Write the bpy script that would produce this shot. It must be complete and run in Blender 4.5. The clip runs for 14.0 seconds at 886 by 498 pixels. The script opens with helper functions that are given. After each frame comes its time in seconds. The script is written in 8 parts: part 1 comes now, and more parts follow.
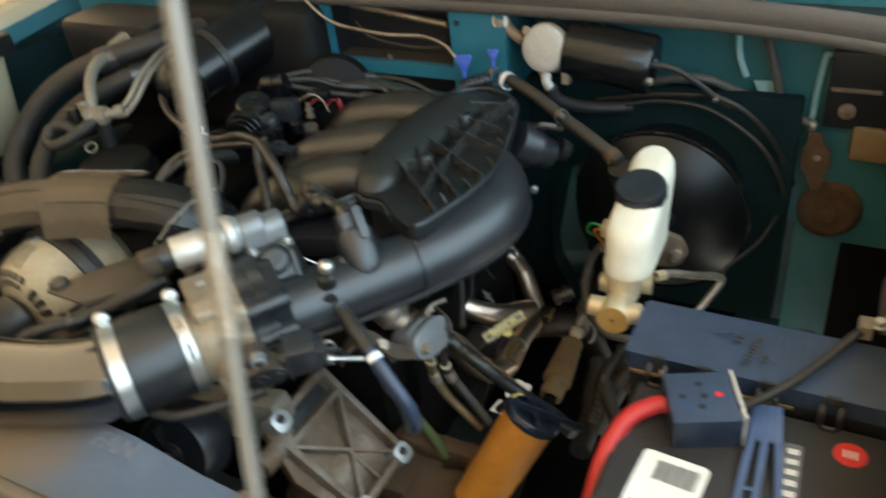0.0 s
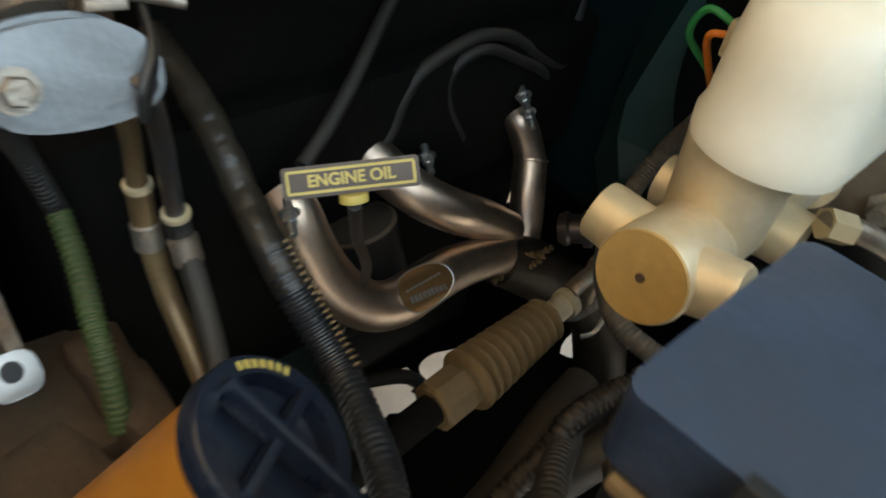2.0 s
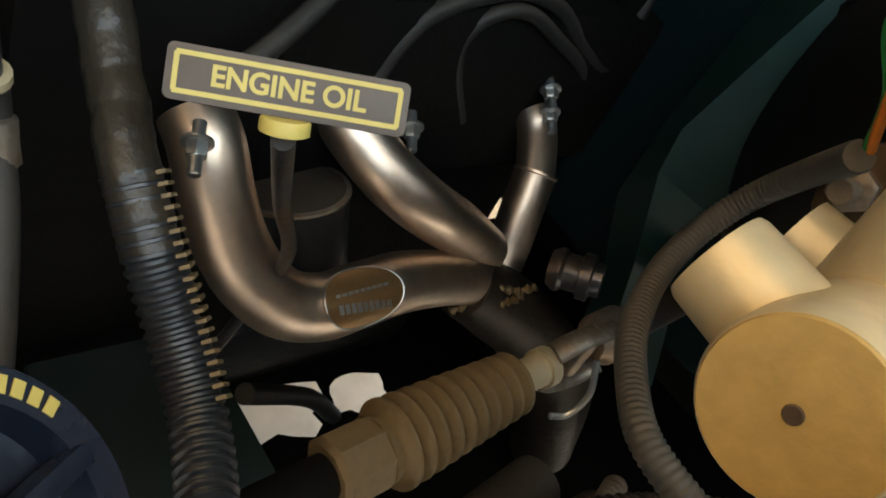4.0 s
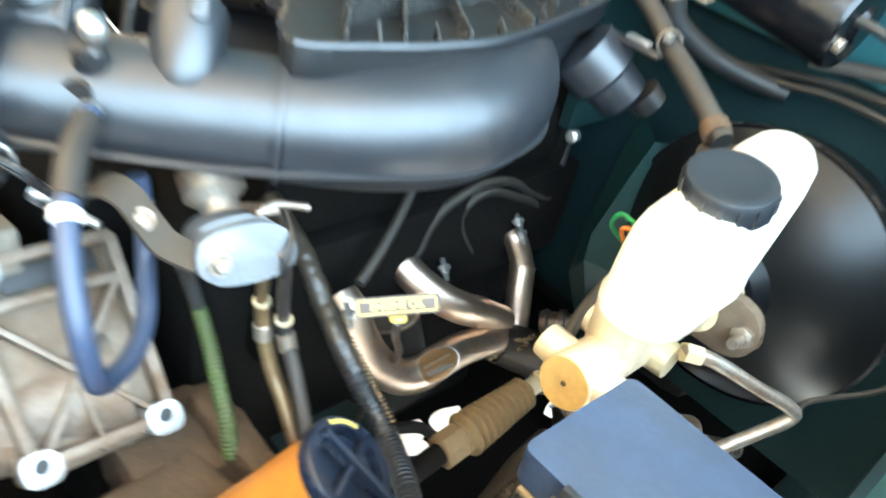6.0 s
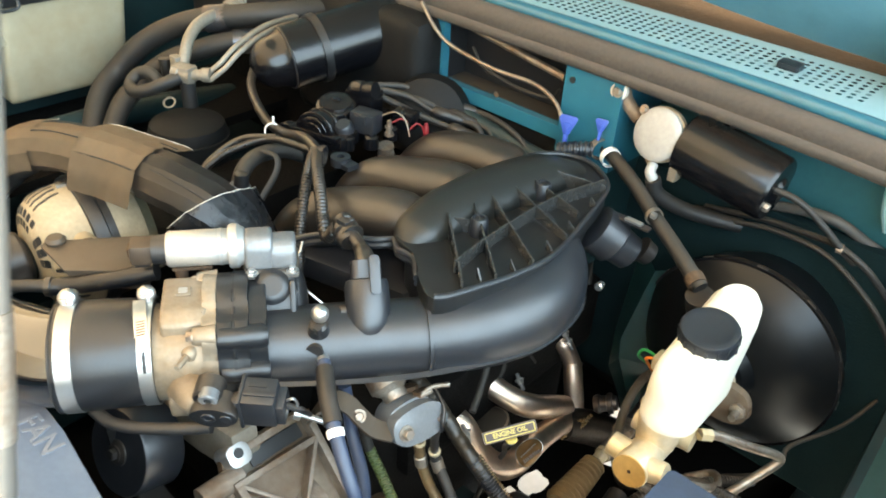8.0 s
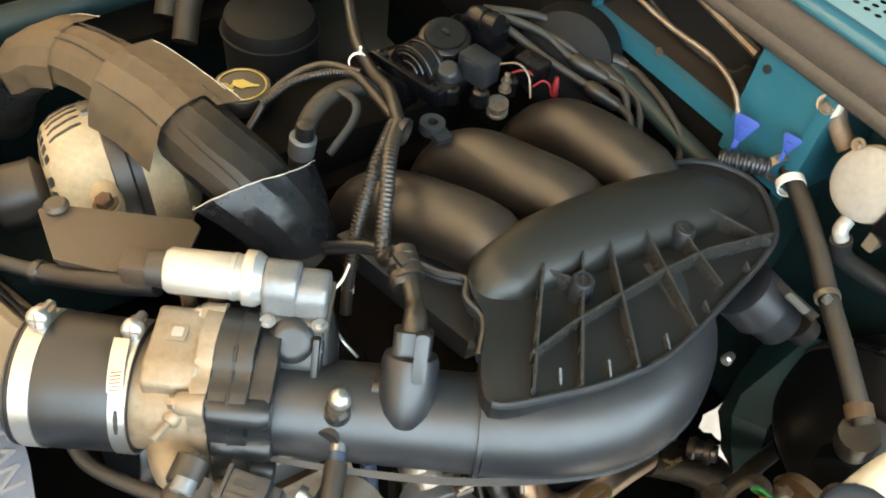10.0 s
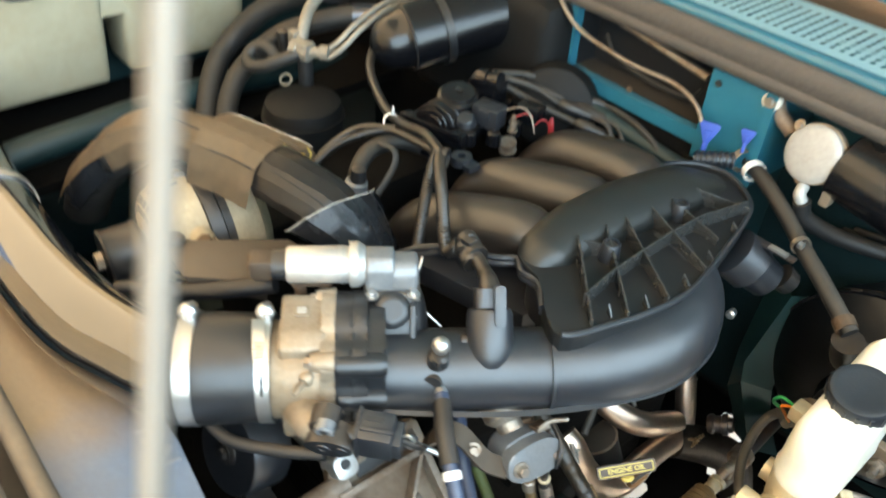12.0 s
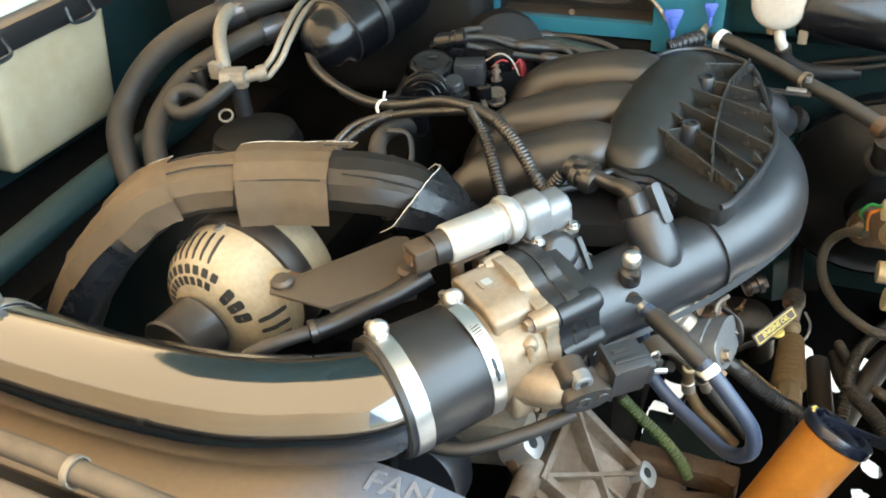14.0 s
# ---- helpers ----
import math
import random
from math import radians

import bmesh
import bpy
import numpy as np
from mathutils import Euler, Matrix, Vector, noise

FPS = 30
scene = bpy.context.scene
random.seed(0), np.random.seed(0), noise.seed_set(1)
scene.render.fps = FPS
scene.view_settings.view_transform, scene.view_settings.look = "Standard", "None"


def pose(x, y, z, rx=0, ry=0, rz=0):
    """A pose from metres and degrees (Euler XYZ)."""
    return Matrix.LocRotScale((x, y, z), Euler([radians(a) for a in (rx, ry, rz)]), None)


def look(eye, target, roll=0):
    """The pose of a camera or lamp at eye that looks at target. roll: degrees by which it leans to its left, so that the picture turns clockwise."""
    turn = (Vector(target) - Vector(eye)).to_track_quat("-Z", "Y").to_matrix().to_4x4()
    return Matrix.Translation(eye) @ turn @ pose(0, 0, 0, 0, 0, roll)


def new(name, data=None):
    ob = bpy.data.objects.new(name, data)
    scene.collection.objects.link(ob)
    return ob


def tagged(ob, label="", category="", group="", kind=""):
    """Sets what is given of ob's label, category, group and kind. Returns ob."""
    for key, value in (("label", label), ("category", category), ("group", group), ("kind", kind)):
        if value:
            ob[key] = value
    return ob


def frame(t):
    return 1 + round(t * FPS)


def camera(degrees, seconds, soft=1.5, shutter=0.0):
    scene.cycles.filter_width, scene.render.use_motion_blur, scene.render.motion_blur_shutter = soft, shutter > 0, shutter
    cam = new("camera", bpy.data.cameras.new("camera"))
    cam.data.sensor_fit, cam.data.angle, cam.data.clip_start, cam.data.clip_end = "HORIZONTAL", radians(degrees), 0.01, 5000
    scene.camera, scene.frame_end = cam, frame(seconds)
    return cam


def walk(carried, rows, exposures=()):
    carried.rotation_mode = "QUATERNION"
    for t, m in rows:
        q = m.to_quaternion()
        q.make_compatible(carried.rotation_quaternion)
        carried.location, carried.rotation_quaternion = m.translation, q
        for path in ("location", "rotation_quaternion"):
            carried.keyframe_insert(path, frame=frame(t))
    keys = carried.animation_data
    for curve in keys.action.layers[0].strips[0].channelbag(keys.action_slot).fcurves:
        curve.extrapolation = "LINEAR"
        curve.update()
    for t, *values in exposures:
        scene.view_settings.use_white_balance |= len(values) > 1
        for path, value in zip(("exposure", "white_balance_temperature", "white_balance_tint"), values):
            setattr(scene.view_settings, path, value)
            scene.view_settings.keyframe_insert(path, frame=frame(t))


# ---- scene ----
cam = camera(57.4, 14.0, 1.8, 0.5)
PATH = [
    (0, (0.432, -0.485, 1.384), (-0.422, 0.931, 0.259), -7.5),
    (0.5, (0.522, -0.392, 1.307), (-0.404, 0.954, 0.154), -3.7),
    (1, (0.492, -0.238, 1.191), (-0.617, 0.961, 0.036), 4.3),
    (1.5, (0.39, -0.126, 1.032), (-0.661, 1.087, -0.162), 9.6),
    (2, (0.314, -0.041, 0.976), (-0.647, 1.203, -0.26), 12.9),
    (2.5, (0.279, 0.01, 0.927), (-0.618, 1.306, -0.304), 20.9),
    (3, (0.254, 0.03, 0.899), (-0.634, 1.361, -0.301), 29.6),
    (3.2, (0.246, 0.04, 0.89), (-0.642, 1.372, -0.309), 30.6),
    (5.3, (0.258, 0.026, 0.906), (-0.694, 1.376, -0.22), 27.1),
    (5.5, (0.29, -0.009, 0.952), (-0.678, 1.324, -0.182), 24.4),
    (6, (0.388, -0.151, 1.127), (-0.653, 1.104, -0.03), 14.5),
    (6.5, (0.449, -0.304, 1.264), (-0.67, 0.965, 0.197), 7.1),
    (7, (0.459, -0.401, 1.346), (-0.638, 0.942, 0.35), 3.6),
    (7.2, (0.454, -0.402, 1.358), (-0.632, 0.946, 0.356), 3.4),
    (9.3, (0.327, -0.149, 1.39), (-0.756, 0.771, -0.017), 6.3),
    (9.5, (0.296, -0.135, 1.404), (-0.752, 0.74, -0.057), 7.3),
    (10, (0.242, -0.124, 1.412), (-0.777, 0.708, -0.094), 8.8),
    (10.5, (0.233, -0.118, 1.415), (-0.792, 0.696, -0.098), 8.5),
    (11, (0.258, -0.131, 1.413), (-0.771, 0.689, -0.093), 8.0),
    (11.5, (0.306, -0.171, 1.411), (-0.754, 0.694, -0.049), 6.6),
    (12, (0.343, -0.309, 1.411), (-0.816, 0.745, 0.168), 3.9),
    (12.5, (0.312, -0.498, 1.342), (-0.688, 0.907, 0.329), 3.1),
    (13, (0.225, -0.561, 1.338), (-0.618, 0.928, 0.304), -0.0),
    (13.5, (0.12, -0.524, 1.326), (-0.646, 0.932, 0.189), -3.1),
    (14, (0.095, -0.503, 1.331), (-0.627, 0.946, 0.156), -5.2),
]
walk(cam, [(t, look(e, g, r)) for t, e, g, r in PATH],
     exposures=[(0.0, 0.6, 7200, 2), (0.5, 0.48, 7000, 0), (1.0, 0.4, 7000, 2), (1.5, 0.56, 7300, 4), (2.0, 0.38, 7500, 5), (3.2, 0.62, 7900, 6), (5.3, 1.75, 7200, 4),
                (5.5, 2.6, 6500, 2), (6.0, 2.6, 6500, 0), (6.5, 2.4, 6700, 0), (7.2, 2.0, 7000, 2), (9.5, 1.42, 8000, 6), (10.5, 1.58, 7900, 6), (11.5, 1.56, 7700, 5),
                (12.0, 1.58, 7300, 4), (12.5, 1.8, 7000, 3), (13.0, 1.7, 7050, 4), (14.0, 1.72, 7200, 5)])

# world, sun, exposure
world = bpy.data.worlds.new("sky")
scene.world = world
world.use_nodes = True
wn = world.node_tree.nodes
sky = wn.new("ShaderNodeTexSky")
sky.sky_type, sky.sun_disc = "NISHITA", False
sky.sun_elevation, sky.sun_rotation = radians(72), radians(105.6)
world.node_tree.links.new(sky.outputs[0], wn["Background"].inputs[0])
wn["Background"].inputs[1].default_value = 0.15
sun = new("sun", bpy.data.lights.new("sun", "SUN"))
sun.data.energy, sun.data.angle, sun.data.color = 5.0, radians(0.6), (1.0, 0.94, 0.85)
sun.matrix_world = look((4.3, -1.2, 13.7), (0, 0, 0))
# area lamp added in the open side, standing in for blue sky light
side_lamp = new("side_sky_lamp", bpy.data.lights.new("side_sky_lamp", "AREA"))
side_lamp.data.shape, side_lamp.data.size, side_lamp.data.size_y = "RECTANGLE", 5.0, 2.3
side_lamp.data.energy, side_lamp.data.color = 118.0, (0.58, 0.78, 1.0)
side_lamp.matrix_world = look((1.97, -0.6, 1.98), (0.04, -0.55, 0.68))


# ---- materials ----
def mat(name, col, rough=0.5, metal=0.0, col2=None, dust=0.0, dustcol=(0.30, 0.21, 0.13), scale=60.0, bump=0.15, coat=0.0,
        ior=1.45, trans=0.0, sss=0.0, stain=0.5, coat_ior=1.6):
    """A painted, moulded, cast or rusted surface: two tones mixed at two scales, fine relief, and dust that settles on top."""
    m = bpy.data.materials.new(name)
    m.use_nodes = True
    nt = m.node_tree
    n, link = nt.nodes, nt.links.new
    b = n["Principled BSDF"]
    tc = n.new("ShaderNodeTexCoord")
    fine = n.new("ShaderNodeTexNoise")
    fine.inputs["Scale"].default_value, fine.inputs["Detail"].default_value = scale * 6, 4
    wide = n.new("ShaderNodeTexNoise")
    wide.inputs["Scale"].default_value, wide.inputs["Detail"].default_value = scale * 0.5, 6
    wide.inputs["Roughness"].default_value = 0.65
    for t in (fine, wide):
        link(tc.outputs["Object"], t.inputs["Vector"])
    ramp = n.new("ShaderNodeMapRange")
    ramp.inputs["From Min"].default_value, ramp.inputs["From Max"].default_value = 0.38, 0.66
    link(wide.outputs["Fac"], ramp.inputs["Value"])
    mul = n.new("ShaderNodeMath")
    mul.operation = "MULTIPLY"
    mul.inputs[1].default_value = stain
    link(ramp.outputs[0], mul.inputs[0])
    mix = n.new("ShaderNodeMix")
    mix.data_type = "RGBA"
    c2 = col2 or tuple(c * 0.72 for c in col)
    mix.inputs["A"].default_value, mix.inputs["B"].default_value = (*col, 1), (*c2, 1)
    link(mul.outputs[0], mix.inputs["Factor"])
    grain = n.new("ShaderNodeMix")
    grain.data_type, grain.blend_type = "RGBA", "MULTIPLY"
    grain.inputs["Factor"].default_value = min(0.35, bump * 1.6)
    link(mix.outputs["Result"], grain.inputs["A"])
    gr = n.new("ShaderNodeMapRange")
    gr.inputs["From Min"].default_value, gr.inputs["From Max"].default_value = 0.3, 0.7
    gr.inputs["To Min"].default_value, gr.inputs["To Max"].default_value = 0.62, 1.25
    link(fine.outputs["Fac"], gr.inputs["Value"])
    link(gr.outputs[0], grain.inputs["B"])
    out, rsock = grain.outputs["Result"], None
    rmix = n.new("ShaderNodeMapRange")
    rmix.inputs["To Min"].default_value, rmix.inputs["To Max"].default_value = max(rough - 0.08, 0.02), min(rough + 0.12, 1)
    link(wide.outputs["Fac"], rmix.inputs["Value"])
    rsock = rmix.outputs[0]
    if dust > 0:
        g = n.new("ShaderNodeNewGeometry")
        sep = n.new("ShaderNodeSeparateXYZ")
        link(g.outputs["Normal"], sep.inputs[0])
        up = n.new("ShaderNodeMapRange")
        up.inputs["From Min"].default_value, up.inputs["From Max"].default_value = 0.05, 0.95
        link(sep.outputs["Z"], up.inputs["Value"])
        d = n.new("ShaderNodeMath")
        d.operation = "MULTIPLY"
        link(up.outputs[0], d.inputs[0])
        patch = n.new("ShaderNodeMapRange")
        patch.inputs["From Min"].default_value, patch.inputs["From Max"].default_value = 0.25, 0.7
        patch.inputs["To Min"].default_value, patch.inputs["To Max"].default_value = dust * 0.35, dust
        link(wide.outputs["Fac"], patch.inputs["Value"])
        link(patch.outputs[0], d.inputs[1])
        dm = n.new("ShaderNodeMix")
        dm.data_type = "RGBA"
        dm.inputs["B"].default_value = (*dustcol, 1)
        link(d.outputs[0], dm.inputs["Factor"])
        link(out, dm.inputs["A"])
        out = dm.outputs["Result"]
        rd = n.new("ShaderNodeMix")
        rd.inputs["B"].default_value = 0.9
        link(d.outputs[0], rd.inputs["Factor"])
        link(rsock, rd.inputs["A"])
        rsock = rd.outputs["Result"]
    link(out, b.inputs["Base Color"])
    link(rsock, b.inputs["Roughness"])
    b.inputs["Metallic"].default_value, b.inputs["IOR"].default_value = metal, ior
    b.inputs["Coat Weight"].default_value = coat
    b.inputs["Coat Roughness"].default_value, b.inputs["Coat IOR"].default_value = 0.07, coat_ior
    b.inputs["Transmission Weight"].default_value = trans
    if sss > 0:
        b.inputs["Subsurface Weight"].default_value = sss
        b.inputs["Subsurface Radius"].default_value = (0.012, 0.010, 0.007)
        b.inputs["Subsurface Scale"].default_value = 0.6
    if bump > 0:
        bp = n.new("ShaderNodeBump")
        bp.inputs["Strength"].default_value, bp.inputs["Distance"].default_value = bump, 0.002
        link(fine.outputs["Fac"], bp.inputs["Height"])
        link(bp.outputs[0], b.inputs["Normal"])
        if coat > 0.6:
            link(bp.outputs[0], b.inputs["Coat Normal"])
    return m


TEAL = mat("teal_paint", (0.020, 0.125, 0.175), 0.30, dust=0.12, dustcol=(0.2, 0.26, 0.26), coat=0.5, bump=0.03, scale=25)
# Darker copy of the teal: shade is put into the colour.
TEAL_DARK = mat("teal_in_deep_shade", (0.006, 0.026, 0.028), 0.5, col2=(0.008, 0.014, 0.014), dust=0.06, bump=0.1, scale=20)
# The truck's teal lightened: the cowl's glare is put into the colour.
COWL = mat("lightened_teal_paint", (0.29, 0.47, 0.50), 0.4, col2=(0.2, 0.42, 0.48), dust=0.2, dustcol=(0.5, 0.55, 0.55), bump=0.03, scale=30)
BLACK_GLOSS = mat("black_powder_coat", (0.004, 0.004, 0.005), 0.12, dust=0.015, coat=1.0, bump=0.22, scale=2.0, stain=0.3, coat_ior=1.9)
RUBBER = mat("black_rubber", (0.013, 0.0125, 0.0125), 0.5, dust=0.1, bump=0.12, scale=60)
RUBBER_DUSTY = mat("dusty_rubber", (0.015, 0.014, 0.013), 0.55, dust=0.38, dustcol=(0.13, 0.10, 0.07), bump=0.15, scale=60)
PLASTIC = mat("dark_grey_moulded_plastic", (0.013, 0.0145, 0.018), 0.37, ior=1.62, dust=0.05, dustcol=(0.14, 0.11, 0.085), bump=0.07, scale=80)
PLENUM = mat("dark_grey_green_plastic", (0.0125, 0.0135, 0.0125), 0.38, dust=0.06, dustcol=(0.12, 0.095, 0.07), bump=0.08, scale=80)
# Deck darkened, ribs lightened: shade and edge highlights are put into colour.
DECK = mat("black_ribbed_deck", (0.008, 0.0085, 0.009), 0.42, dust=0.06, dustcol=(0.10, 0.08, 0.06), bump=0.1, scale=70)
RIB = mat("edge_lit_rib_plastic", (0.030, 0.029, 0.027), 0.24, ior=1.6, dust=0.1, dustcol=(0.14, 0.11, 0.085), bump=0.05, scale=80)
PLASTIC_DUSTY = mat("dusty_black_plastic", (0.012, 0.0105, 0.0095), 0.28, ior=1.6, dust=0.16, dustcol=(0.16, 0.105, 0.06), bump=0.09, scale=70)
PLASTIC_BLACK = mat("black_plastic", (0.012, 0.012, 0.013), 0.35, dust=0.15, bump=0.08, scale=80)
ALU = mat("stained_cast_aluminium", (0.31, 0.26, 0.20), 0.44, 0.45, col2=(0.19, 0.12, 0.062), dust=0.25, dustcol=(0.29, 0.20, 0.115), bump=0.2, scale=30, stain=0.75)
ALU_DIRTY = mat("dirty_cast_aluminium", (0.27, 0.23, 0.19), 0.5, 0.4, col2=(0.12, 0.062, 0.026), dust=0.3, dustcol=(0.20, 0.13, 0.08), bump=0.6, scale=28, stain=0.95)
ALU_CLEAN = mat("machined_aluminium", (0.52, 0.51, 0.49), 0.42, 0.75, bump=0.06, scale=80, stain=0.3)
GREY_CAST = mat("grey_zinc_casting", (0.20, 0.205, 0.21), 0.42, 0.5, bump=0.12, scale=60, stain=0.5)
CASTING = mat("dull_stained_zinc_casting", (0.095, 0.092, 0.088), 0.46, 0.35, col2=(0.09, 0.065, 0.042), dust=0.25, dustcol=(0.20, 0.15, 0.10), bump=0.3, scale=45, stain=0.8)
STEEL = mat("zinc_plated_steel", (0.52, 0.51, 0.49), 0.30, 0.9, bump=0.04, scale=90, stain=0.3)
STEEL_OLD = mat("dull_stained_steel", (0.36, 0.32, 0.27), 0.45, 0.8, col2=(0.2, 0.12, 0.07), bump=0.25, scale=60, stain=0.9)
RUST = mat("rusty_dusty_iron", (0.095, 0.053, 0.028), 0.85, 0.1, col2=(0.035, 0.020, 0.012), dust=0.4, dustcol=(0.155, 0.10, 0.056), bump=0.8, scale=26, stain=1.0)
HEADER = mat("heat_tinted_stainless", (0.88, 0.68, 0.525), 0.36, 1.0, col2=(0.52, 0.40, 0.33), bump=0.05, scale=30, stain=0.9)
# Collector steel, the shade behind the branches put into its colour.
DIM_STEEL = mat("steel_in_deep_shade", (0.05, 0.04, 0.033), 0.5, 0.6, col2=(0.025, 0.017, 0.012), bump=0.3, scale=40, stain=0.8)
GOLD = mat("yellow_zinc_cast", (0.60, 0.46, 0.26), 0.38, 0.40, col2=(0.64, 0.575, 0.46), bump=0.15, scale=22, stain=0.7)
GOLD_FACE = mat("yellow_passivated_face", (0.50, 0.31, 0.105), 0.52, 0.2, col2=(0.36, 0.20, 0.06), bump=0.14, scale=40, stain=0.5)
WHITE = mat("milky_white_plastic", (0.70, 0.66, 0.55), 0.38, sss=0.25, bump=0.03, scale=30, col2=(0.62, 0.54, 0.40), stain=0.5)
TANK = mat("yellowed_white_plastic", (0.36, 0.315, 0.22), 0.5, sss=0.1, col2=(0.28, 0.21, 0.12), bump=0.06, scale=12, stain=0.8)
ORANGE = mat("amber_stained_plastic", (0.55, 0.22, 0.03), 0.42, sss=0.15, col2=(0.36, 0.13, 0.02), bump=0.08, scale=22, stain=0.9)
# Near-black: the bay's deep shade is put into this colour.
ENGINE = mat("deep_shade_black", (0.0032, 0.0029, 0.0026), 0.75, col2=(0.006, 0.0042, 0.003), dust=0.03, dustcol=(0.03, 0.02, 0.014), ior=1.22, bump=0.5, scale=30)
ALTERN = mat("dusty_alternator_casting", (0.40, 0.325, 0.215), 0.55, 0.15, col2=(0.22, 0.165, 0.10), dust=0.5, dustcol=(0.36, 0.28, 0.18), bump=0.3, scale=40, stain=0.6)
FOIL = mat("dusty_brown_wrap", (0.070, 0.051, 0.034), 0.36, ior=1.55, dust=0.85, dustcol=(0.30, 0.205, 0.12), bump=0.12, scale=24)
FOIL_CLEAN = mat("black_wrap_sheet", (0.022, 0.024, 0.028), 0.24, ior=1.6, dust=0.04, bump=0.12, scale=30)
BLUE = mat("blue_plastic", (0.035, 0.080, 0.36), 0.4, bump=0.03)
RED = mat("red_insulation", (0.50, 0.028, 0.026), 0.42, col2=(0.5, 0.03, 0.03), bump=0.05)
DARKRED = mat("dark_red_insulation", (0.27, 0.018, 0.022), 0.45, bump=0.05)
GREEN = mat("green_conduit", (0.055, 0.09, 0.022), 0.55, col2=(0.05, 0.06, 0.03), dust=0.2, bump=0.2)
# Black plastic; the blue of the reflected sky is put into the colour.
BLUE_SHEEN = mat("black_plastic_blue_sheen", (0.010, 0.014, 0.026), 0.24, ior=1.6, dust=0.08, dustcol=(0.06, 0.08, 0.12), bump=0.12, scale=40)
SLEEVE = mat("satin_dark_sleeve", (0.030, 0.026, 0.023), 0.27, ior=1.6, dust=0.12, dustcol=(0.17, 0.12, 0.08), bump=0.10, scale=22)
YELLOW = mat("yellow_print", (0.57, 0.44, 0.12), 0.5, bump=0.02)
TAGBODY = mat("dark_brown_plastic_tag", (0.10, 0.075, 0.06), 0.5, bump=0.08)
# Slate plastic; reflected sky is put into its blue base and top layer.
FUSE = mat("slate_plastic_lid", (0.031, 0.047, 0.084), 0.30, col2=(0.006, 0.008, 0.013), dust=0.4, dustcol=(0.078, 0.107, 0.165), bump=0.16, scale=46, stain=0.85)
STRAP = mat("blue_webbed_plastic", (0.085, 0.13, 0.25), 0.35, col2=(0.05, 0.08, 0.16), bump=0.1, scale=60)
BATT = mat("black_battery_case", (0.016, 0.016, 0.018), 0.45, dust=0.3, dustcol=(0.1, 0.09, 0.08), bump=0.2, scale=60)
PAPER = mat("white_label_film", (0.78, 0.76, 0.72), 0.45, bump=0.0, stain=0.15)
# Print, and the inner dark of holes and slots put into colour.
INK = mat("print_and_hole_black", (0.02, 0.02, 0.02), 0.5, bump=0.0)
REDPRINT = mat("red_print", (0.7, 0.03, 0.03), 0.45, bump=0.0)
BOOT = mat("tan_rubber_boot", (0.18, 0.118, 0.055), 0.5, col2=(0.14, 0.09, 0.045), dust=0.3, dustcol=(0.26, 0.18, 0.1), bump=0.2, scale=40)
SEAL = mat("weathered_rubber_seal", (0.06, 0.05, 0.042), 0.8, dust=0.55, dustcol=(0.17, 0.13, 0.10), bump=0.25, scale=40)
# Firewall teal darkened: the shade round the booster is put into the colour.
TEAL_LOW = mat("lower_teal_in_shade", (0.0055, 0.0165, 0.018), 0.9, dust=0.05, dustcol=(0.03, 0.035, 0.034), ior=1.2, bump=0.4, scale=50)
# Copy of the teal with the shade low in the bay put in.
TEAL_SHADE = mat("teal_sheet_in_shade", (0.013, 0.058, 0.057), 0.42, col2=(0.009, 0.032, 0.032), dust=0.06, bump=0.08, scale=20)
# Copy of the teal whose level takes in shade and haze.
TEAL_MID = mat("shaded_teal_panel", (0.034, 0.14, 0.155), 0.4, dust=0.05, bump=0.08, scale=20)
CONCRETE = mat("pale_concrete", (0.64, 0.62, 0.59), 0.85, col2=(0.48, 0.46, 0.43), bump=0.3, scale=3)
CEIL = mat("tan_carport_lining", (0.80, 0.66, 0.47), 0.8, bump=0.1, scale=4)


def fill_sheet():
    """Unseen tan sheet added overhead, so that sunlight through it fills the bay warmly."""
    m = bpy.data.materials.new("tan_overhead_fill_sheet")
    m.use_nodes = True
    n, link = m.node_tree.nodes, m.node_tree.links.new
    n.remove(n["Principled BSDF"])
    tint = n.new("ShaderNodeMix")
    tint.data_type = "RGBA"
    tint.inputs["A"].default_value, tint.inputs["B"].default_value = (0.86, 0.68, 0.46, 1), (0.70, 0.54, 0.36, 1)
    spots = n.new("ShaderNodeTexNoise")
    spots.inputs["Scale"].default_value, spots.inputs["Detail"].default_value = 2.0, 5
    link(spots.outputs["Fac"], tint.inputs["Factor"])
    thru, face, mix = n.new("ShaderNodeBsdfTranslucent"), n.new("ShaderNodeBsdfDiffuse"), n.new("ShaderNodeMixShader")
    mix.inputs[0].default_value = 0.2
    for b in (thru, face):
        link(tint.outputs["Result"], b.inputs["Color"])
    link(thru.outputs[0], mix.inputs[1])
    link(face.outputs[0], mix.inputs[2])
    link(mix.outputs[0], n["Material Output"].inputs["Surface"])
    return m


ROOF = fill_sheet()
STEEL_DARK = mat("blued_steel", (0.10, 0.105, 0.12), 0.32, 0.8, col2=(0.13, 0.08, 0.045), bump=0.1, scale=50, stain=0.8)
GREY_LOOM = mat("grey_ribbed_conduit", (0.075, 0.070, 0.064), 0.5, dust=0.2, bump=0.1)
BROWNCAST = mat("brown_stained_casting", (0.24, 0.19, 0.14), 0.5, 0.3, col2=(0.085, 0.042, 0.017), dust=0.25, dustcol=(0.19, 0.12, 0.07), bump=0.35, scale=15, stain=1.0)
DULLALU = mat("dull_tan_aluminium", (0.25, 0.225, 0.185), 0.5, 0.35, col2=(0.17, 0.13, 0.09), dust=0.2, bump=0.2, scale=40)
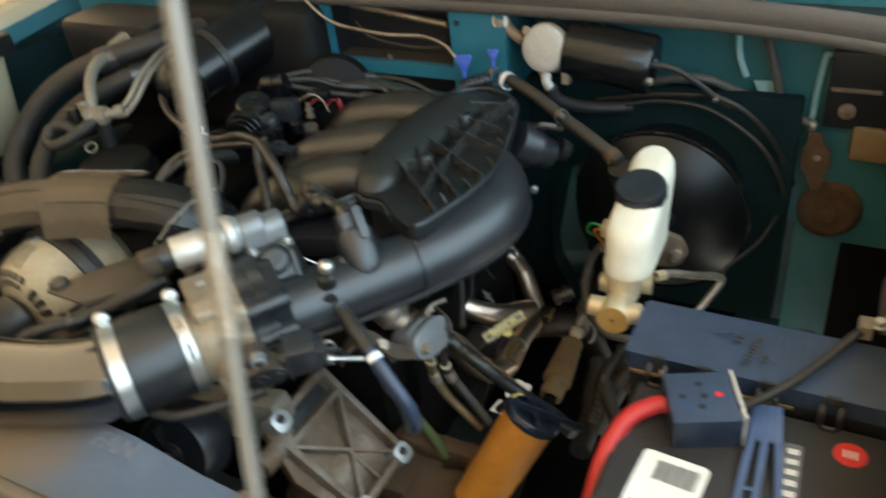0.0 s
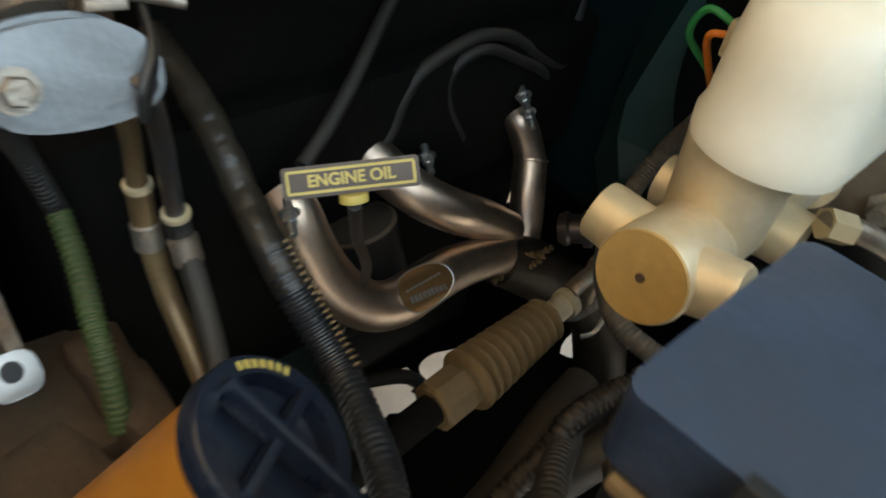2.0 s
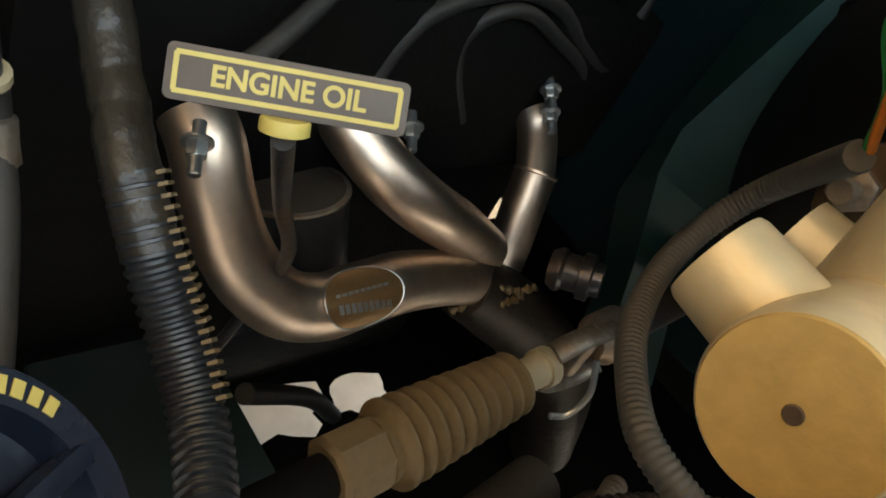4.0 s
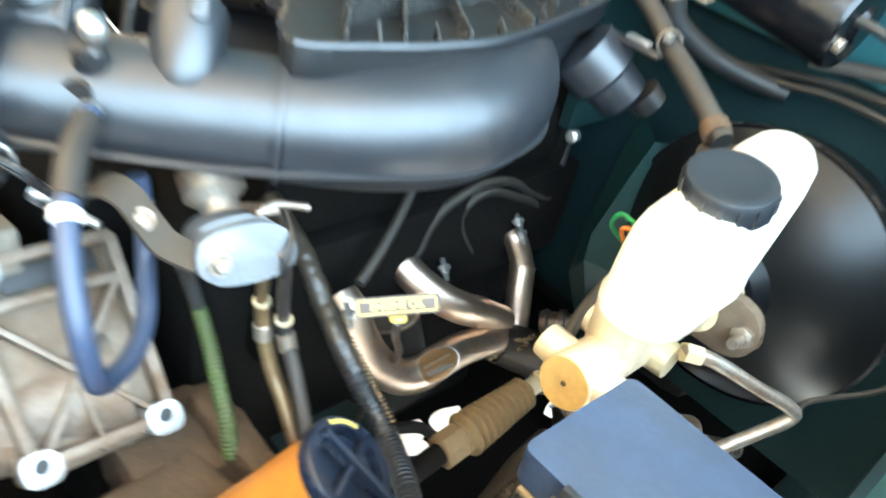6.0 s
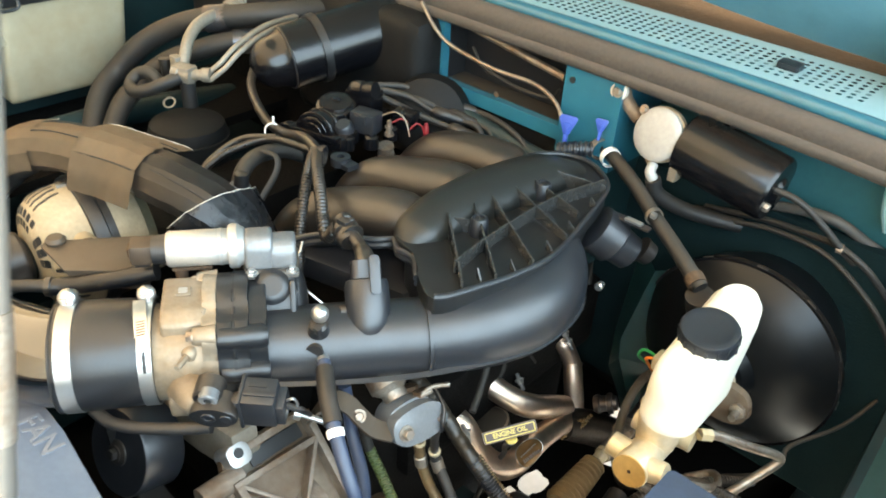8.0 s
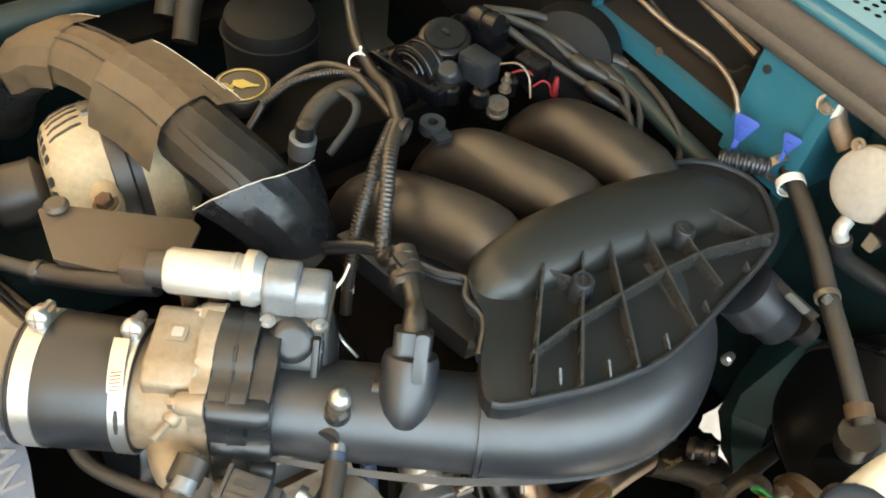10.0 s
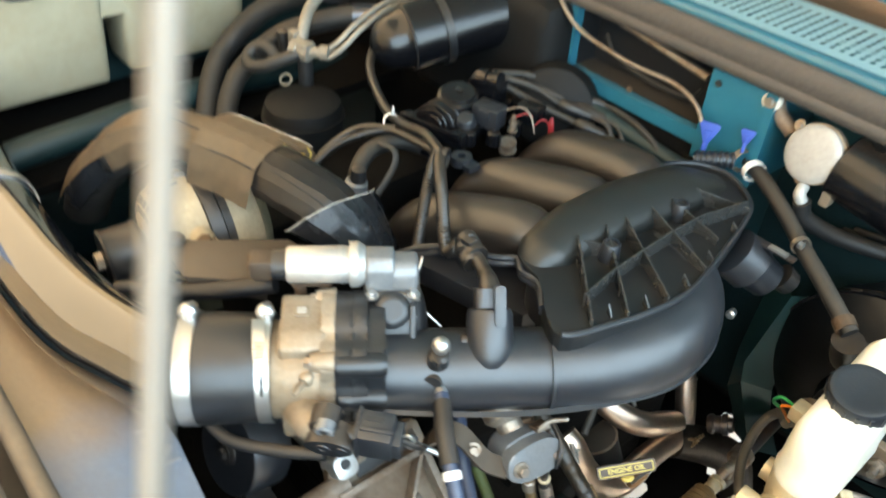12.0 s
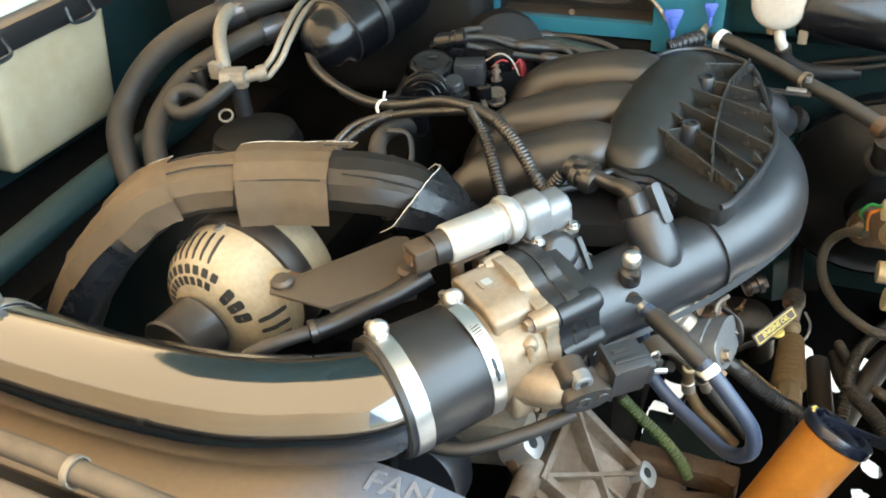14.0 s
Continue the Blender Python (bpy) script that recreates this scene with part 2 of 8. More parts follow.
MATTE = mat("matte_black_moulding", (0.006, 0.006, 0.006), 0.62, ior=1.3, dust=0.08, dustcol=(0.06, 0.045, 0.03), bump=0.2, scale=25)
SEMI = mat("semi_gloss_black_shell", (0.004, 0.004, 0.005), 0.2, dust=0.05, bump=0.05, scale=30)
ROD = mat("dull_silver_rod", (0.21, 0.195, 0.175), 0.42, 0.6, col2=(0.17, 0.14, 0.11), bump=0.05, scale=12, stain=0.5)
BADGE = mat("brown_tinted_plate", (0.30, 0.17, 0.075), 0.35, 0.6, bump=0.1)
GEAR = mat("pale_cast_cover", (0.38, 0.37, 0.35), 0.45, 0.2, col2=(0.36, 0.33, 0.28), bump=0.15, scale=30)
PLATE = mat("dusty_brown_plate", (0.062, 0.049, 0.037), 0.36, 0.25, col2=(0.045, 0.028, 0.017), dust=0.3, dustcol=(0.14, 0.10, 0.066), bump=0.1, scale=25)
TAPE = mat("frayed_tape_edge", (0.62, 0.58, 0.5), 0.6, bump=0.2)
SHELL = mat("satin_black_booster_paint", (0.004, 0.0045, 0.005), 0.33, ior=1.36, dust=0.05, dustcol=(0.04, 0.045, 0.05), bump=0.05, scale=30)
SATIN = mat("satin_black_shell", (0.006, 0.006, 0.007), 0.34, dust=0.05, bump=0.06, scale=40)
HOOD = mat("hood_inner_paint", (0.085, 0.22, 0.29), 0.6, ior=1.3, dust=0.0, bump=0.03, scale=20)
SPACER = mat("satin_black_moulding", (0.010, 0.0105, 0.012), 0.34, ior=1.55, dust=0.10, dustcol=(0.10, 0.08, 0.06), bump=0.06, scale=60)
BRASSY = mat("brassy_stained_tube", (0.22, 0.15, 0.075), 0.38, 0.5, col2=(0.10, 0.055, 0.03), bump=0.15, scale=60, stain=0.8)
TAPED = mat("brown_taped_loom", (0.020, 0.017, 0.014), 0.30, col2=(0.032, 0.024, 0.015), dust=0.10, dustcol=(0.16, 0.11, 0.065), bump=0.3, scale=50)
GLASS = mat("dark_windscreen", (0.02, 0.02, 0.02), 0.05, coat=1.0, bump=0.0)




def tones_along(m, lo, hi):
    """Lets the second tone take over along the thing's length, with a ragged border: dust against a sheen put into
    colour.
    """
    n, link = m.node_tree.nodes, m.node_tree.links.new
    tc = n.new("ShaderNodeTexCoord")
    sep = n.new("ShaderNodeSeparateXYZ")
    link(tc.outputs["Object"], sep.inputs[0])
    nz = n.new("ShaderNodeTexNoise")
    nz.inputs["Scale"].default_value, nz.inputs["Detail"].default_value = 14, 5
    link(tc.outputs["Object"], nz.inputs["Vector"])
    add = n.new("ShaderNodeMath")
    add.operation, add.inputs[1].default_value = "MULTIPLY_ADD", 0.16
    link(nz.outputs["Fac"], add.inputs[0])
    link(sep.outputs["X"], add.inputs[2])
    rng = n.new("ShaderNodeMapRange")
    rng.inputs["From Min"].default_value, rng.inputs["From Max"].default_value = lo + 0.08, hi + 0.08
    rng.inputs["To Min"].default_value, rng.inputs["To Max"].default_value = 1.0, 0.0
    link(add.outputs[0], rng.inputs["Value"])
    for k in n:
        if k.bl_idname == "ShaderNodeMix" and k.blend_type == "MIX" and k.data_type == "RGBA":
            link(rng.outputs[0], k.inputs["Factor"])
            break
    return m


# ---- mesh tools ----
def thing(name, at, label, category, group="", kind=""):
    e = new(name)
    e.empty_display_size = 0.02
    e.location = at
    return tagged(e, label, category, group, kind)


def origin(ob):
    return ob.matrix_basis.translation + (origin(ob.parent) if ob.parent and ob.type != "EMPTY" else Vector())


def part(name, bm, material, parent=None, label="", angle=38):
    """Links a bmesh, built in world metres, as one mesh object, under a thing or a part."""
    me = bpy.data.meshes.new(name)
    bmesh.ops.recalc_face_normals(bm, faces=bm.faces[:])
    bm.to_mesh(me)
    bm.free()
    for p in me.polygons:
        p.use_smooth = True
    me.set_sharp_from_angle(angle=radians(angle))
    me.materials.append(material)
    ob = new(name, me)
    if parent:
        ob.parent = parent
        if parent.type == "EMPTY":
            ob.matrix_parent_inverse = Matrix.Translation(-parent.location)
    if label:
        ob["label"] = label
    return ob


def solo(name, bm, material, label, category, group="", kind="", angle=38):
    return tagged(part(name, bm, material, angle=angle), label, category, group, kind)


def spline(pts, per=8):
    """Catmull-Rom through the points."""
    p = [Vector(q) for q in pts]
    if len(p) < 3:
        return [p[0].lerp(p[-1], i / per) for i in range(per + 1)]
    e = [p[0] * 2 - p[1]] + p + [p[-1] * 2 - p[-2]]
    out = []
    for i in range(1, len(e) - 2):
        a, b, c, d = e[i - 1:i + 3]
        for k in range(per):
            t = k / per
            out.append(0.5 * (2 * b + (c - a) * t + (2 * a - 5 * b + 4 * c - d) * t * t + (3 * b - a - 3 * c + d) * t ** 3))
    out.append(p[-1])
    return out


def resample(line, step):
    out, carry = [line[0]], 0.0
    for a, b in zip(line, line[1:]):
        d = (b - a).length
        s = step - carry
        while s <= d:
            out.append(a.lerp(b, s / d))
            s += step
        carry = d - (s - step)
    return out


def sweep(bm, line, radii, n=14, squash=1.0, cap=True):
    """A round skin along a line; radii one or one a point."""
    rings, up = [], None
    for i, c in enumerate(line):
        t = (line[min(i + 1, len(line) - 1)] - line[max(i - 1, 0)]).normalized()
        if up is None:
            up = t.orthogonal().normalized() if abs(t.z) > 0.9 else (Vector((0, 0, 1)) - t * t.z).normalized()
        else:
            up = (up - t * up.dot(t)).normalized()
        side = t.cross(up)
        r = radii[i] if isinstance(radii, (list, tuple)) else radii
        rings.append([bm.verts.new(c + up * (r * squash * math.cos(2 * math.pi * k / n)) + side * (r * math.sin(2 * math.pi * k / n))) for k in range(n)])
    for a, b in zip(rings, rings[1:]):
        for k in range(n):
            bm.faces.new((a[k], a[(k + 1) % n], b[(k + 1) % n], b[k]))
    if cap:
        bm.faces.new(rings[0][::-1])
        bm.faces.new(rings[-1])
    return bm


def tube(pts, r, n=14, per=8, bm=None, cap=True, squash=1.0):
    """A hose or pipe through control points; r one radius or one a control point."""
    bm = bm or bmesh.new()
    line = spline(pts, per)
    if isinstance(r, (list, tuple)):
        k = len(line) - 1
        radii = []
        for i in range(k + 1):
            u = i / k * (len(r) - 1)
            j = min(int(u), len(r) - 2)
            radii.append(r[j] + (r[j + 1] - r[j]) * (u - j))
        r = radii
    return sweep(bm, line, r, n, squash, cap)


def conduit(pts, r, pitch=0.004, depth=0.12, n=12, bm=None):
    """Ribbed split conduit."""
    bm = bm or bmesh.new()
    line = resample(spline(pts, 24), pitch / 4)
    return sweep(bm, line, [r * (1 - depth * (1 if i % 4 < 2 else 0)) for i in range(len(line))], n)


def lathe(at, axis, profile, n=28, bm=None, cap=True):
    """A turned body: profile of (along, radius)."""
    bm = bm or bmesh.new()
    axis = Vector(axis).normalized()
    u = axis.orthogonal().normalized()
    w = axis.cross(u)
    rings = []
    for s, r in profile:
        c = Vector(at) + axis * s
        if r < 1e-5:
            rings.append([bm.verts.new(c)])
        else:
            rings.append([bm.verts.new(c + u * (r * math.cos(2 * math.pi * k / n)) + w * (r * math.sin(2 * math.pi * k / n))) for k in range(n)])
    for a, b in zip(rings, rings[1:]):
        for k in range(n):
            q = (a[k % len(a)], a[(k + 1) % len(a)], b[(k + 1) % len(b)], b[k % len(b)])
            q = tuple(dict.fromkeys(q))
            if len(q) > 2:
                bm.faces.new(q)
    if cap:
        for r in (rings[0], rings[-1]):
            if len(r) > 2:
                bm.faces.new(r)
    return bm


def frame_of(x, y, at=(0, 0, 0)):
    """A matrix whose x and y axes lie along the two given ways."""
    x = Vector(x).normalized()
    z = x.cross(Vector(y)).normalized()
    y = z.cross(x)
    return Matrix(((x.x, y.x, z.x, at[0]), (x.y, y.y, z.y, at[1]), (x.z, y.z, z.z, at[2]), (0, 0, 0, 1)))


def prism(outline, z0, z1, m=None, bevel=0.0, seg=2, bm=None):
    """A plate of an outline in its own plane, from z0 to z1, its edges rounded."""
    bm = bm or bmesh.new()
    m = m or Matrix()
    area = sum(a[0] * b[1] - b[0] * a[1] for a, b in zip(outline, list(outline[1:]) + [outline[0]]))
    if area < 0:
        outline = outline[::-1]
    lo = [bm.verts.new(m @ Vector((x, y, z0))) for x, y in outline]
    hi = [bm.verts.new(m @ Vector((x, y, z1))) for x, y in outline]
    fs = [bm.faces.new(lo[::-1]), bm.faces.new(hi)]
    k = len(lo)
    for i in range(k):
        fs.append(bm.faces.new((lo[i], lo[(i + 1) % k], hi[(i + 1) % k], hi[i])))
    if bevel > 0:
        es = list({e for f in fs for e in f.edges})
        bmesh.ops.bevel(bm, geom=es, offset=bevel, segments=seg, affect="EDGES", profile=0.6, clamp_overlap=True)
    return bm


def box(at, size, m=None, bevel=0.0, seg=2, bm=None):
    """A rounded block; at its centre, in the frame m."""
    x, y, z = (s / 2 for s in size)
    mm = (m or Matrix()) @ Matrix.Translation(at)
    return prism([(-x, -y), (x, -y), (x, y), (-x, y)], -z, z, mm, bevel, seg, bm)


def rounded(w, h, r, n=6):
    """Outline of a rounded rectangle about its centre."""
    out = []
    for cx, cy, a0 in ((w / 2 - r, h / 2 - r, 0), (-w / 2 + r, h / 2 - r, 90), (-w / 2 + r, -h / 2 + r, 180), (w / 2 - r, -h / 2 + r, 270)):
        for k in range(n + 1):
            a = radians(a0 + 90 * k / n)
            out.append((cx + r * math.cos(a), cy + r * math.sin(a)))
    return out


def smooth_outline(pts, per=5):
    p = [Vector((*q, 0)) for q in pts]
    n = len(p)
    out = []
    for i in range(n):
        a, b, c, d = p[i - 1], p[i], p[(i + 1) % n], p[(i + 2) % n]
        for k in range(per):
            t = k / per
            q = 0.5 * (2 * b + (c - a) * t + (2 * a - 5 * b + 4 * c - d) * t * t + (3 * b - a - 3 * c + d) * t ** 3)
            out.append((q.x, q.y))
    return out


def hexbolt(at, axis, r=0.006, h=0.005, bm=None, washer=True):
    bm = bm or bmesh.new()
    if washer:
        lathe(at, axis, [(0, r * 1.45), (0.0012, r * 1.45)], 18, bm)
    lathe(at, axis, [(0.001, r), (h, r), (h + 0.0008, r * 0.86)], 6, bm)
    return bm


def rough(bm, cuts=6, size=0.004, scale=40):
    """Breaks up a plain block: finer faces, uneven by a few millimetres."""
    bmesh.ops.subdivide_edges(bm, edges=[e for e in bm.edges if e.calc_length() > 0.02], cuts=cuts, use_grid_fill=True)
    for v in bm.verts:
        v.co += noise.noise_vector(v.co * scale) * size + noise.noise_vector(v.co * scale * 3) * size * 0.4
    return bm


def ring(at, axis, r0, r1, h, n=28, bm=None):
    """A flat washer or collar."""
    return lathe(at, axis, [(0, r0), (0, r1), (h, r1), (h, r0), (0, r0)], n, bm, cap=False)


def words(text, size, m, depth=0.0004, bm=None, bold=0.03):
    """Lettering as raised mesh, in the plane of m, centred."""
    cu = bpy.data.curves.new("letters", "FONT")
    cu.body, cu.size, cu.extrude, cu.offset = text, size, depth, size * bold
    cu.align_x, cu.align_y = "CENTER", "CENTER"
    ob = bpy.data.objects.new("letters", cu)
    scene.collection.objects.link(ob)
    me = bpy.data.meshes.new_from_object(ob.evaluated_get(bpy.context.evaluated_depsgraph_get()))
    me.transform(m)
    bm = bm or bmesh.new()
    bm.from_mesh(me)
    bpy.data.objects.remove(ob)
    bpy.data.meshes.remove(me)
    bpy.data.curves.remove(cu)
    return bm


# ---- the setting ----
def slab(name, at, size, material, label, category, bevel=0.0):
    return solo(name, box(at, size, bevel=bevel), material, label, category, kind="structure")


slab("ground", (0, 0, -0.05), (60, 60, 0.1), CONCRETE, "pale worn concrete ground under the truck", "ground")
# unseen overhead sheet, added for warm fill light
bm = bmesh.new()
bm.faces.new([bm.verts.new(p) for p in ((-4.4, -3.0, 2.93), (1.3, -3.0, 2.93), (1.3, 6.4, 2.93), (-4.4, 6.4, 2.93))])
solo("ceiling", bm, ROOF, "unseen tan translucent roof sheet added as overhead fill", "ceiling", kind="structure")
slab("wall_west", (-4.4, 2.2, 1.445), (0.15, 8.4, 2.89), CEIL, "plain tan carport wall beside the truck", "wall")
# unseen wall, added so that the front bounces warm light
slab("wall_south", (-1.6, -3.05, 1.445), (5.6, 0.15, 2.89), CEIL, "unseen plain tan wall added in front to bounce warm light", "wall")
slab("wall_north", (0, 6.4, 1.445), (8.6, 0.15, 2.89), CEIL, "plain tan carport wall behind the truck", "wall")


def firewall():
    f = thing("firewall", (0, 0.46, 0.5), "teal painted steel firewall behind the engine", "firewall", kind="structure")
    bm = bmesh.new()
    # panel with a pocket left open in it
    for x0, x1, z0, z1 in ((-0.78, -0.268, 0.93, 1.06), (-0.072, 0.0, 0.93, 1.06), (-0.268, -0.072, 0.944, 0.962), (-0.268, -0.072, 1.043, 1.06)):
        box(((x0 + x1) / 2, 0.448, (z0 + z1) / 2), (x1 - x0, 0.012, z1 - z0), bm=bm)
    part("panel", bm, TEAL, f)
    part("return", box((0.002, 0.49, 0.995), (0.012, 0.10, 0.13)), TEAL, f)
    # lower part of the return, darkened in colour for the shade there
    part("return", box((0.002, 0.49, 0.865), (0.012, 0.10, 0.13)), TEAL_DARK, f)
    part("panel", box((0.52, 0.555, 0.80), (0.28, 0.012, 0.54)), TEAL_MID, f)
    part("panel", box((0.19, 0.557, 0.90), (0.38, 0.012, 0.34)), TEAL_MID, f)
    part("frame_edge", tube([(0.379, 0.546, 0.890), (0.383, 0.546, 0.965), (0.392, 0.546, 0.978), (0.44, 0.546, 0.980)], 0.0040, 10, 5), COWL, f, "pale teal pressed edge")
    # Lower firewall, its shade put into the colour.
    part("dark_lower_sheet", box((-0.205, 0.52, 0.755), (1.15, 0.02, 0.35), bevel=0.006), TEAL_LOW, f, "lower firewall sheet with shade put into its teal")
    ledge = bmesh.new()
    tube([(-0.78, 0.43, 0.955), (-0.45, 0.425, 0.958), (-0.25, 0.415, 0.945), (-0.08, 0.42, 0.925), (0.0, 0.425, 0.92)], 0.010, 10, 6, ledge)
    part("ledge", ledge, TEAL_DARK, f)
    # near-black sheet below the ledge
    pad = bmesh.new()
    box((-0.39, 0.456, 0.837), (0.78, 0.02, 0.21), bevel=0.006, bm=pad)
    part("dark_lower_sheet", pad, ENGINE, f, "near-black sheet below the ledge")
    pk = bmesh.new()
    box((-0.17, 0.492, 1.0), (0.21, 0.006, 0.095), bm=pk)
    box((-0.271, 0.475, 1.0), (0.006, 0.04, 0.09), bm=pk)
    box((-0.069, 0.475, 1.0), (0.006, 0.04, 0.09), bm=pk)
    box((-0.17, 0.47, 0.958), (0.21, 0.04, 0.006), bm=pk)
    box((-0.17, 0.47, 1.046), (0.21, 0.04, 0.006), bm=pk)
    part("pocket", pk, PLASTIC_BLACK, f, "black recessed pocket")
    bar = bmesh.new()
    tube([(-0.25, 0.478, 1.03), (-0.09, 0.47, 1.012)], 0.005, 8, 4, bar)
    part("bar", bar, STEEL_OLD, f, "dull metal bar")
    loop = bmesh.new()
    tube([(-0.245, 0.475, 1.005), (-0.22, 0.472, 0.985), (-0.16, 0.472, 0.975), (-0.11, 0.472, 0.978), (-0.095, 0.472, 0.995)], 0.0025, 8, 6, loop)
    part("loop", loop, RUBBER_DUSTY, f)
    for x, z in ((-0.06, 1.026), (-0.17, 0.972)):
        part("hole" if z > 1 else "stud", lathe((x, 0.4405, z), (0, -1, 0), [(0, 0.004), (0.0015, 0.004)], 12), INK if z > 1 else STEEL_OLD, f)
    return f


firewall()


def cowl():
    """Perforated panel ahead of the windscreen, with its front lip."""
    c = thing("cowl_panel", (0, 0.52, 1.09), "pale teal cowl panel with perforated air grille", "cowl", kind="structure")
    nx, ny, p = 50, 7, 0.0108
    x0, y0 = -0.30, 0.492
    verts, faces = [], []

    def z_at(y):
        return 1.083 + (y - 0.47) * 0.02

    hole = 0.0031
    for i in range(nx):
        for j in range(ny):
            cx, cy = x0 + (i + 0.5 + 0.5 * (j % 2) * 0) * p, y0 + (j + 0.5) * p
            b = len(verts)
            for k in range(8):
                a = math.pi / 4 * k
                s = p / 2 / max(abs(math.cos(a)), abs(math.sin(a)))
                verts.append((cx + s * math.cos(a), cy + s * math.sin(a), z_at(cy + s * math.sin(a))))
            for k in range(8):
                a = math.pi / 4 * k
                verts.append((cx + hole * math.cos(a), cy + hole * math.sin(a), z_at(cy)))
            for k in range(8):
                faces.append((b + k, b + (k + 1) % 8, b + 8 + (k + 1) % 8, b + 8 + k))
    me = bpy.data.meshes.new("grille")
    me.from_pydata(verts, [], faces)
    me.materials.append(COWL)
    g = new("grille", me)
    g.parent = c
    g.matrix_parent_inverse = Matrix.Translation(-c.location)
    bm = bmesh.new()
    xe = x0 + nx * p
    ye = y0 + ny * p

    def strip(xa, xb, ya, yb):
        vs = [bm.verts.new((x, y, z_at(y))) for x, y in ((xa, ya), (xb, ya), (xb, yb), (xa, yb))]
        bm.faces.new(vs)
    strip(-0.75, 0.286, 0.462, y0)
    strip(-0.75, x0, y0, ye)
    strip(xe, 0.272, y0, ye)
    strip(-0.75, 0.252, ye, 0.585)
    part("panel", bm, COWL, c)
    lip = bmesh.new()
    tube([(-0.75, 0.462, 1.077), (-0.3, 0.464, 1.079), (0.1, 0.463, 1.079), (0.29, 0.459, 1.076)], 0.009, 12, 6, lip)
    part("lip", lip, TEAL, c)
    # black sheet under the grille: the dark behind its holes put into colour
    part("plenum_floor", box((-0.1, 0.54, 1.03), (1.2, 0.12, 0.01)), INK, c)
    clip = prism(rounded(0.024, 0.020, 0.003), 0, 0.006, frame_of((1, 0, 0), (0, 1, 0.02), (0.150, 0.525, 1.085)), 0.0015)
    part("clip", clip, PLASTIC, c, "dark plastic clip")
    return c


cowl()

bm = bmesh.new()
tube([(-0.78, 0.447, 1.058), (-0.3, 0.450, 1.062), (0.1, 0.449, 1.061), (0.35, 0.444, 1.052), (0.55, 0.43, 1.035)], 0.0135, 14, 8, bm, squash=1.25)
tube([(-0.78, 0.438, 1.045), (-0.3, 0.441, 1.049), (0.1, 0.440, 1.048), (0.35, 0.435, 1.04), (0.55, 0.42, 1.022)], 0.008, 10, 8, bm)
solo("cowl_seal", bm, SEAL, "weathered brown-black rubber seal along the cowl", "rubber seal", kind="structure")


def hood():
    h = thing("hood", (0, 0.60, 1.14), "teal hood propped wide open", "hood", kind="structure")
    m = Matrix.Translation((0, 0.605, 1.085)) @ Matrix.Rotation(radians(-52), 4, "X")
    out = bmesh.new()
    prism([(-0.92, 0.0), (0.50, 0.0), (0.52, -1.12), (-0.95, -1.12)], 0.03, 0.045, m, 0.004, bm=out)
    part("skin", out, HOOD, h)
    rib = bmesh.new()
    for a in ([(-0.7, -0.06), (-0.3, -0.055), (-0.12, -0.043), (-0.045, -0.034), (0.054, -0.020), (0.144, -0.009), (0.19, -0.006), (0.23, -0.003), (0.48, -0.003), (0.48, -0.12), (-0.7, -0.12)], [(-0.7, -1.0), (0.48, -1.0), (0.5, -1.1), (-0.72, -1.1)],
              [(-0.7, -0.12), (-0.62, -0.12), (-0.62, -1.0), (-0.7, -1.0)], [(0.40, -0.12), (0.48, -0.12), (0.48, -1.0), (0.40, -1.0)],
              [(-0.62, -0.5), (0.4, -0.5), (0.4, -0.58), (-0.62, -0.58)]):
        prism(a, 0.005, 0.03, m, 0.006, bm=rib)
    part("inner_frame", rib, HOOD, h)
    return h


hood()
hin = thing("hood_hinge", (0.275, 0.56, 1.06), "dark teal steel hood hinge beside the cowl", "hinge")
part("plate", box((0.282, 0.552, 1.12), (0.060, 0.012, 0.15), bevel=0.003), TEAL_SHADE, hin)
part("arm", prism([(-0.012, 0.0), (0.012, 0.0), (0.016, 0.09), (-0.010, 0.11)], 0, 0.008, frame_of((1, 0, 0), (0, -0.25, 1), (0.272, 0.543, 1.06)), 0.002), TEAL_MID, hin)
for dz in (0.0, 0.04):
    part("bolt", hexbolt((0.270, 0.524 - dz * 0.25, 1.10 + dz), (0, -1, -0.25), 0.007), STEEL_OLD, hin)

scr = bmesh.new()
prism([(-0.7, 0), (0.62, 0), (0.55, 0.75), (-0.62, 0.75)], 0, 0.006, frame_of((1, 0, 0), (0, 0.75, 0.55), (0, 0.70, 1.09)), bm=scr)
solo("windscreen", scr, GLASS, "dark glass windscreen above the cowl", "windscreen", kind="structure")
# Unseen sheet, added so no bright ground shows past the cowl.
slab("cowl_backdrop", (0.0, 0.76, 0.74), (1.7, 0.02, 0.70), TEAL_DARK, "dark sheet added behind the cowl to hide bright ground", "bulkhead")
slab("scuttle_strip", (-0.05, 0.66, 1.078), (1.3, 0.15, 0.012), RUST, "brown dusty strip below the windscreen", "trim")


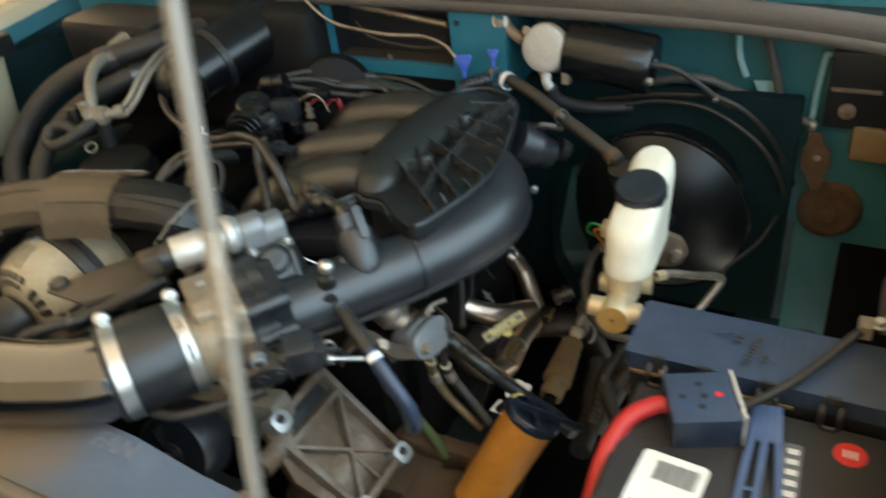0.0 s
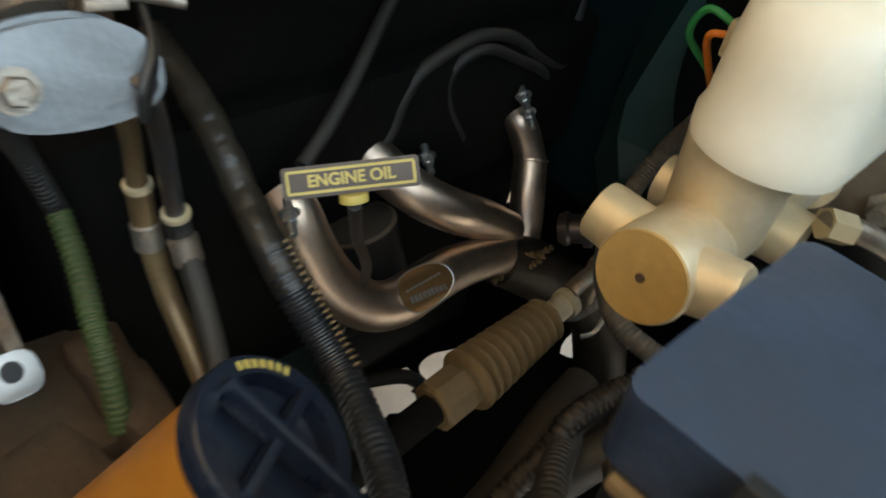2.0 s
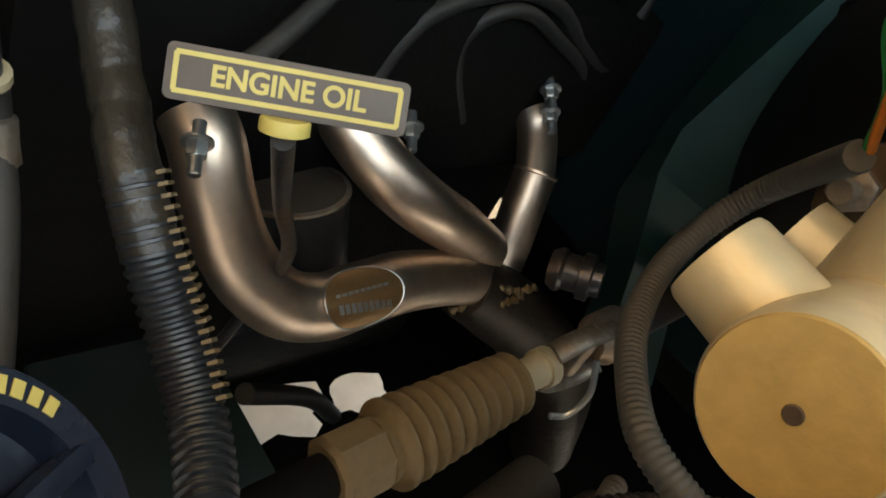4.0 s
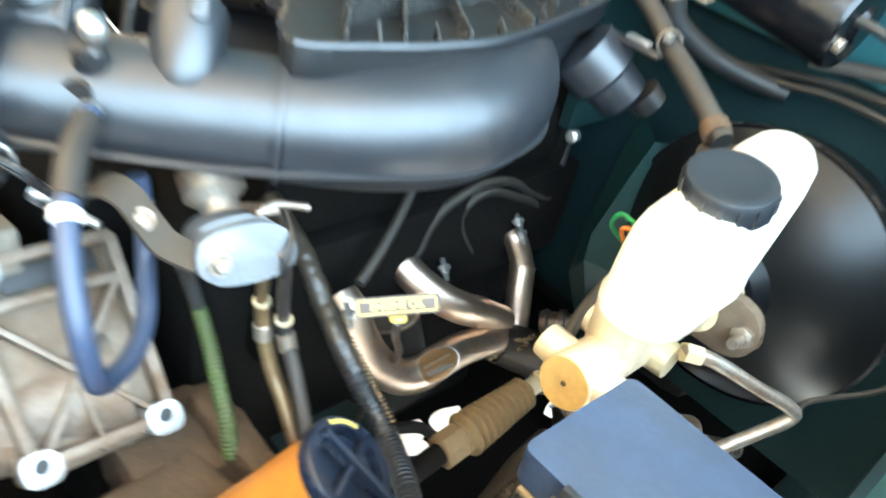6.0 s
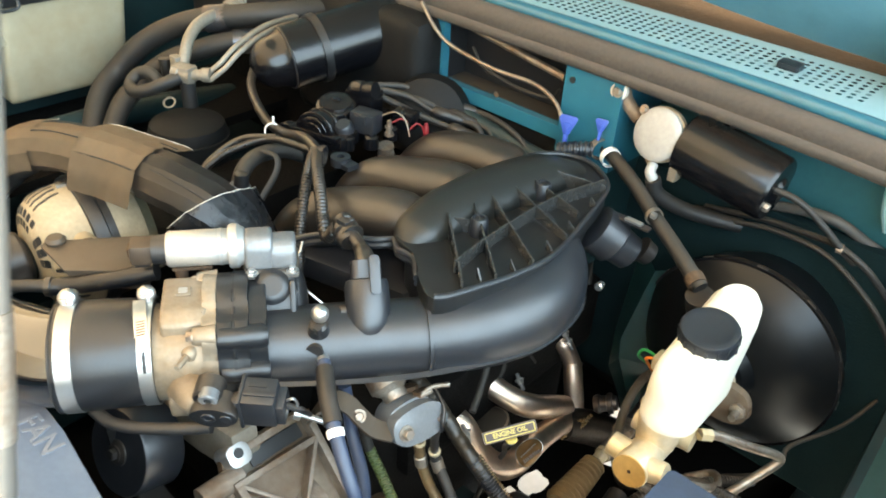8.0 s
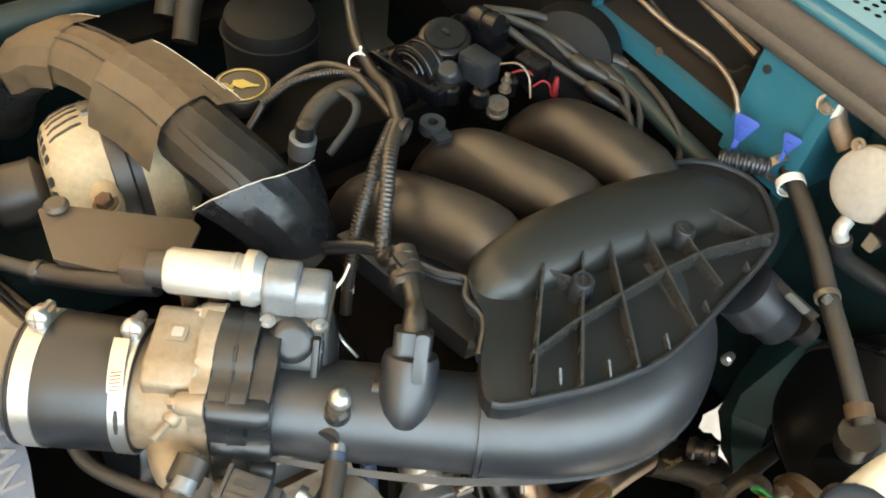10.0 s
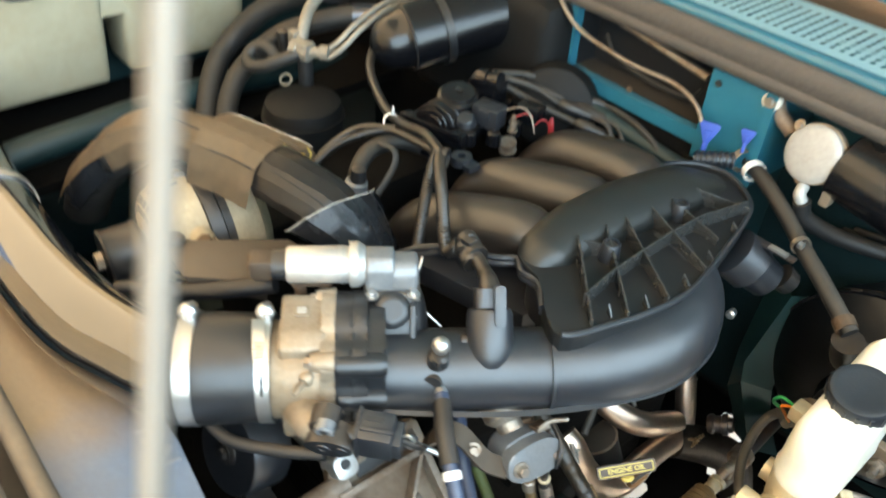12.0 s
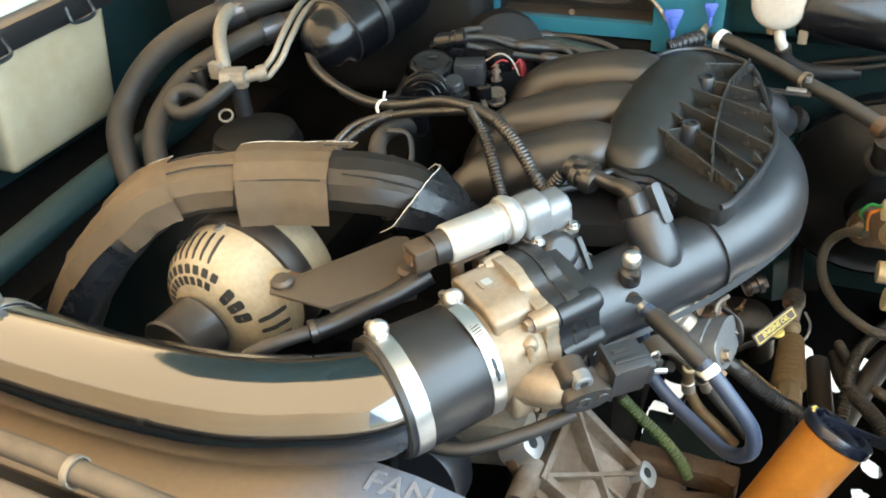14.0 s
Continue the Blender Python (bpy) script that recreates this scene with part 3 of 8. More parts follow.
def fender(name, s, xin, label, hem, wall):
    f = thing(name, (xin, 0, 0.95), label, "fender", kind="structure")
    top = bmesh.new()
    out = xin + s * 0.20
    sec = [(xin, 0.955), (xin + s * 0.015, 0.978), (xin + s * 0.05, 0.985), (xin + s * 0.14, 0.975), (out - s * 0.01, 0.93), (out, 0.80), (out, hem)]
    rows = []
    for y, dz in ((-0.55, -0.02), (-0.2, 0.0), (0.2, 0.02), (0.45, 0.04), (0.75, 0.06)):
        rows.append([top.verts.new((x, y, z + dz)) for x, z in sec])
    for a, b in zip(rows, rows[1:]):
        for k in range(len(sec) - 1):
            top.faces.new((a[k], a[k + 1], b[k + 1], b[k]))
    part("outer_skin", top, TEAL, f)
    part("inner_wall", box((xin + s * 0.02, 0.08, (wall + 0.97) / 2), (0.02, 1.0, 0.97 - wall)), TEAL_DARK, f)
    return f


fender("fender_left", 1, 0.512, "teal painted left fender with dark inner wall", 0.66, 0.69)
fender("fender_right", -1, -0.83, "teal painted right fender with dark inner wall", 0.45, 0.36)
# wheel-arch ridge under the white tank
bm = tube([(-0.61, -0.34, 0.80), (-0.645, -0.2, 0.835), (-0.645, -0.05, 0.85), (-0.66, 0.10, 0.85), (-0.69, 0.25, 0.83), (-0.72, 0.4, 0.8)], 0.020, 12, 8)
solo("wheel_arch_ridge", bm, TEAL_DARK, "teal wheel arch ridge under the tank", "body panel", kind="structure")
bm = bmesh.new()
prism([(-0.60, -0.5), (-0.83, -0.5), (-0.83, 0.5), (-0.62, 0.5)], 0.80, 0.815, bm=bm)
solo("wheel_arch", bm, ENGINE, "near-black wheel arch panel", "body panel", kind="structure")


def radiator_support():
    r = thing("radiator_support", (-0.15, -0.36, 0.85), "teal radiator support panel across the front", "body panel", kind="structure")
    part("top_panel", box((-0.12, -0.425, 0.872), (1.32, 0.17, 0.014), bevel=0.005), COWL, r)
    part("flange", box((-0.12, -0.343, 0.862), (1.32, 0.012, 0.05), bevel=0.003), COWL, r)
    part("core", box((-0.12, -0.305, 0.62), (0.78, 0.045, 0.44), bevel=0.004), PLASTIC_BLACK, r)
    part("front", box((-0.12, -0.50, 0.64), (1.32, 0.02, 0.44), bevel=0.005), TEAL, r)
    return r


radiator_support()

# Unseen sheets added below the bay to keep bright ground from showing.
slab("dark_undersheet", (-0.47, 0.0, 0.40), (0.70, 1.04, 0.02), ENGINE, "near-black sheet added under the engine to hide bright ground", "tray")
slab("dark_undersheet", (0.02, -0.20, 0.40), (0.28, 0.62, 0.02), ENGINE, "near-black sheet added under the pulleys to hide bright ground", "tray")
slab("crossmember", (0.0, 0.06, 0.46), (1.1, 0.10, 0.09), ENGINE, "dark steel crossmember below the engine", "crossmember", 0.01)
# Unseen panel added to keep ground light off the booster.
slab("well_light_block", (0.46, 0.40, 0.60), (0.012, 0.32, 0.20), ENGINE, "unseen dark panel added to block ground light in the wheel well", "body panel")
# Added to cover a bright sliver of ground beside the battery.
slab("apron", (0.51, 0.06, 0.70), (0.14, 1.0, 0.02), ENGINE, "near-black apron added beside the battery to hide bright ground", "body panel")


def ground_mask():
    """Near-black sheet added low behind the engine to mask bright ground, with ragged gaps where it shows."""
    gaps = ((0.004, 0.326, 0.022, 0.034), (0.010, 0.392, 0.017, 0.024), (0.068, 0.545, 0.018, 0.030), (0.035, 0.600, 0.022, 0.030), (0.062, 0.256, 0.008, 0.010), (0.181, 0.530, 0.014, 0.030),
            (0.224, 0.490, 0.016, 0.024), (0.266, 0.540, 0.014, 0.022), (0.280, 0.340, 0.012, 0.014), (0.268, 0.288, 0.010, 0.010))
    bm = bmesh.new()
    edges = []

    def loop(pts):
        vs = [bm.verts.new((x, y, 0.42)) for x, y in pts]
        for i in range(len(vs)):
            edges.append(bm.edges.new((vs[i - 1], vs[i])))
    loop([(-0.14, 0.10), (0.34, 0.10), (0.34, 0.757), (-0.14, 0.757)])
    for i, (x, y, rx, ry) in enumerate(gaps):
        pts = []
        for k in range(18):
            a = 2 * math.pi * k / 18
            f = 1 + 0.55 * noise.noise(Vector((i * 7.3 + 1.6 * math.cos(a), 1.6 * math.sin(a), 2.0)))
            sq = 1 / max(abs(math.cos(a)), abs(math.sin(a))) ** 0.5
            pts.append((x + rx * f * sq * math.cos(a), y + ry * f * sq * math.sin(a)))
        loop(pts)
    bmesh.ops.triangle_fill(bm, use_beauty=True, edges=edges)
    return solo("ground_mask", bm, ENGINE, "near-black sheet added low behind the engine, with ragged gaps", "splash shield", kind="structure")


ground_mask()


# ---- intake side ----
U = Vector((0.585, 0.811, 0)).normalized()
N = Vector((U.y, -U.x, 0))
AX = Vector((-0.042, -0.027, 0.898))
Z = Vector((0, 0, 1))


def on_axis(s, n=0.0, z=0.0):
    return AX + U * s + N * n + Z * z


LIFT = 0.006


def worm_clamp(name, s, r, wide, label, slots):
    """Band, housing, screw and slotted tail of a hose clamp round the coupler."""
    c = thing(name, on_axis(s, 0, LIFT), label, "hose clamp", "hose clamps on the coupler")
    mid = on_axis(s, 0, LIFT)
    b = bmesh.new()
    h = wide / 2
    lathe(mid - U * h, U, [(0, r), (0.0004, r + 0.0012), (wide - 0.0004, r + 0.0012), (wide, r), (0, r)], 48, b, cap=False)
    part("band", b, STEEL, c)
    lean = radians(-24)
    rad = Z * math.cos(lean) + N * math.sin(lean)
    along = N * math.cos(lean) - Z * math.sin(lean)
    top = mid + rad * (r + 0.0052)
    part("housing", prism(rounded(0.013, wide * 0.9, 0.003), -0.005, 0.003, frame_of(along, rad.cross(along), top), 0.0015), STEEL_OLD, c)
    part("base_strip", prism(rounded(0.026, wide * 0.8, 0.002), -0.0048, -0.0036, frame_of(along, rad.cross(along), top), 0.0004), STEEL, c)
    head = part("screw", lathe(top - along * 0.010 + rad * 0.0005, along, [(0, 0.0036), (0.016, 0.0040), (0.016, 0.0070), (0.0165, 0.0076), (0.0205, 0.0076), (0.0225, 0.0064), (0.0235, 0.0040), (0.0237, 0)], 24), STEEL, c, "bright cross-slotted clamp screw")
    for k in (0, 1):
        w = rad if k else U
        part("screw_slot", box((0, 0, 0), (0.0010, 0.0100, 0.0012), frame_of(along, w, top + along * 0.0135 + rad * 0.0005)), STEEL_OLD, head)

    def ray(a):
        return Z * math.cos(radians(a)) + N * math.sin(radians(a))
    if slots:
        tail = bmesh.new()
        rows = []
        for k in range(13):
            d = ray(-6 + 3.6 * k)
            skew = -0.0035 + 0.0035 * (k / 12)
            o = mid + U * (skew - 0.001) + d * (r + 0.0022 + 0.0022 * (1 - k / 12))
            rows.append([tail.verts.new(o + U * x + d * z) for x, z in ((-0.0052, 0.0006), (0.0052, 0.0006), (0.0052, -0.0004), (-0.0052, -0.0004))])
        for p, q in zip(rows, rows[1:]):
            for k in range(4):
                tail.faces.new((p[k], p[(k + 1) % 4], q[(k + 1) % 4], q[k]))
        tail.faces.new(rows[0])
        tail.faces.new(rows[-1])
        strip = part("tail", tail, STEEL, c, "slotted loose end")
        for k in range(slots):
            d = ray(8 + 2.7 * k)
            o = mid + U * (-0.0025 + 0.0001 * k) + d * (r + 0.0034)
            part("slot", box((0, 0, 0), (0.0070, 0.0008, 0.0006), frame_of(U + d.cross(U) * 0.2, d.cross(U), o)), RUST, strip)
        for k in range(5):
            d = ray(54 + 4.2 * k)
            part("long_slot", box((0, 0, 0), (0.0030 if k in (1, 3) else 0.0022, 0.0042, 0.0006), frame_of(U, d.cross(U), mid + d * (r + 0.0013))), INK, c)
    return c


pipe = thing("intake_pipe", (-0.3, -0.19, 0.89), "glossy black bent intake pipe", "pipe")
line = [(-0.74, -0.18, 0.885), (-0.60, -0.20, 0.89), (-0.46, -0.208, 0.895), (-0.34, -0.208, 0.897), (-0.25, -0.200, 0.898), (-0.19, -0.183, 0.898),
        tuple(on_axis(-0.165, 0, 0.004)), tuple(on_axis(-0.12, 0, 0.006))]
bm = tube(line, 0.0405, 40, 10)
part("bend", bm, BLACK_GLOSS, pipe)
hx = thing("hose_clamp", (-0.46, -0.21, 0.94), "zinc worm-drive clamp on the far end of the pipe", "hose clamp")
part("band", lathe((-0.475, -0.207, 0.894), (1, -0.05, 0), [(0, 0.042), (0, 0.0435), (0.014, 0.0435), (0.014, 0.042), (0, 0.042)], 32, cap=False), STEEL, hx)
part("screw", hexbolt((-0.465, -0.205, 0.938), (0.2, -1, 0.3), 0.0075, 0.014), STEEL, hx)
part("housing", box((-0.468, -0.202, 0.941), (0.014, 0.022, 0.010), bevel=0.002), STEEL, hx)

coup = thing("rubber_coupler", on_axis(-0.13), "matte black rubber coupler between pipe and throttle body", "hose coupler")
bm = lathe(on_axis(-0.163, 0, LIFT), U, [(0, 0.0425), (0, 0.0455), (0.002, 0.0468), (0.030, 0.0470), (0.055, 0.0462), (0.0765, 0.0452), (0.0790, 0.0440), (0.0790, 0.038)], 48)
part("sleeve", bm, SPACER, coup)
for sx, rr in ((-0.163, 0.0462), (-0.0865, 0.0448)):
    part("end_bead", lathe(on_axis(sx, 0, LIFT), U, [(0, rr - 0.001), (0.0008, rr + 0.0012), (0.0022, rr + 0.0012), (0.003, rr - 0.001)], 44, cap=False), RUBBER, coup)
worm_clamp("hose_clamp", -0.1510, 0.0466, 0.0135, "wide zinc hose clamp near the pipe", 0)
worm_clamp("hose_clamp", -0.0895, 0.0454, 0.0115, "slotted zinc hose clamp beside the throttle body", 11)


def throttle_body():
    t = thing("throttle_unit", on_axis(-0.07), "brown-stained cast aluminium throttle body with black spacer", "throttle unit")

    def plate(outline, s0, s1, bevel=0.002, seg=2, bm=None, per=4):
        """A plate across the intake: outline of (n, z), from s0 to s1 along the tube."""
        pts = smooth_outline(outline, per) if per else outline
        m = frame_of(N, Z, on_axis(0.0))
        back = (m.to_3x3() @ Vector((0, 0, 1))).dot(U)
        return prism(pts, s0 * back, s1 * back, m, bevel, seg, bm)
    flange = [(-0.046, 0.030), (-0.042, 0.054), (-0.022, 0.0625), (-0.002, 0.0605), (0.012, 0.052), (0.027, 0.0500), (0.0385, 0.0415), (0.0385, 0.025), (0.0430, 0.010), (0.0415, -0.008), (0.0475, -0.022), (0.0440, -0.038), (0.026, -0.0425),
              (0.0, -0.040), (-0.030, -0.045), (-0.046, -0.036), (-0.044, -0.005)]
    body = lathe(on_axis(-0.0865, 0, 0.004), U, [(0, 0.037), (0, 0.0415), (0.012, 0.0415), (0.016, 0.0425), (0.050, 0.0425)], 40)
    plate([(-0.039, 0.024), (-0.039, 0.051), (-0.034, 0.0565), (0.010, 0.0545), (0.022, 0.0480), (0.025, 0.030), (0.012, 0.020)], -0.0775, -0.040, 0.0042, 3, body, 0)
    plate([(0.012, 0.018), (0.014, 0.034), (0.030, 0.034), (0.038, 0.022), (0.040, 0.0), (0.030, -0.008)], -0.066, -0.040, 0.004, 3, body, 0)
    plate([(0.016, -0.004), (0.040, -0.002), (0.045, -0.018), (0.042, -0.036), (0.016, -0.036)], -0.076, -0.040, 0.005, 3, body, 0)
    part("casting", body, ALU, t)
    part("flange", plate(flange, -0.0440, -0.0325, 0.0022), ALU, t)
    for x, y, l in ((0.030, 0.042, 0.012), (-0.034, 0.052, 0.010), (0.0395, -0.032, 0.014), (-0.038, -0.037, 0.010), (0.033, 0.014, 0.010)):
        part("boss", lathe(on_axis(-0.0345 - l - 0.004, x, y), U, [(0, 0.0070), (0.002, 0.0080), (l + 0.006, 0.0090)], 20), ALU, t)
        part("bolt", hexbolt(on_axis(-0.0385 - l, x, y), -U, 0.0048, 0.005), STEEL_OLD, t)
    part("stop_screw", lathe(on_axis(-0.054, 0.030, 0.026), N - U * 0.5, [(0, 0.0075), (0.006, 0.0065), (0.008, 0.0045), (0.008, 0.0026), (0.022, 0.0026)], 16), ALU, t, "pale idle stop screw")
    mark = part("cast_mark", prism(rounded(0.013, 0.013, 0.002), 0.0, 0.0010, frame_of(N, U, on_axis(-0.060, -0.014, 0.0562)), 0.0003), ALU, t)
    part("mark_recess", prism(rounded(0.0075, 0.0075, 0.0015), 0.0010, 0.0013, frame_of(N, U, on_axis(-0.060, -0.014, 0.0562))), ALU_CLEAN, mark)
    part("throttle_lever", plate([(-0.046, 0.010), (-0.060, 0.022), (-0.066, 0.010), (-0.058, -0.012), (-0.046, -0.014)], -0.064, -0.060, 0.001), STEEL_OLD, t)
    # black spacer: two plates with round bosses, the upper side rising to the idle valve
    sp = bmesh.new()
    plate([(x * 0.985, y * 0.985) for x, y in flange], -0.0325, -0.0190, 0.003, 2, sp)
    plate([(x * 1.0, y * 1.0) for x, y in flange], -0.0180, -0.0065, 0.003, 2, sp)
    part("spacer", sp, SPACER, t, "black plastic spacer in two layers")
    part("gasket", plate([(x * 1.005, y * 1.005) for x, y in flange], -0.0192, -0.0178, 0.0), INK, t, "thin black gasket")
    part("rear_lobe", plate([(-0.040, 0.020), (-0.038, 0.046), (-0.016, 0.056), (0.010, 0.050), (0.030, 0.044), (0.036, 0.020), (0.030, 0.004), (-0.030, 0.0)], -0.0070, 0.0080, 0.006, 3), SPACER, t)
    for x, y in ((0.0305, 0.0385), (0.0365, 0.006), (0.038, -0.028), (-0.036, -0.034)):
        part("spacer_post", lathe(on_axis(-0.030, x, y), U, [(0, 0.0095), (0.034, 0.0105), (0.039, 0.008)], 20), SPACER, t)
    part("neck_ring", lathe(on_axis(-0.010), U, [(0, 0.0405), (0.012, 0.0395), (0.018, 0.0365)], 40), SPACER, t)
    return t


throttle_body()


def iac():
    t = thing("idle_valve", on_axis(-0.03, -0.05, 0.075), "bright aluminium idle air valve lying over the throttle body", "valve")

    def at(s, n=0.0, z=0.0):
        return on_axis(s, -0.0505 + n, 0.0755 + z)
    part("solenoid", lathe(at(-0.0735), U, [(0, 0.012), (0, 0.0145), (0.002, 0.0158), (0.050, 0.0158), (0.052, 0.0152)], 34), ALU_CLEAN, t, "bright turned aluminium can")
    part("groove", lathe(at(-0.0300), U, [(0, 0.0159), (0.0004, 0.0164), (0.0030, 0.0164), (0.0034, 0.0159)], 34, cap=False), ALU_CLEAN, t)
    part("collar", lathe(at(-0.0215), U, [(0, 0.0155), (0, 0.0190), (0.0015, 0.0198), (0.0075, 0.0198), (0.0090, 0.0185), (0.0135, 0.0160)], 12), ALU_CLEAN, t, "bright flatted collar")
    m = frame_of(N, Z, on_axis(0.0))
    back = (m.to_3x3() @ Vector((0, 0, 1))).dot(U)

    def block(outline, s0, s1, bevel, bm=None, seg=3):
        return prism(outline, s0 * back, s1 * back, m, bevel, seg, bm)
    el = block([(-0.064, 0.060), (-0.064, 0.084), (-0.056, 0.0905), (-0.040, 0.0905), (-0.033, 0.082), (-0.031, 0.060)], -0.0085, 0.016, 0.004)
    block([(-0.063, 0.060), (-0.063, 0.079), (-0.056, 0.085), (-0.040, 0.085), (-0.033, 0.078), (-0.031, 0.060)], 0.012, 0.036, 0.005, el)
    part("elbow", el, GREY_CAST, t, "grey cast elbow")
    part("leg_swell", tube([on_axis(0.016, -0.047, 0.056), on_axis(0.022, -0.044, 0.050), on_axis(0.026, -0.036, 0.038), on_axis(0.027, -0.028, 0.024), on_axis(0.026, -0.022, 0.012)], [0.0140, 0.0165, 0.0175, 0.0180, 0.0175], 28, 8), SPACER, t)
    part("elbow_flange", block([(-0.068, 0.054), (-0.068, 0.0605), (-0.028, 0.0605), (-0.026, 0.054)], -0.010, 0.038, 0.0022), CASTING, t)
    leg = block([(-0.066, 0.040), (-0.066, 0.055), (-0.028, 0.055), (-0.017, 0.046), (-0.008, 0.036), (-0.004, 0.014), (-0.040, 0.006), (-0.060, 0.020)], -0.008, 0.0355, 0.006)
    part("leg", leg, SPACER, t, "dark moulded leg")
    part("leg_boss", lathe(on_axis(0.0135, -0.0285, 0.0425), N * 0.72 + Z * 0.69, [(0, 0.0165), (0.012, 0.0160), (0.0155, 0.0125), (0.0165, 0.008), (0.0145, 0.0)], 28), SPACER, t)
    part("leg_rib", box((0, 0, 0), (0.005, 0.030, 0.030), frame_of(U, Z * 0.8 - N * 0.6, on_axis(0.031, -0.022, 0.036)), 0.002), SPACER, t)
    part("cap", lathe(at(-0.0855), U, [(0, 0.008), (0, 0.0125), (0.012, 0.0135)], 20), PLASTIC_BLACK, t)
    for s, n in ((-0.003, -0.027), (0.032, -0.028), (0.014, -0.067)):
        part("bolt", hexbolt(on_axis(s, n, 0.0605), Z, 0.0038, 0.004), STEEL, t)
    st = bmesh.new()
    for s in (-0.064, -0.044):
        lathe(on_axis(s, -0.050, 0.030), Z, [(0, 0.0055), (0.030, 0.0055)], 12, st)
    box((0, 0, 0), (0.034, 0.012, 0.003), frame_of(U, N, on_axis(-0.054, -0.050, 0.0575)), 0.0008, bm=st)
    part("stay", st, RUST, t, "brown stay under the solenoid")
    return t


iac()


def tps():
    t = thing("throttle_sensor", (-0.005, -0.105, 0.90), "black throttle position sensor with plugged connector", "sensor")
    c = Vector((-0.001, -0.1015, 0.8970))
    out = (N * 0.93 - Z * 0.22 - U * 0.22).normalized()
    up = (Z - out * Z.dot(out)).normalized()
    right = up.cross(out) if up.cross(out).dot(U) > 0 else out.cross(up)
    m = frame_of(right, up, c)
    face = 1 if (m.to_3x3() @ Z).dot(out) > 0 else -1
    root = on_axis(-0.060, 0.034, -0.006)
    neck = bmesh.new()
    tube([root, root.lerp(c, 0.5) + Z * 0.002, c - out * 0.016 - right * 0.004], [0.018, 0.0165, 0.0150], 8, 4, neck)
    part("neck", neck, ALU, t, "brown-stained square aluminium neck", angle=50)
    part("shoulder", lathe(c - out * 0.026 + up * 0.0085 - right * 0.006, out, [(0, 0.0110), (0.001, 0.0122), (0.018, 0.0122), (0.020, 0.0105)], 28), PLASTIC_BLACK, t)
    oval = [(0.0195 * math.cos(2 * math.pi * k / 32), 0.0125 * math.sin(2 * math.pi * k / 32)) for k in range(32)]
    part("body", prism(oval, -0.016 * face, 0.004 * face, m, 0.0022, 3), PLASTIC_BLACK, t)
    part("hub", lathe(c + out * 0.0035 - right * 0.004, out, [(0, 0.0062), (0.0016, 0.0058), (0.0016, 0.0030), (0.0004, 0.0028), (0.0004, 0)], 24), PLASTIC, t)
    part("boss", lathe(c + out * 0.0035 + right * 0.0105, out, [(0, 0.0052), (0.0012, 0.0046), (0.0014, 0)], 20), PLASTIC, t)
    for x, y in ((-0.0035, 0.0150), (-0.0015, -0.0150)):
        e = c + right * x + up * y - out * 0.003
        ear = part("ear", lathe(e - out * 0.008, out, [(0, 0.0078), (0.0085, 0.0078), (0.0095, 0.0066), (0.0095, 0.0036), (0.0050, 0.0034)], 22), GREY_CAST, t, "bright metal screw ear")
        part("bore", lathe(e + out * 0.0006, out, [(0, 0.0033), (0.0004, 0.0033)], 14), INK, ear)
    k = Vector((0.0185, -0.0668, 0.9003))
    link = (k - c).normalized()
    part("bridge", tube([c + link * 0.012 - out * 0.006, c + link * 0.024 - out * 0.006], 0.0095, 12, 3), PLASTIC_BLACK, t)
    pm = frame_of(right, up, k)
    plug = part("connector", box((-0.003, 0.001, 0), (0.029, 0.033, 0.026), pm, 0.0025), PLASTIC, t, "grey-black plug")
    part("plug_flange", box((-0.0165, 0.001, 0), (0.003, 0.036, 0.029), pm, 0.001), PLASTIC, plug)
    part("plug_step", box((0.0135, -0.002, 0), (0.010, 0.024, 0.022), pm, 0.002), PLASTIC, plug)
    part("plug_rail", box((-0.001, 0.0178, 0.004 * face), (0.026, 0.003, 0.004), pm, 0.0008), PLASTIC, plug)
    part("latch_slot", box((-0.004, 0.0176, -0.005 * face), (0.014, 0.0014, 0.004), pm), INK, plug)
    q = k + right * 0.018
    part("clip_wire", tube([q + up * 0.006, q + right * 0.006 + up * 0.009, q + right * 0.009 + up * 0.002, q + right * 0.006 - up * 0.006, q - up * 0.004], 0.0012, 8, 6), STEEL, t, "bright wire clip")
    for n in range(2):
        part("wire", tube([q - up * 0.002 * n, q + right * 0.012 - up * (0.006 + 0.003 * n), q + right * 0.016 - up * 0.026 - out * 0.008], 0.0022, 8, 6), RUBBER, t)
    return t


tps()


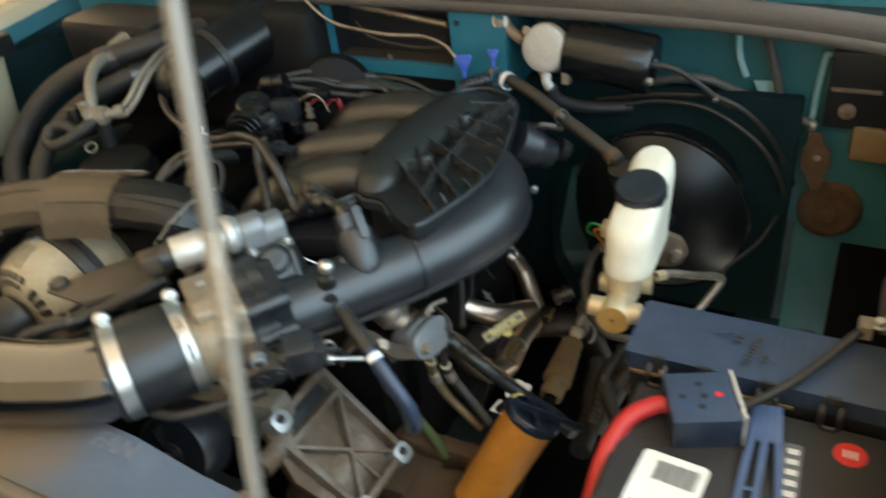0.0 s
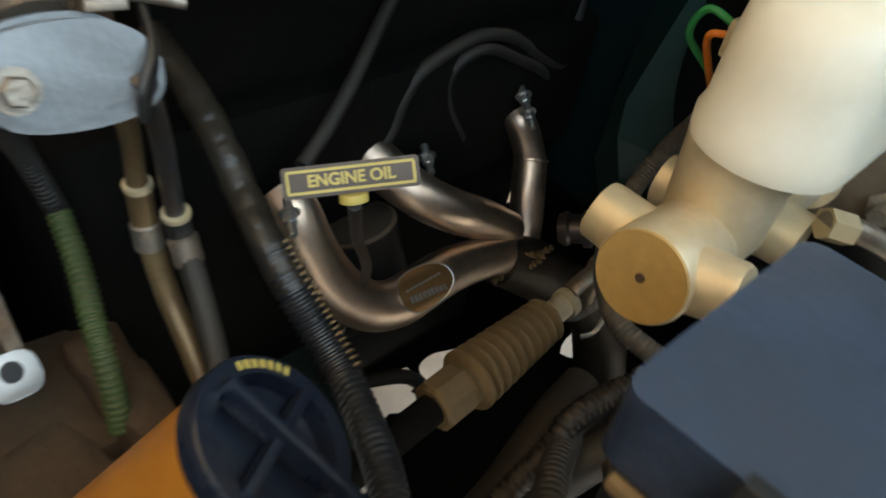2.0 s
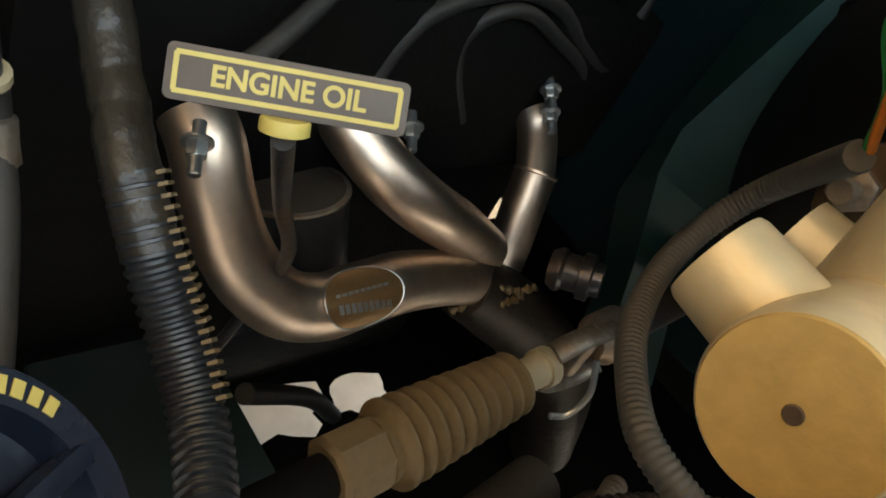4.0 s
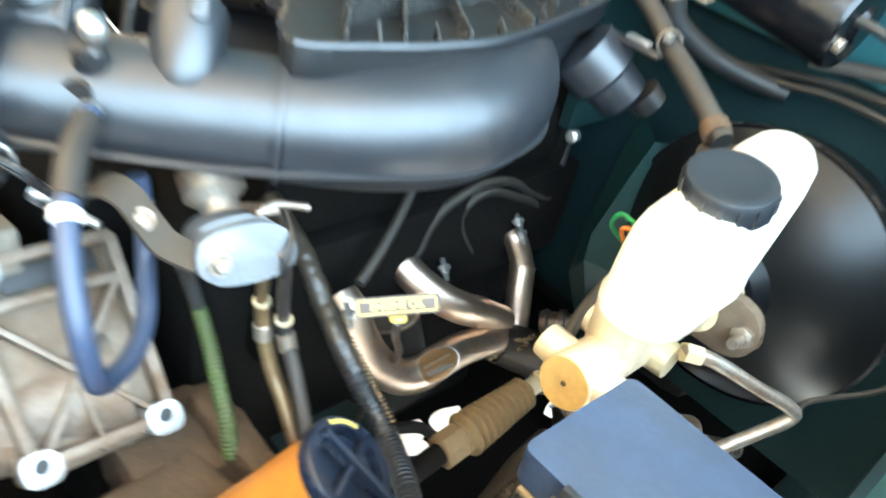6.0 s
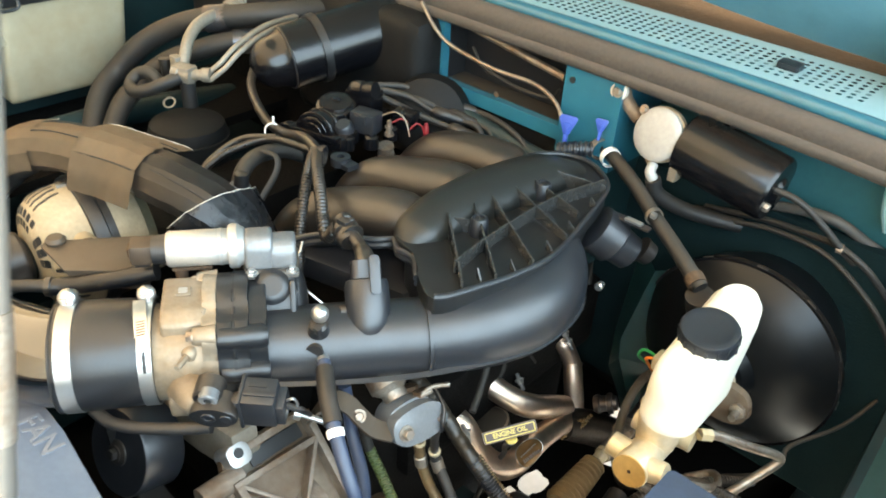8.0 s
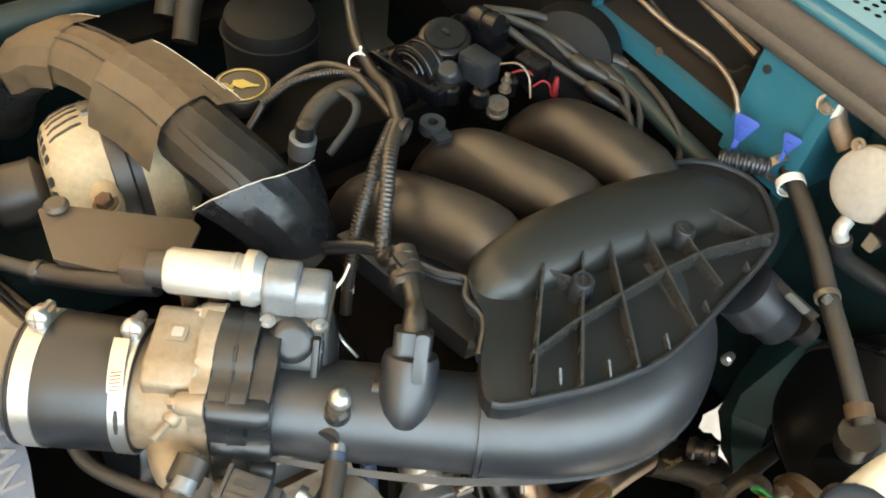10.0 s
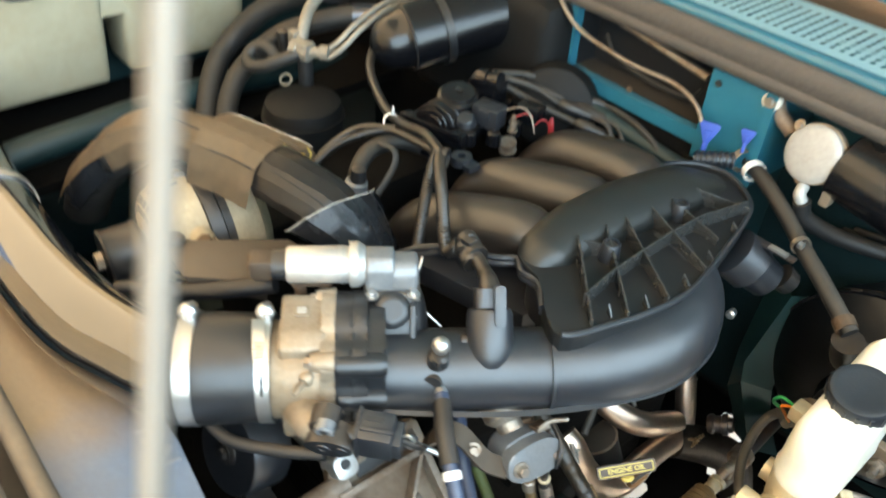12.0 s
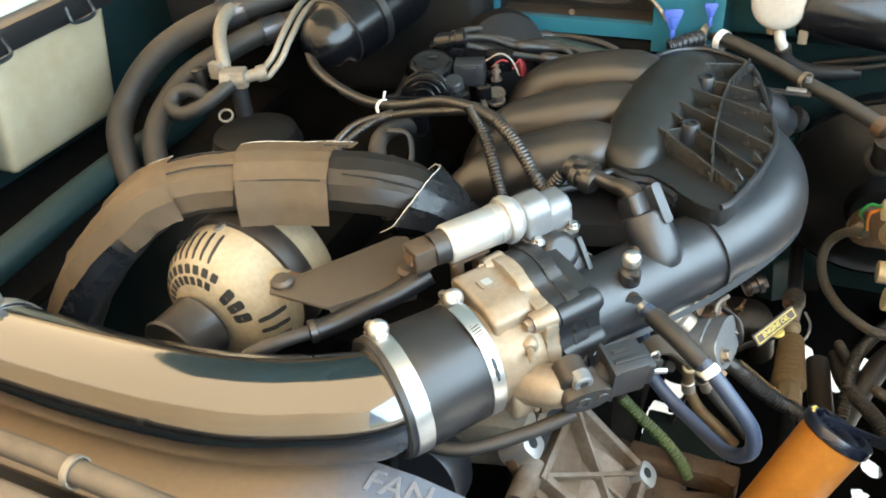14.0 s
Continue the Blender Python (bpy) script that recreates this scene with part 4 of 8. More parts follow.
def plenum():
    t = thing("intake_manifold", (0.0, 0.22, 0.93), "dark grey moulded plastic intake manifold with ribbed cover", "intake manifold")
    part("inlet_tube", lathe(on_axis(-0.018), U, [(0, 0.036), (0.02, 0.035), (0.168, 0.0355)], 40), PLASTIC, t)
    seam = on_axis(0.147)
    part("seam", lathe(on_axis(0.146), U, [(0, 0.034), (0, 0.0385), (0.0035, 0.0385), (0.0035, 0.034)], 40, cap=False), PLASTIC, t)
    el = tube([tuple(seam), (0.071, 0.140, 0.899), (0.0835, 0.185, 0.901), (0.077, 0.228, 0.905), (0.053, 0.262, 0.910), (0.015, 0.275, 0.915)],
              [0.0365, 0.0395, 0.042, 0.0425, 0.041, 0.038], 40, 10)
    part("elbow", el, PLASTIC, t)
    # moulding flange along the lower outer side
    fl = bmesh.new()
    pts = spline([on_axis(0.0, 0.034, -0.012), on_axis(0.06, 0.037, -0.014), on_axis(0.13, 0.037, -0.014), (0.099, 0.1195, 0.886), (0.1185, 0.1785, 0.887), (0.1115, 0.243, 0.892), (0.074, 0.291, 0.897)], 8)
    rows = [[fl.verts.new(p + o) for o in (Vector((0, 0, 0.002)), Vector((p.x - 0.0, p.y - 0.2, 0)).normalized() * 0.006, Vector((0, 0, -0.002)))] for p in pts]
    for a, b in zip(rows, rows[1:]):
        for k in range(3):
            fl.faces.new((a[k], a[(k + 1) % 3], b[(k + 1) % 3], b[k]))
    part("weld_flange", fl, PLASTIC, t)
    # deck
    deck = [(0.058, 0.087), (0.075, 0.130), (0.085, 0.172), (0.088, 0.222), (0.071, 0.299), (0.051, 0.368), (0.026, 0.396), (-0.009, 0.410), (-0.044, 0.392),
            (-0.060, 0.347), (-0.058, 0.229), (-0.052, 0.155), (-0.036, 0.131), (0.002, 0.122), (0.026, 0.100)]
    part("deck", prism(smooth_outline(deck, 4), 0.932, 0.950, bevel=0.002), DECK, t)
    rim = bmesh.new()
    rl = smooth_outline(deck, 6)
    sweep(rim, [Vector((x, y, 0.952)) for x, y in rl[:62]], 0.0028, 8)
    part("rim", rim, PLASTIC, t)
    sk = prism([(x * 0.86 + 0.002, y * 0.9 + 0.022) for x, y in smooth_outline(deck, 3)], 0.885, 0.934, bevel=0.004)
    part("skirt", sk, PLASTIC, t)
    # smooth plenum body beside the ribs
    bod = tube([(-0.022, 0.132, 0.938), (-0.028, 0.155, 0.946), (-0.030, 0.20, 0.951), (-0.026, 0.27, 0.952), (-0.016, 0.34, 0.950), (-0.004, 0.392, 0.941)], [0.012, 0.027, 0.033, 0.035, 0.033, 0.018], 24, 8, squash=0.75)
    part("plenum_body", bod, PLENUM, t)

    def rib(a, b, h0=0.0195, h1=0.0195, w=0.0022):
        a, b = Vector(a), Vector(b)
        d = (b - a).normalized()
        s = Vector((-d.y, d.x)) * w / 2
        r = bmesh.new()
        lo = [r.verts.new((p.x, p.y, 0.949)) for p in (a - s, b - s, b + s, a + s)]
        hi = [r.verts.new((p.x, p.y, 0.949 + h)) for p, h in ((a - s, h0), (b - s, h1), (b + s, h1), (a + s, h0))]
        top = r.faces.new(hi)
        for k in range(4):
            r.faces.new((lo[k], lo[(k + 1) % 4], hi[(k + 1) % 4], hi[k]))
        bmesh.ops.bevel(r, geom=top.edges[:], offset=0.0006, segments=2, affect="EDGES")
        part("rib", r, RIB, t)
    for a, b in (((-0.012, 0.179), (0.066, 0.114)), ((-0.008, 0.213), (0.078, 0.146)), ((-0.006, 0.238), (0.086, 0.190)), ((-0.004, 0.272), (0.081, 0.250)),
                 ((-0.002, 0.300), (0.062, 0.296)), ((-0.004, 0.330), (0.051, 0.364))):
        rib(a, b, 0.021, 0.010)
    for a, b in (((0.044, 0.128), (0.038, 0.168)), ((0.038, 0.168), (0.035, 0.213)), ((0.035, 0.213), (0.033, 0.260)), ((0.033, 0.260), (0.034, 0.306)), ((0.034, 0.306), (0.047, 0.366)),
                 ((-0.012, 0.179), (0.012, 0.196))):
        rib(a, b, 0.016, 0.016)
    for a, b in (((0.069, 0.136), (0.062, 0.139)), ((0.082, 0.170), (0.073, 0.173)), ((0.086, 0.222), (0.076, 0.224)), ((0.076, 0.272), (0.068, 0.271)), ((0.064, 0.33), (0.056, 0.328))):
        rib(a, b, 0.004, 0.012, 0.0016)
    for x, y in ((0.0136, 0.1965), (0.0115, 0.302)):
        part("boss", lathe((x, y, 0.945), (0, 0, 1), [(0, 0.0105), (0.022, 0.0085), (0.0235, 0.0078), (0.0235, 0.0055), (0.004, 0.005)], 22), PLASTIC, t)
        part("bore", lathe((x, y, 0.9655), (0, 0, 1), [(0, 0.0054), (0.0006, 0.0054)], 16), INK, t)
    for x, y, r in ((0.086, 0.176, 18), (0.089, 0.236, -8)):
        g = bmesh.new()
        prism([(-0.010, 0), (0.010, 0), (0.0, -0.020)], -0.004, 0.004, Matrix.Translation((x, y, 0.936)) @ Matrix.Rotation(radians(75 + r), 4, "Z") @ Matrix.Rotation(radians(80), 4, "X"), bm=g)
        part("gusset", g, PLASTIC_BLACK, t)
    # runners
    for y0, y1, x1, k in ((0.180, 0.128, -0.152, 0.9), (0.265, 0.224, -0.162, 0.4), (0.343, 0.322, -0.160, 0.1)):
        low = Vector((-0.014, 0.010, -0.018)) * k
        r = tube([Vector(p) + low * f for f, p in zip((0, 0.5, 1, 1, 1, 1), [(0.0, y0 + 0.002, 0.932), (-0.062, y0 - 0.010, 0.943), (-0.106, (y0 + y1) / 2 - 0.006, 0.941), (x1 + 0.004, y1 + 0.002, 0.925), (x1 - 0.024, y1 - 0.006, 0.895), (x1 - 0.036, y1 - 0.010, 0.85)])],
                 [0.014, 0.0315, 0.032, 0.032, 0.031, 0.031], 28, 9)
        part("runner", r, PLASTIC_DUSTY, t)
    web = prism([(-0.02, 0.13), (-0.02, 0.39), (-0.17, 0.34), (-0.17, 0.09)], 0.862, 0.890, bevel=0.006)
    part("runner_web", web, PLASTIC, t)
    edge = [(0.020, 0.104, 0.944), (-0.004, 0.124, 0.944), (-0.026, 0.124, 0.944), (-0.042, 0.134, 0.943), (-0.058, 0.122, 0.940), (-0.085, 0.108, 0.937), (-0.115, 0.092, 0.930), (-0.145, 0.068, 0.912), (-0.172, 0.056, 0.885)]
    for dz, r in ((0.0, 0.0032), (-0.0075, 0.0042)):
        part("runner_flange", tube([(x, y - dz * 0.4, z + dz) for x, y, z in edge], r, 8, 6), PLASTIC, t)
    ear = bmesh.new()
    ring((-0.201, 0.204, 0.938), (0, 0, 1), 0.005, 0.0115, 0.01, 20, ear)
    box((-0.19, 0.205, 0.941), (0.02, 0.016, 0.006), bm=ear)
    part("mounting_ear", ear, PLASTIC, t)
    return t


plenum()


def pcv():
    t = thing("breather_fitting", (0.01, 0.05, 0.94), "grey-black breather fitting on the intake tube", "fitting")
    d = (Z * 0.78 - N * 0.62).normalized()
    out = (N * 0.78 + Z * 0.62).normalized()
    p0 = on_axis(0.0955, 0.0175, 0.009)
    part("bulb", lathe(p0, d, [(0, 0.005), (0.003, 0.0115), (0.009, 0.0166), (0.018, 0.0194), (0.030, 0.0202), (0.052, 0.0196), (0.0565, 0.0180), (0.058, 0.013)], 36), PLASTIC, t)
    nk = prism(rounded(0.0265, 0.0225, 0.006), 0.052, 0.0740, frame_of(U, out, p0) if frame_of(U, out, p0).to_3x3().col[2].dot(d) > 0 else frame_of(-U, out, p0), 0.002)
    part("shoulder", nk, PLASTIC, t)
    part("nub", prism(rounded(0.0088, 0.034, 0.003), 0.0, 0.012, frame_of(U, d, p0 + d * 0.060 + out * 0.0100 + U * 0.0060), 0.0018), PLASTIC, t)
    top = p0 + d * 0.070
    cc = Vector((-0.0610, 0.0915, 0.9650))
    dc = Vector((-0.031, 0.011, 0.0037)).normalized()
    part("neck", tube([top - d * 0.004, top + d * 0.004 - N * 0.008, Vector((-0.0310, 0.0806, 0.9625)), cc], [0.0100, 0.0085, 0.0066, 0.0064], 18, 6), PLASTIC_DUSTY, t)
    con = part("quick_connector", lathe(cc - dc * 0.014, dc, [(0, 0.0072), (0.0004, 0.0112), (0.0020, 0.0116), (0.0034, 0.0112), (0.0040, 0.0102), (0.0110, 0.0100), (0.0114, 0.0106), (0.0124, 0.0106), (0.0128, 0.0100), (0.0180, 0.0098), (0.0184, 0.0104), (0.0194, 0.0104), (0.0198, 0.0097), (0.0260, 0.0094), (0.0285, 0.0060)], 30), PLASTIC_DUSTY, t, "ribbed quick connector")
    lat = (-N * 0.8 - U * 0.2 - Z * 0.45)
    lat = (lat - dc * lat.dot(dc)).normalized()
    for k in range(3):
        lug = frame_of(dc, lat, cc + dc * (-0.007 + 0.0105 * k) + lat * 0.0105)
        part("clip_lug", box((0, 0, 0), (0.0085, 0.006, 0.0085), lug, 0.001), PLASTIC_DUSTY, con)
        part("lug_hole", box((0, 0.0, 0.0043), (0.0035, 0.0030, 0.0006), lug), INK, con)
    part("side_port", lathe(p0 + d * 0.030 - U * 0.016, -U, [(0, 0.006), (0.008, 0.0055), (0.009, 0.004)], 14), PLASTIC_BLACK, t)
    return t


pcv()

st = thing("cap_nut", (0, 0, 0.935), "bright domed cap nut on the intake tube", "nut")
part("dome", lathe((0.003, 0.005, 0.9385), (0.15, -0.1, 1), [(0, 0.004), (0.002, 0.0062), (0.006, 0.0076), (0.010, 0.0074), (0.0135, 0.0052), (0.0155, 0)], 24), STEEL, st)
part("foot", box((0.009, -0.003, 0.9345), (0.007, 0.005, 0.006), bevel=0.001), PLASTIC_BLACK, st)
part("seat", lathe((0.003, 0.003, 0.926), (0.15, -0.1, 1), [(0, 0.0092), (0.010, 0.0085), (0.0125, 0.006)], 16), PLASTIC_BLACK, st)


# ---- far side of the engine: duct, alternator, tank, refrigerant lines, coil ----
def wrapped_duct():
    t = thing("wrapped_duct", (-0.3, 0.0, 0.93), "fat duct wrapped in dusty brown-black sheet with loose flaps", "duct")
    line = [(-0.165, 0.062, 0.885), (-0.178, 0.050, 0.918), (-0.197, 0.036, 0.946), (-0.225, 0.022, 0.961), (-0.265, 0.010, 0.965), (-0.300, 0.001, 0.965), (-0.345, -0.018, 0.966), (-0.380, -0.033, 0.964),
            (-0.411, -0.053, 0.956), (-0.435, -0.072, 0.936), (-0.459, -0.086, 0.910), (-0.488, -0.100, 0.871), (-0.510, -0.108, 0.830)]
    sp = spline(line, 10)
    bm = bmesh.new()
    sweep(bm, sp, [0.0280 + 0.0006 * math.sin(i * 0.61 + 1) for i in range(len(sp))], 30, 0.84)
    for v in bm.verts:
        v.co += noise.noise_vector(v.co * 30) * 0.002
    part("wrap", bm, SLEEVE, t, "satin dark inner sleeve")

    def sheet(i0, i1, folds, r, mt, edges="", flare=0.0, skew=0.0, label="", crease=0.0016):
        """A sheet folded over the duct: flat between the fold angles, straight where it stands off past the last ones."""
        b = bmesh.new()
        rows = []
        n = (i1 - i0) * 2
        for s in range(n + 1):
            row = []
            for f, (a, off, *wide) in enumerate(folds):
                x = i0 + s / 2 + skew * (f / (len(folds) - 1) - 0.5)
                x = min(max(x, 1), len(sp) - 2.01)
                j = int(x)
                c = sp[j].lerp(sp[j + 1], x - j)
                d = (sp[j + 1] - sp[j - 1]).normalized()
                up = (Z - d * d.z).normalized()
                side = d.cross(up)
                rr = r + off + flare * (wide[0] if wide else 1) * s / n
                row.append(c + up * rr * 0.86 * math.cos(radians(a)) + side * rr * math.sin(radians(a)))
            fine = []
            for p, q in zip(row, row[1:]):
                fine += [p.lerp(q, k / 4) for k in range(4)]
            fine.append(row[-1])
            rows.append([b.verts.new(p + noise.noise_vector(p * 26) * crease + noise.noise_vector(p * 90) * 0.0007) for p in fine])
        for p, q in zip(rows, rows[1:]):
            for k in range(len(p) - 1):
                b.faces.new((p[k], p[k + 1], q[k + 1], q[k]))
        border = {"s": [v.co.copy() for v in rows[0]], "e": [v.co.copy() for v in rows[-1]],
                  "f": [p[0].co.copy() for p in rows], "r": [p[-1].co.copy() for p in rows]}
        bmesh.ops.solidify(b, geom=b.faces[:], thickness=0.0011)
        ob = part("sheet", b, mt, t, label, angle=18)
        for k in edges:
            e = bmesh.new()
            sweep(e, [p + noise.noise_vector(p * 300) * 0.0006 for p in border[k]], 0.00045, 5)
            part("torn_edge", e, TAPE, ob, "pale frayed edge")
        return ob

    def seam(i0, i1, a0, a1, r, parent):
        """A stitched ridge along the wrap."""
        pts = []
        for s in range(13):
            x = i0 + (i1 - i0) * s / 12
            j = int(x)
            c = sp[j].lerp(sp[j + 1], x - j)
            d = (sp[j + 1] - sp[j - 1]).normalized()
            up = (Z - d * d.z).normalized()
            a = radians(a0 + (a1 - a0) * s / 12)
            pts.append(c + up * r * 0.86 * math.cos(a) + d.cross(up) * r * math.sin(a))
        part("seam", sweep(bmesh.new(), pts, 0.0008, 6), INK, parent)
    end = sheet(3, 21, ((-125, 0.003, 0.9), (-100, 0.001, 1.5), (-72, 0.001, 0.9), (-46, 0.0, 0.5), (-22, 0.0, 0.35), (4, 0.0005, 0.5), (30, 0.0, 0.9), (56, 0.001, 1.6), (74, 0.003, 2.0)), 0.0345, FOIL_CLEAN, "e", 0.0095, -13, "smooth glossy black end sheet with a flared torn edge", 0.001)
    seam(6, 18, 40, 42, 0.0355, end)
    sleeve = sheet(17, 41, ((-110, 0.001), (-86, 0.0005), (-58, 0), (-30, 0.0005), (0, 0), (28, 0.0005), (58, 0), (90, 0.001)), 0.0318, SLEEVE, "", 0.0, 4, "satin dark sleeve")
    seam(22, 36, -44, -38, 0.0326, sleeve)
    flap = sheet(39, 59, ((-112, 0.015), (-88, 0.005), (-50, 0.0012), (-20, 0.0), (8, 0.0), (34, 0.001), (58, 0.010)), 0.0338, FOIL, "r", 0.0006, 2, "", 0.0009)
    seam(40, 58, -52, -52, 0.0352, flap)
    tab = sheet(36, 44, ((30, 0.001), (48, 0.004), (62, 0.012)), 0.0335, FOIL, "r", 0.0, 0, "", 0.0009)
    seam(37, 43, 40, 40, 0.0365, tab)
    band = sheet(58, 76, ((-96, 0.001), (-66, 0.0), (-38, 0.0005), (-8, 0.0), (18, 0.0005), (48, 0.0), (84, 0.002)), 0.0322, FOIL, "", 0.0, -3, "", 0.0012)
    seam(59, 74, -22, -20, 0.0330, band)
    seam(62, 74, 26, 30, 0.0330, band)
    sheet(74, 90, ((-104, 0.004), (-70, 0.0), (-38, 0.0005), (-6, 0.0), (24, 0.001), (50, 0.006), (66, 0.013)), 0.0336, FOIL, "r", 0.0014, 2, "", 0.0014)
    sheet(88, 104, ((-70, 0.002), (-34, 0.0), (4, 0.0005), (38, 0.001), (66, 0.009), (84, 0.017)), 0.0330, FOIL, "r", 0.0016, -3, "", 0.0018)
    sheet(92, 112, ((-120, 0.001), (-92, 0.0), (-64, 0.0005)), 0.0322, FOIL_CLEAN, "", 0.0, 0, "glossy black bare stretch of wrap", 0.003)
    sheet(102, 118, ((-66, 0.002), (-24, 0.0), (18, 0.001), (52, 0.006), (78, 0.014)), 0.0326, FOIL, "r", 0.001, 2, "", 0.0022)
    return t


wrapped_duct()


def alternator():
    t = thing("alternator", (-0.335, -0.06, 0.86), "dusty beige cast alternator with slotted end housing", "alternator")
    c = Vector((-0.347, -0.098, 0.871))
    d = Vector((0.10, 1, 0.02)).normalized()
    part("housing", lathe(c, d, [(0, 0.020), (0.0005, 0.033), (0.003, 0.044), (0.008, 0.0535), (0.018, 0.0615), (0.032, 0.0660), (0.052, 0.0675)], 52), ALTERN, t)
    part("stator", lathe(c + d * 0.052, d, [(0, 0.0685), (0.001, 0.0715), (0.006, 0.0725), (0.014, 0.0725), (0.016, 0.0695), (0.024, 0.0690)], 48), PLASTIC_BLACK, t, "dark laminated stator ring")
    part("rear_housing", lathe(c + d * 0.076, d, [(0, 0.0690), (0.006, 0.0690), (0.03, 0.0640), (0.045, 0.045)], 44), ALTERN, t)
    part("pulley", lathe(c - d * 0.046, d, [(0, 0.018), (0.001, 0.0300), (0.003, 0.0315), (0.006, 0.0300), (0.034, 0.0300), (0.037, 0.0315), (0.040, 0.0300), (0.046, 0.018)], 36), PLASTIC_BLACK, t, "black flat-faced pulley")
    part("shaft_nut", lathe(c - d * 0.054, d, [(0, 0.008), (0.001, 0.010), (0.010, 0.010)], 6), STEEL_OLD, t)

    def spoke(a):
        u = Vector((1, 0, 0)) - d * d.x
        u.normalize()
        return u * math.cos(radians(a)) + d.cross(u) * -math.sin(radians(a))
    prof = ((0, 0.020), (0.0005, 0.033), (0.003, 0.044), (0.008, 0.0535), (0.018, 0.0615), (0.032, 0.0660), (0.052, 0.0675))

    def skin(s, a, lift):
        """A point just over the housing's turned face."""
        for (s0, r0), (s1, r1) in zip(prof, prof[1:]):
            if s0 <= s <= s1:
                return c + d * s + spoke(a) * (r0 + (r1 - r0) * (s - s0) / (s1 - s0) + lift)

    def vent(name, s0, s1, a, wide, slant=0.0):
        """A black strip along the housing's curve, its colour standing for the dark of a vent."""
        b = bmesh.new()
        rows = []
        for k in range(9):
            s = s0 + (s1 - s0) * k / 8
            half = wide * (0.5 if 0 < k < 8 else 0.32)
            rad = (skin(s, a, 0) - c - d * s).length
            aa = a + slant * (k / 8 - 0.5)
            rows.append([b.verts.new(skin(s, aa + e * half / rad * 57.3, h)) for e, h in ((-1, -0.003), (-1, 0.0005), (1, 0.0005), (1, -0.003))])
        for p, q in zip(rows, rows[1:]):
            for k in range(3):
                b.faces.new((p[k], p[k + 1], q[k + 1], q[k]))
        part(name, b, INK, t)
    for k in range(10):
        vent("vent_slot", 0.0125, 0.041, 84 + 9.0 * k, 0.0030, 4)
    for k in range(7):
        vent("vent_slot", 0.009, 0.034, -62 + 12 * k, 0.0046)
    for row, (s0, s1, w) in enumerate(((0.0045, 0.0088, 0.0068), (0.0014, 0.0034, 0.0060))):
        for k in range(12):
            vent("vent_hole", s0, s1, 70 + 11.6 * k + 5 * row, w)
    for k in range(3):
        vent("vent_hole", 0.0010, 0.0070, 18 + 15 * k, 0.0085)
    lug = bmesh.new()
    tube([c + d * 0.036 + Vector((0.052, 0, 0.030)), Vector((-0.2705, -0.064, 0.902))], [0.013, 0.012], 18, 3, lug)
    lathe((-0.2693, -0.064, 0.896), (0, -0.2, 1), [(0, 0.0115), (0.012, 0.0115), (0.013, 0.010)], 22, lug)
    part("mounting_lug", lug, ALTERN, t)
    part("bolt", hexbolt((-0.2693, -0.0665, 0.9085), (0, -0.2, 1), 0.0075, 0.007), RUST, t, "rusty hexagon bolt")
    for a in (30, 150, 262):
        q = spoke(a)
        part("case_bolt", hexbolt(c + d * 0.044 + q * 0.0668, -d + q * 0.3, 0.0045, 0.005), STEEL_OLD, t)
    part("clip", box((0, 0, 0), (0.010, 0.006, 0.003), frame_of(d, spoke(95).cross(d), c + d * 0.048 + spoke(95) * 0.0685), 0.0008), STEEL, t)
    return t


alternator()


def stay_plate():
    t = thing("stay_plate", (-0.20, -0.07, 0.94), "dusty dark brown steel stay plate bolted over the alternator", "bracket")
    m = frame_of((1, 0, 0.04), (0, 1, 0), (0, 0, 0.9475))
    part("plate", prism([(-0.2575, -0.108), (-0.2535, -0.1160), (-0.1985, -0.1195), (-0.1440, -0.0650), (-0.1490, -0.0420), (-0.1800, -0.0170), (-0.1900, -0.0195)], 0, 0.0028, m, 0.0008), PLATE, t)
    part("turned_edge", prism([(0, 0), (0.075, 0), (0.070, -0.020), (0.006, -0.016)], -0.0028, 0, frame_of((0.0545, 0.0545, 0.003), (0, 0, 1), (-0.1985, -0.1188, 0.9405)), 0.0005), PLATE, t)
    for x, y in ((-0.2490, -0.1030), (-0.1570, -0.0610)):
        part("bolt", lathe((x, y, 0.9415 if x < -0.2 else 0.9440), (0, 0, 1), [(0, 0.0095), (0.002, 0.0095), (0.0048, 0.0070), (0.0053, 0)], 22), PLATE, t)
    return t


stay_plate()
ld = thing("plug_lead", (-0.19, -0.11, 0.93), "black sleeved lead running to the idle valve plug", "cable")
part("sleeve", tube([(-0.137, -0.064, 0.9480), (-0.160, -0.088, 0.9385), (-0.193, -0.118, 0.928), (-0.205, -0.131, 0.9265)], 0.0082, 16, 8), SATIN, ld)
part("lead", tube([(-0.203, -0.129, 0.9268), (-0.222, -0.147, 0.926), (-0.245, -0.163, 0.918), (-0.262, -0.172, 0.895), (-0.268, -0.170, 0.86)], 0.0058, 14, 8), RUBBER, ld)
part("joint_ring", lathe((-0.2035, -0.1295, 0.9268), (-0.7, -0.7, 0), [(0, 0.0082), (0.001, 0.0092), (0.006, 0.0090), (0.007, 0.006)], 16), PLASTIC_DUSTY, ld)
pl = thing("valve_plug", (-0.14, -0.07, 0.97), "brown-black plug on the end of the idle valve", "connector")
pm = frame_of(U, N, on_axis(-0.094, -0.0505, 0.0755))
part("shell", box((0, 0, 0), (0.020, 0.021, 0.019), pm, 0.004), mat("brown_greasy_plastic", (0.045, 0.030, 0.020), 0.4, dust=0.3, dustcol=(0.14, 0.085, 0.045), bump=0.2, scale=40), pl)
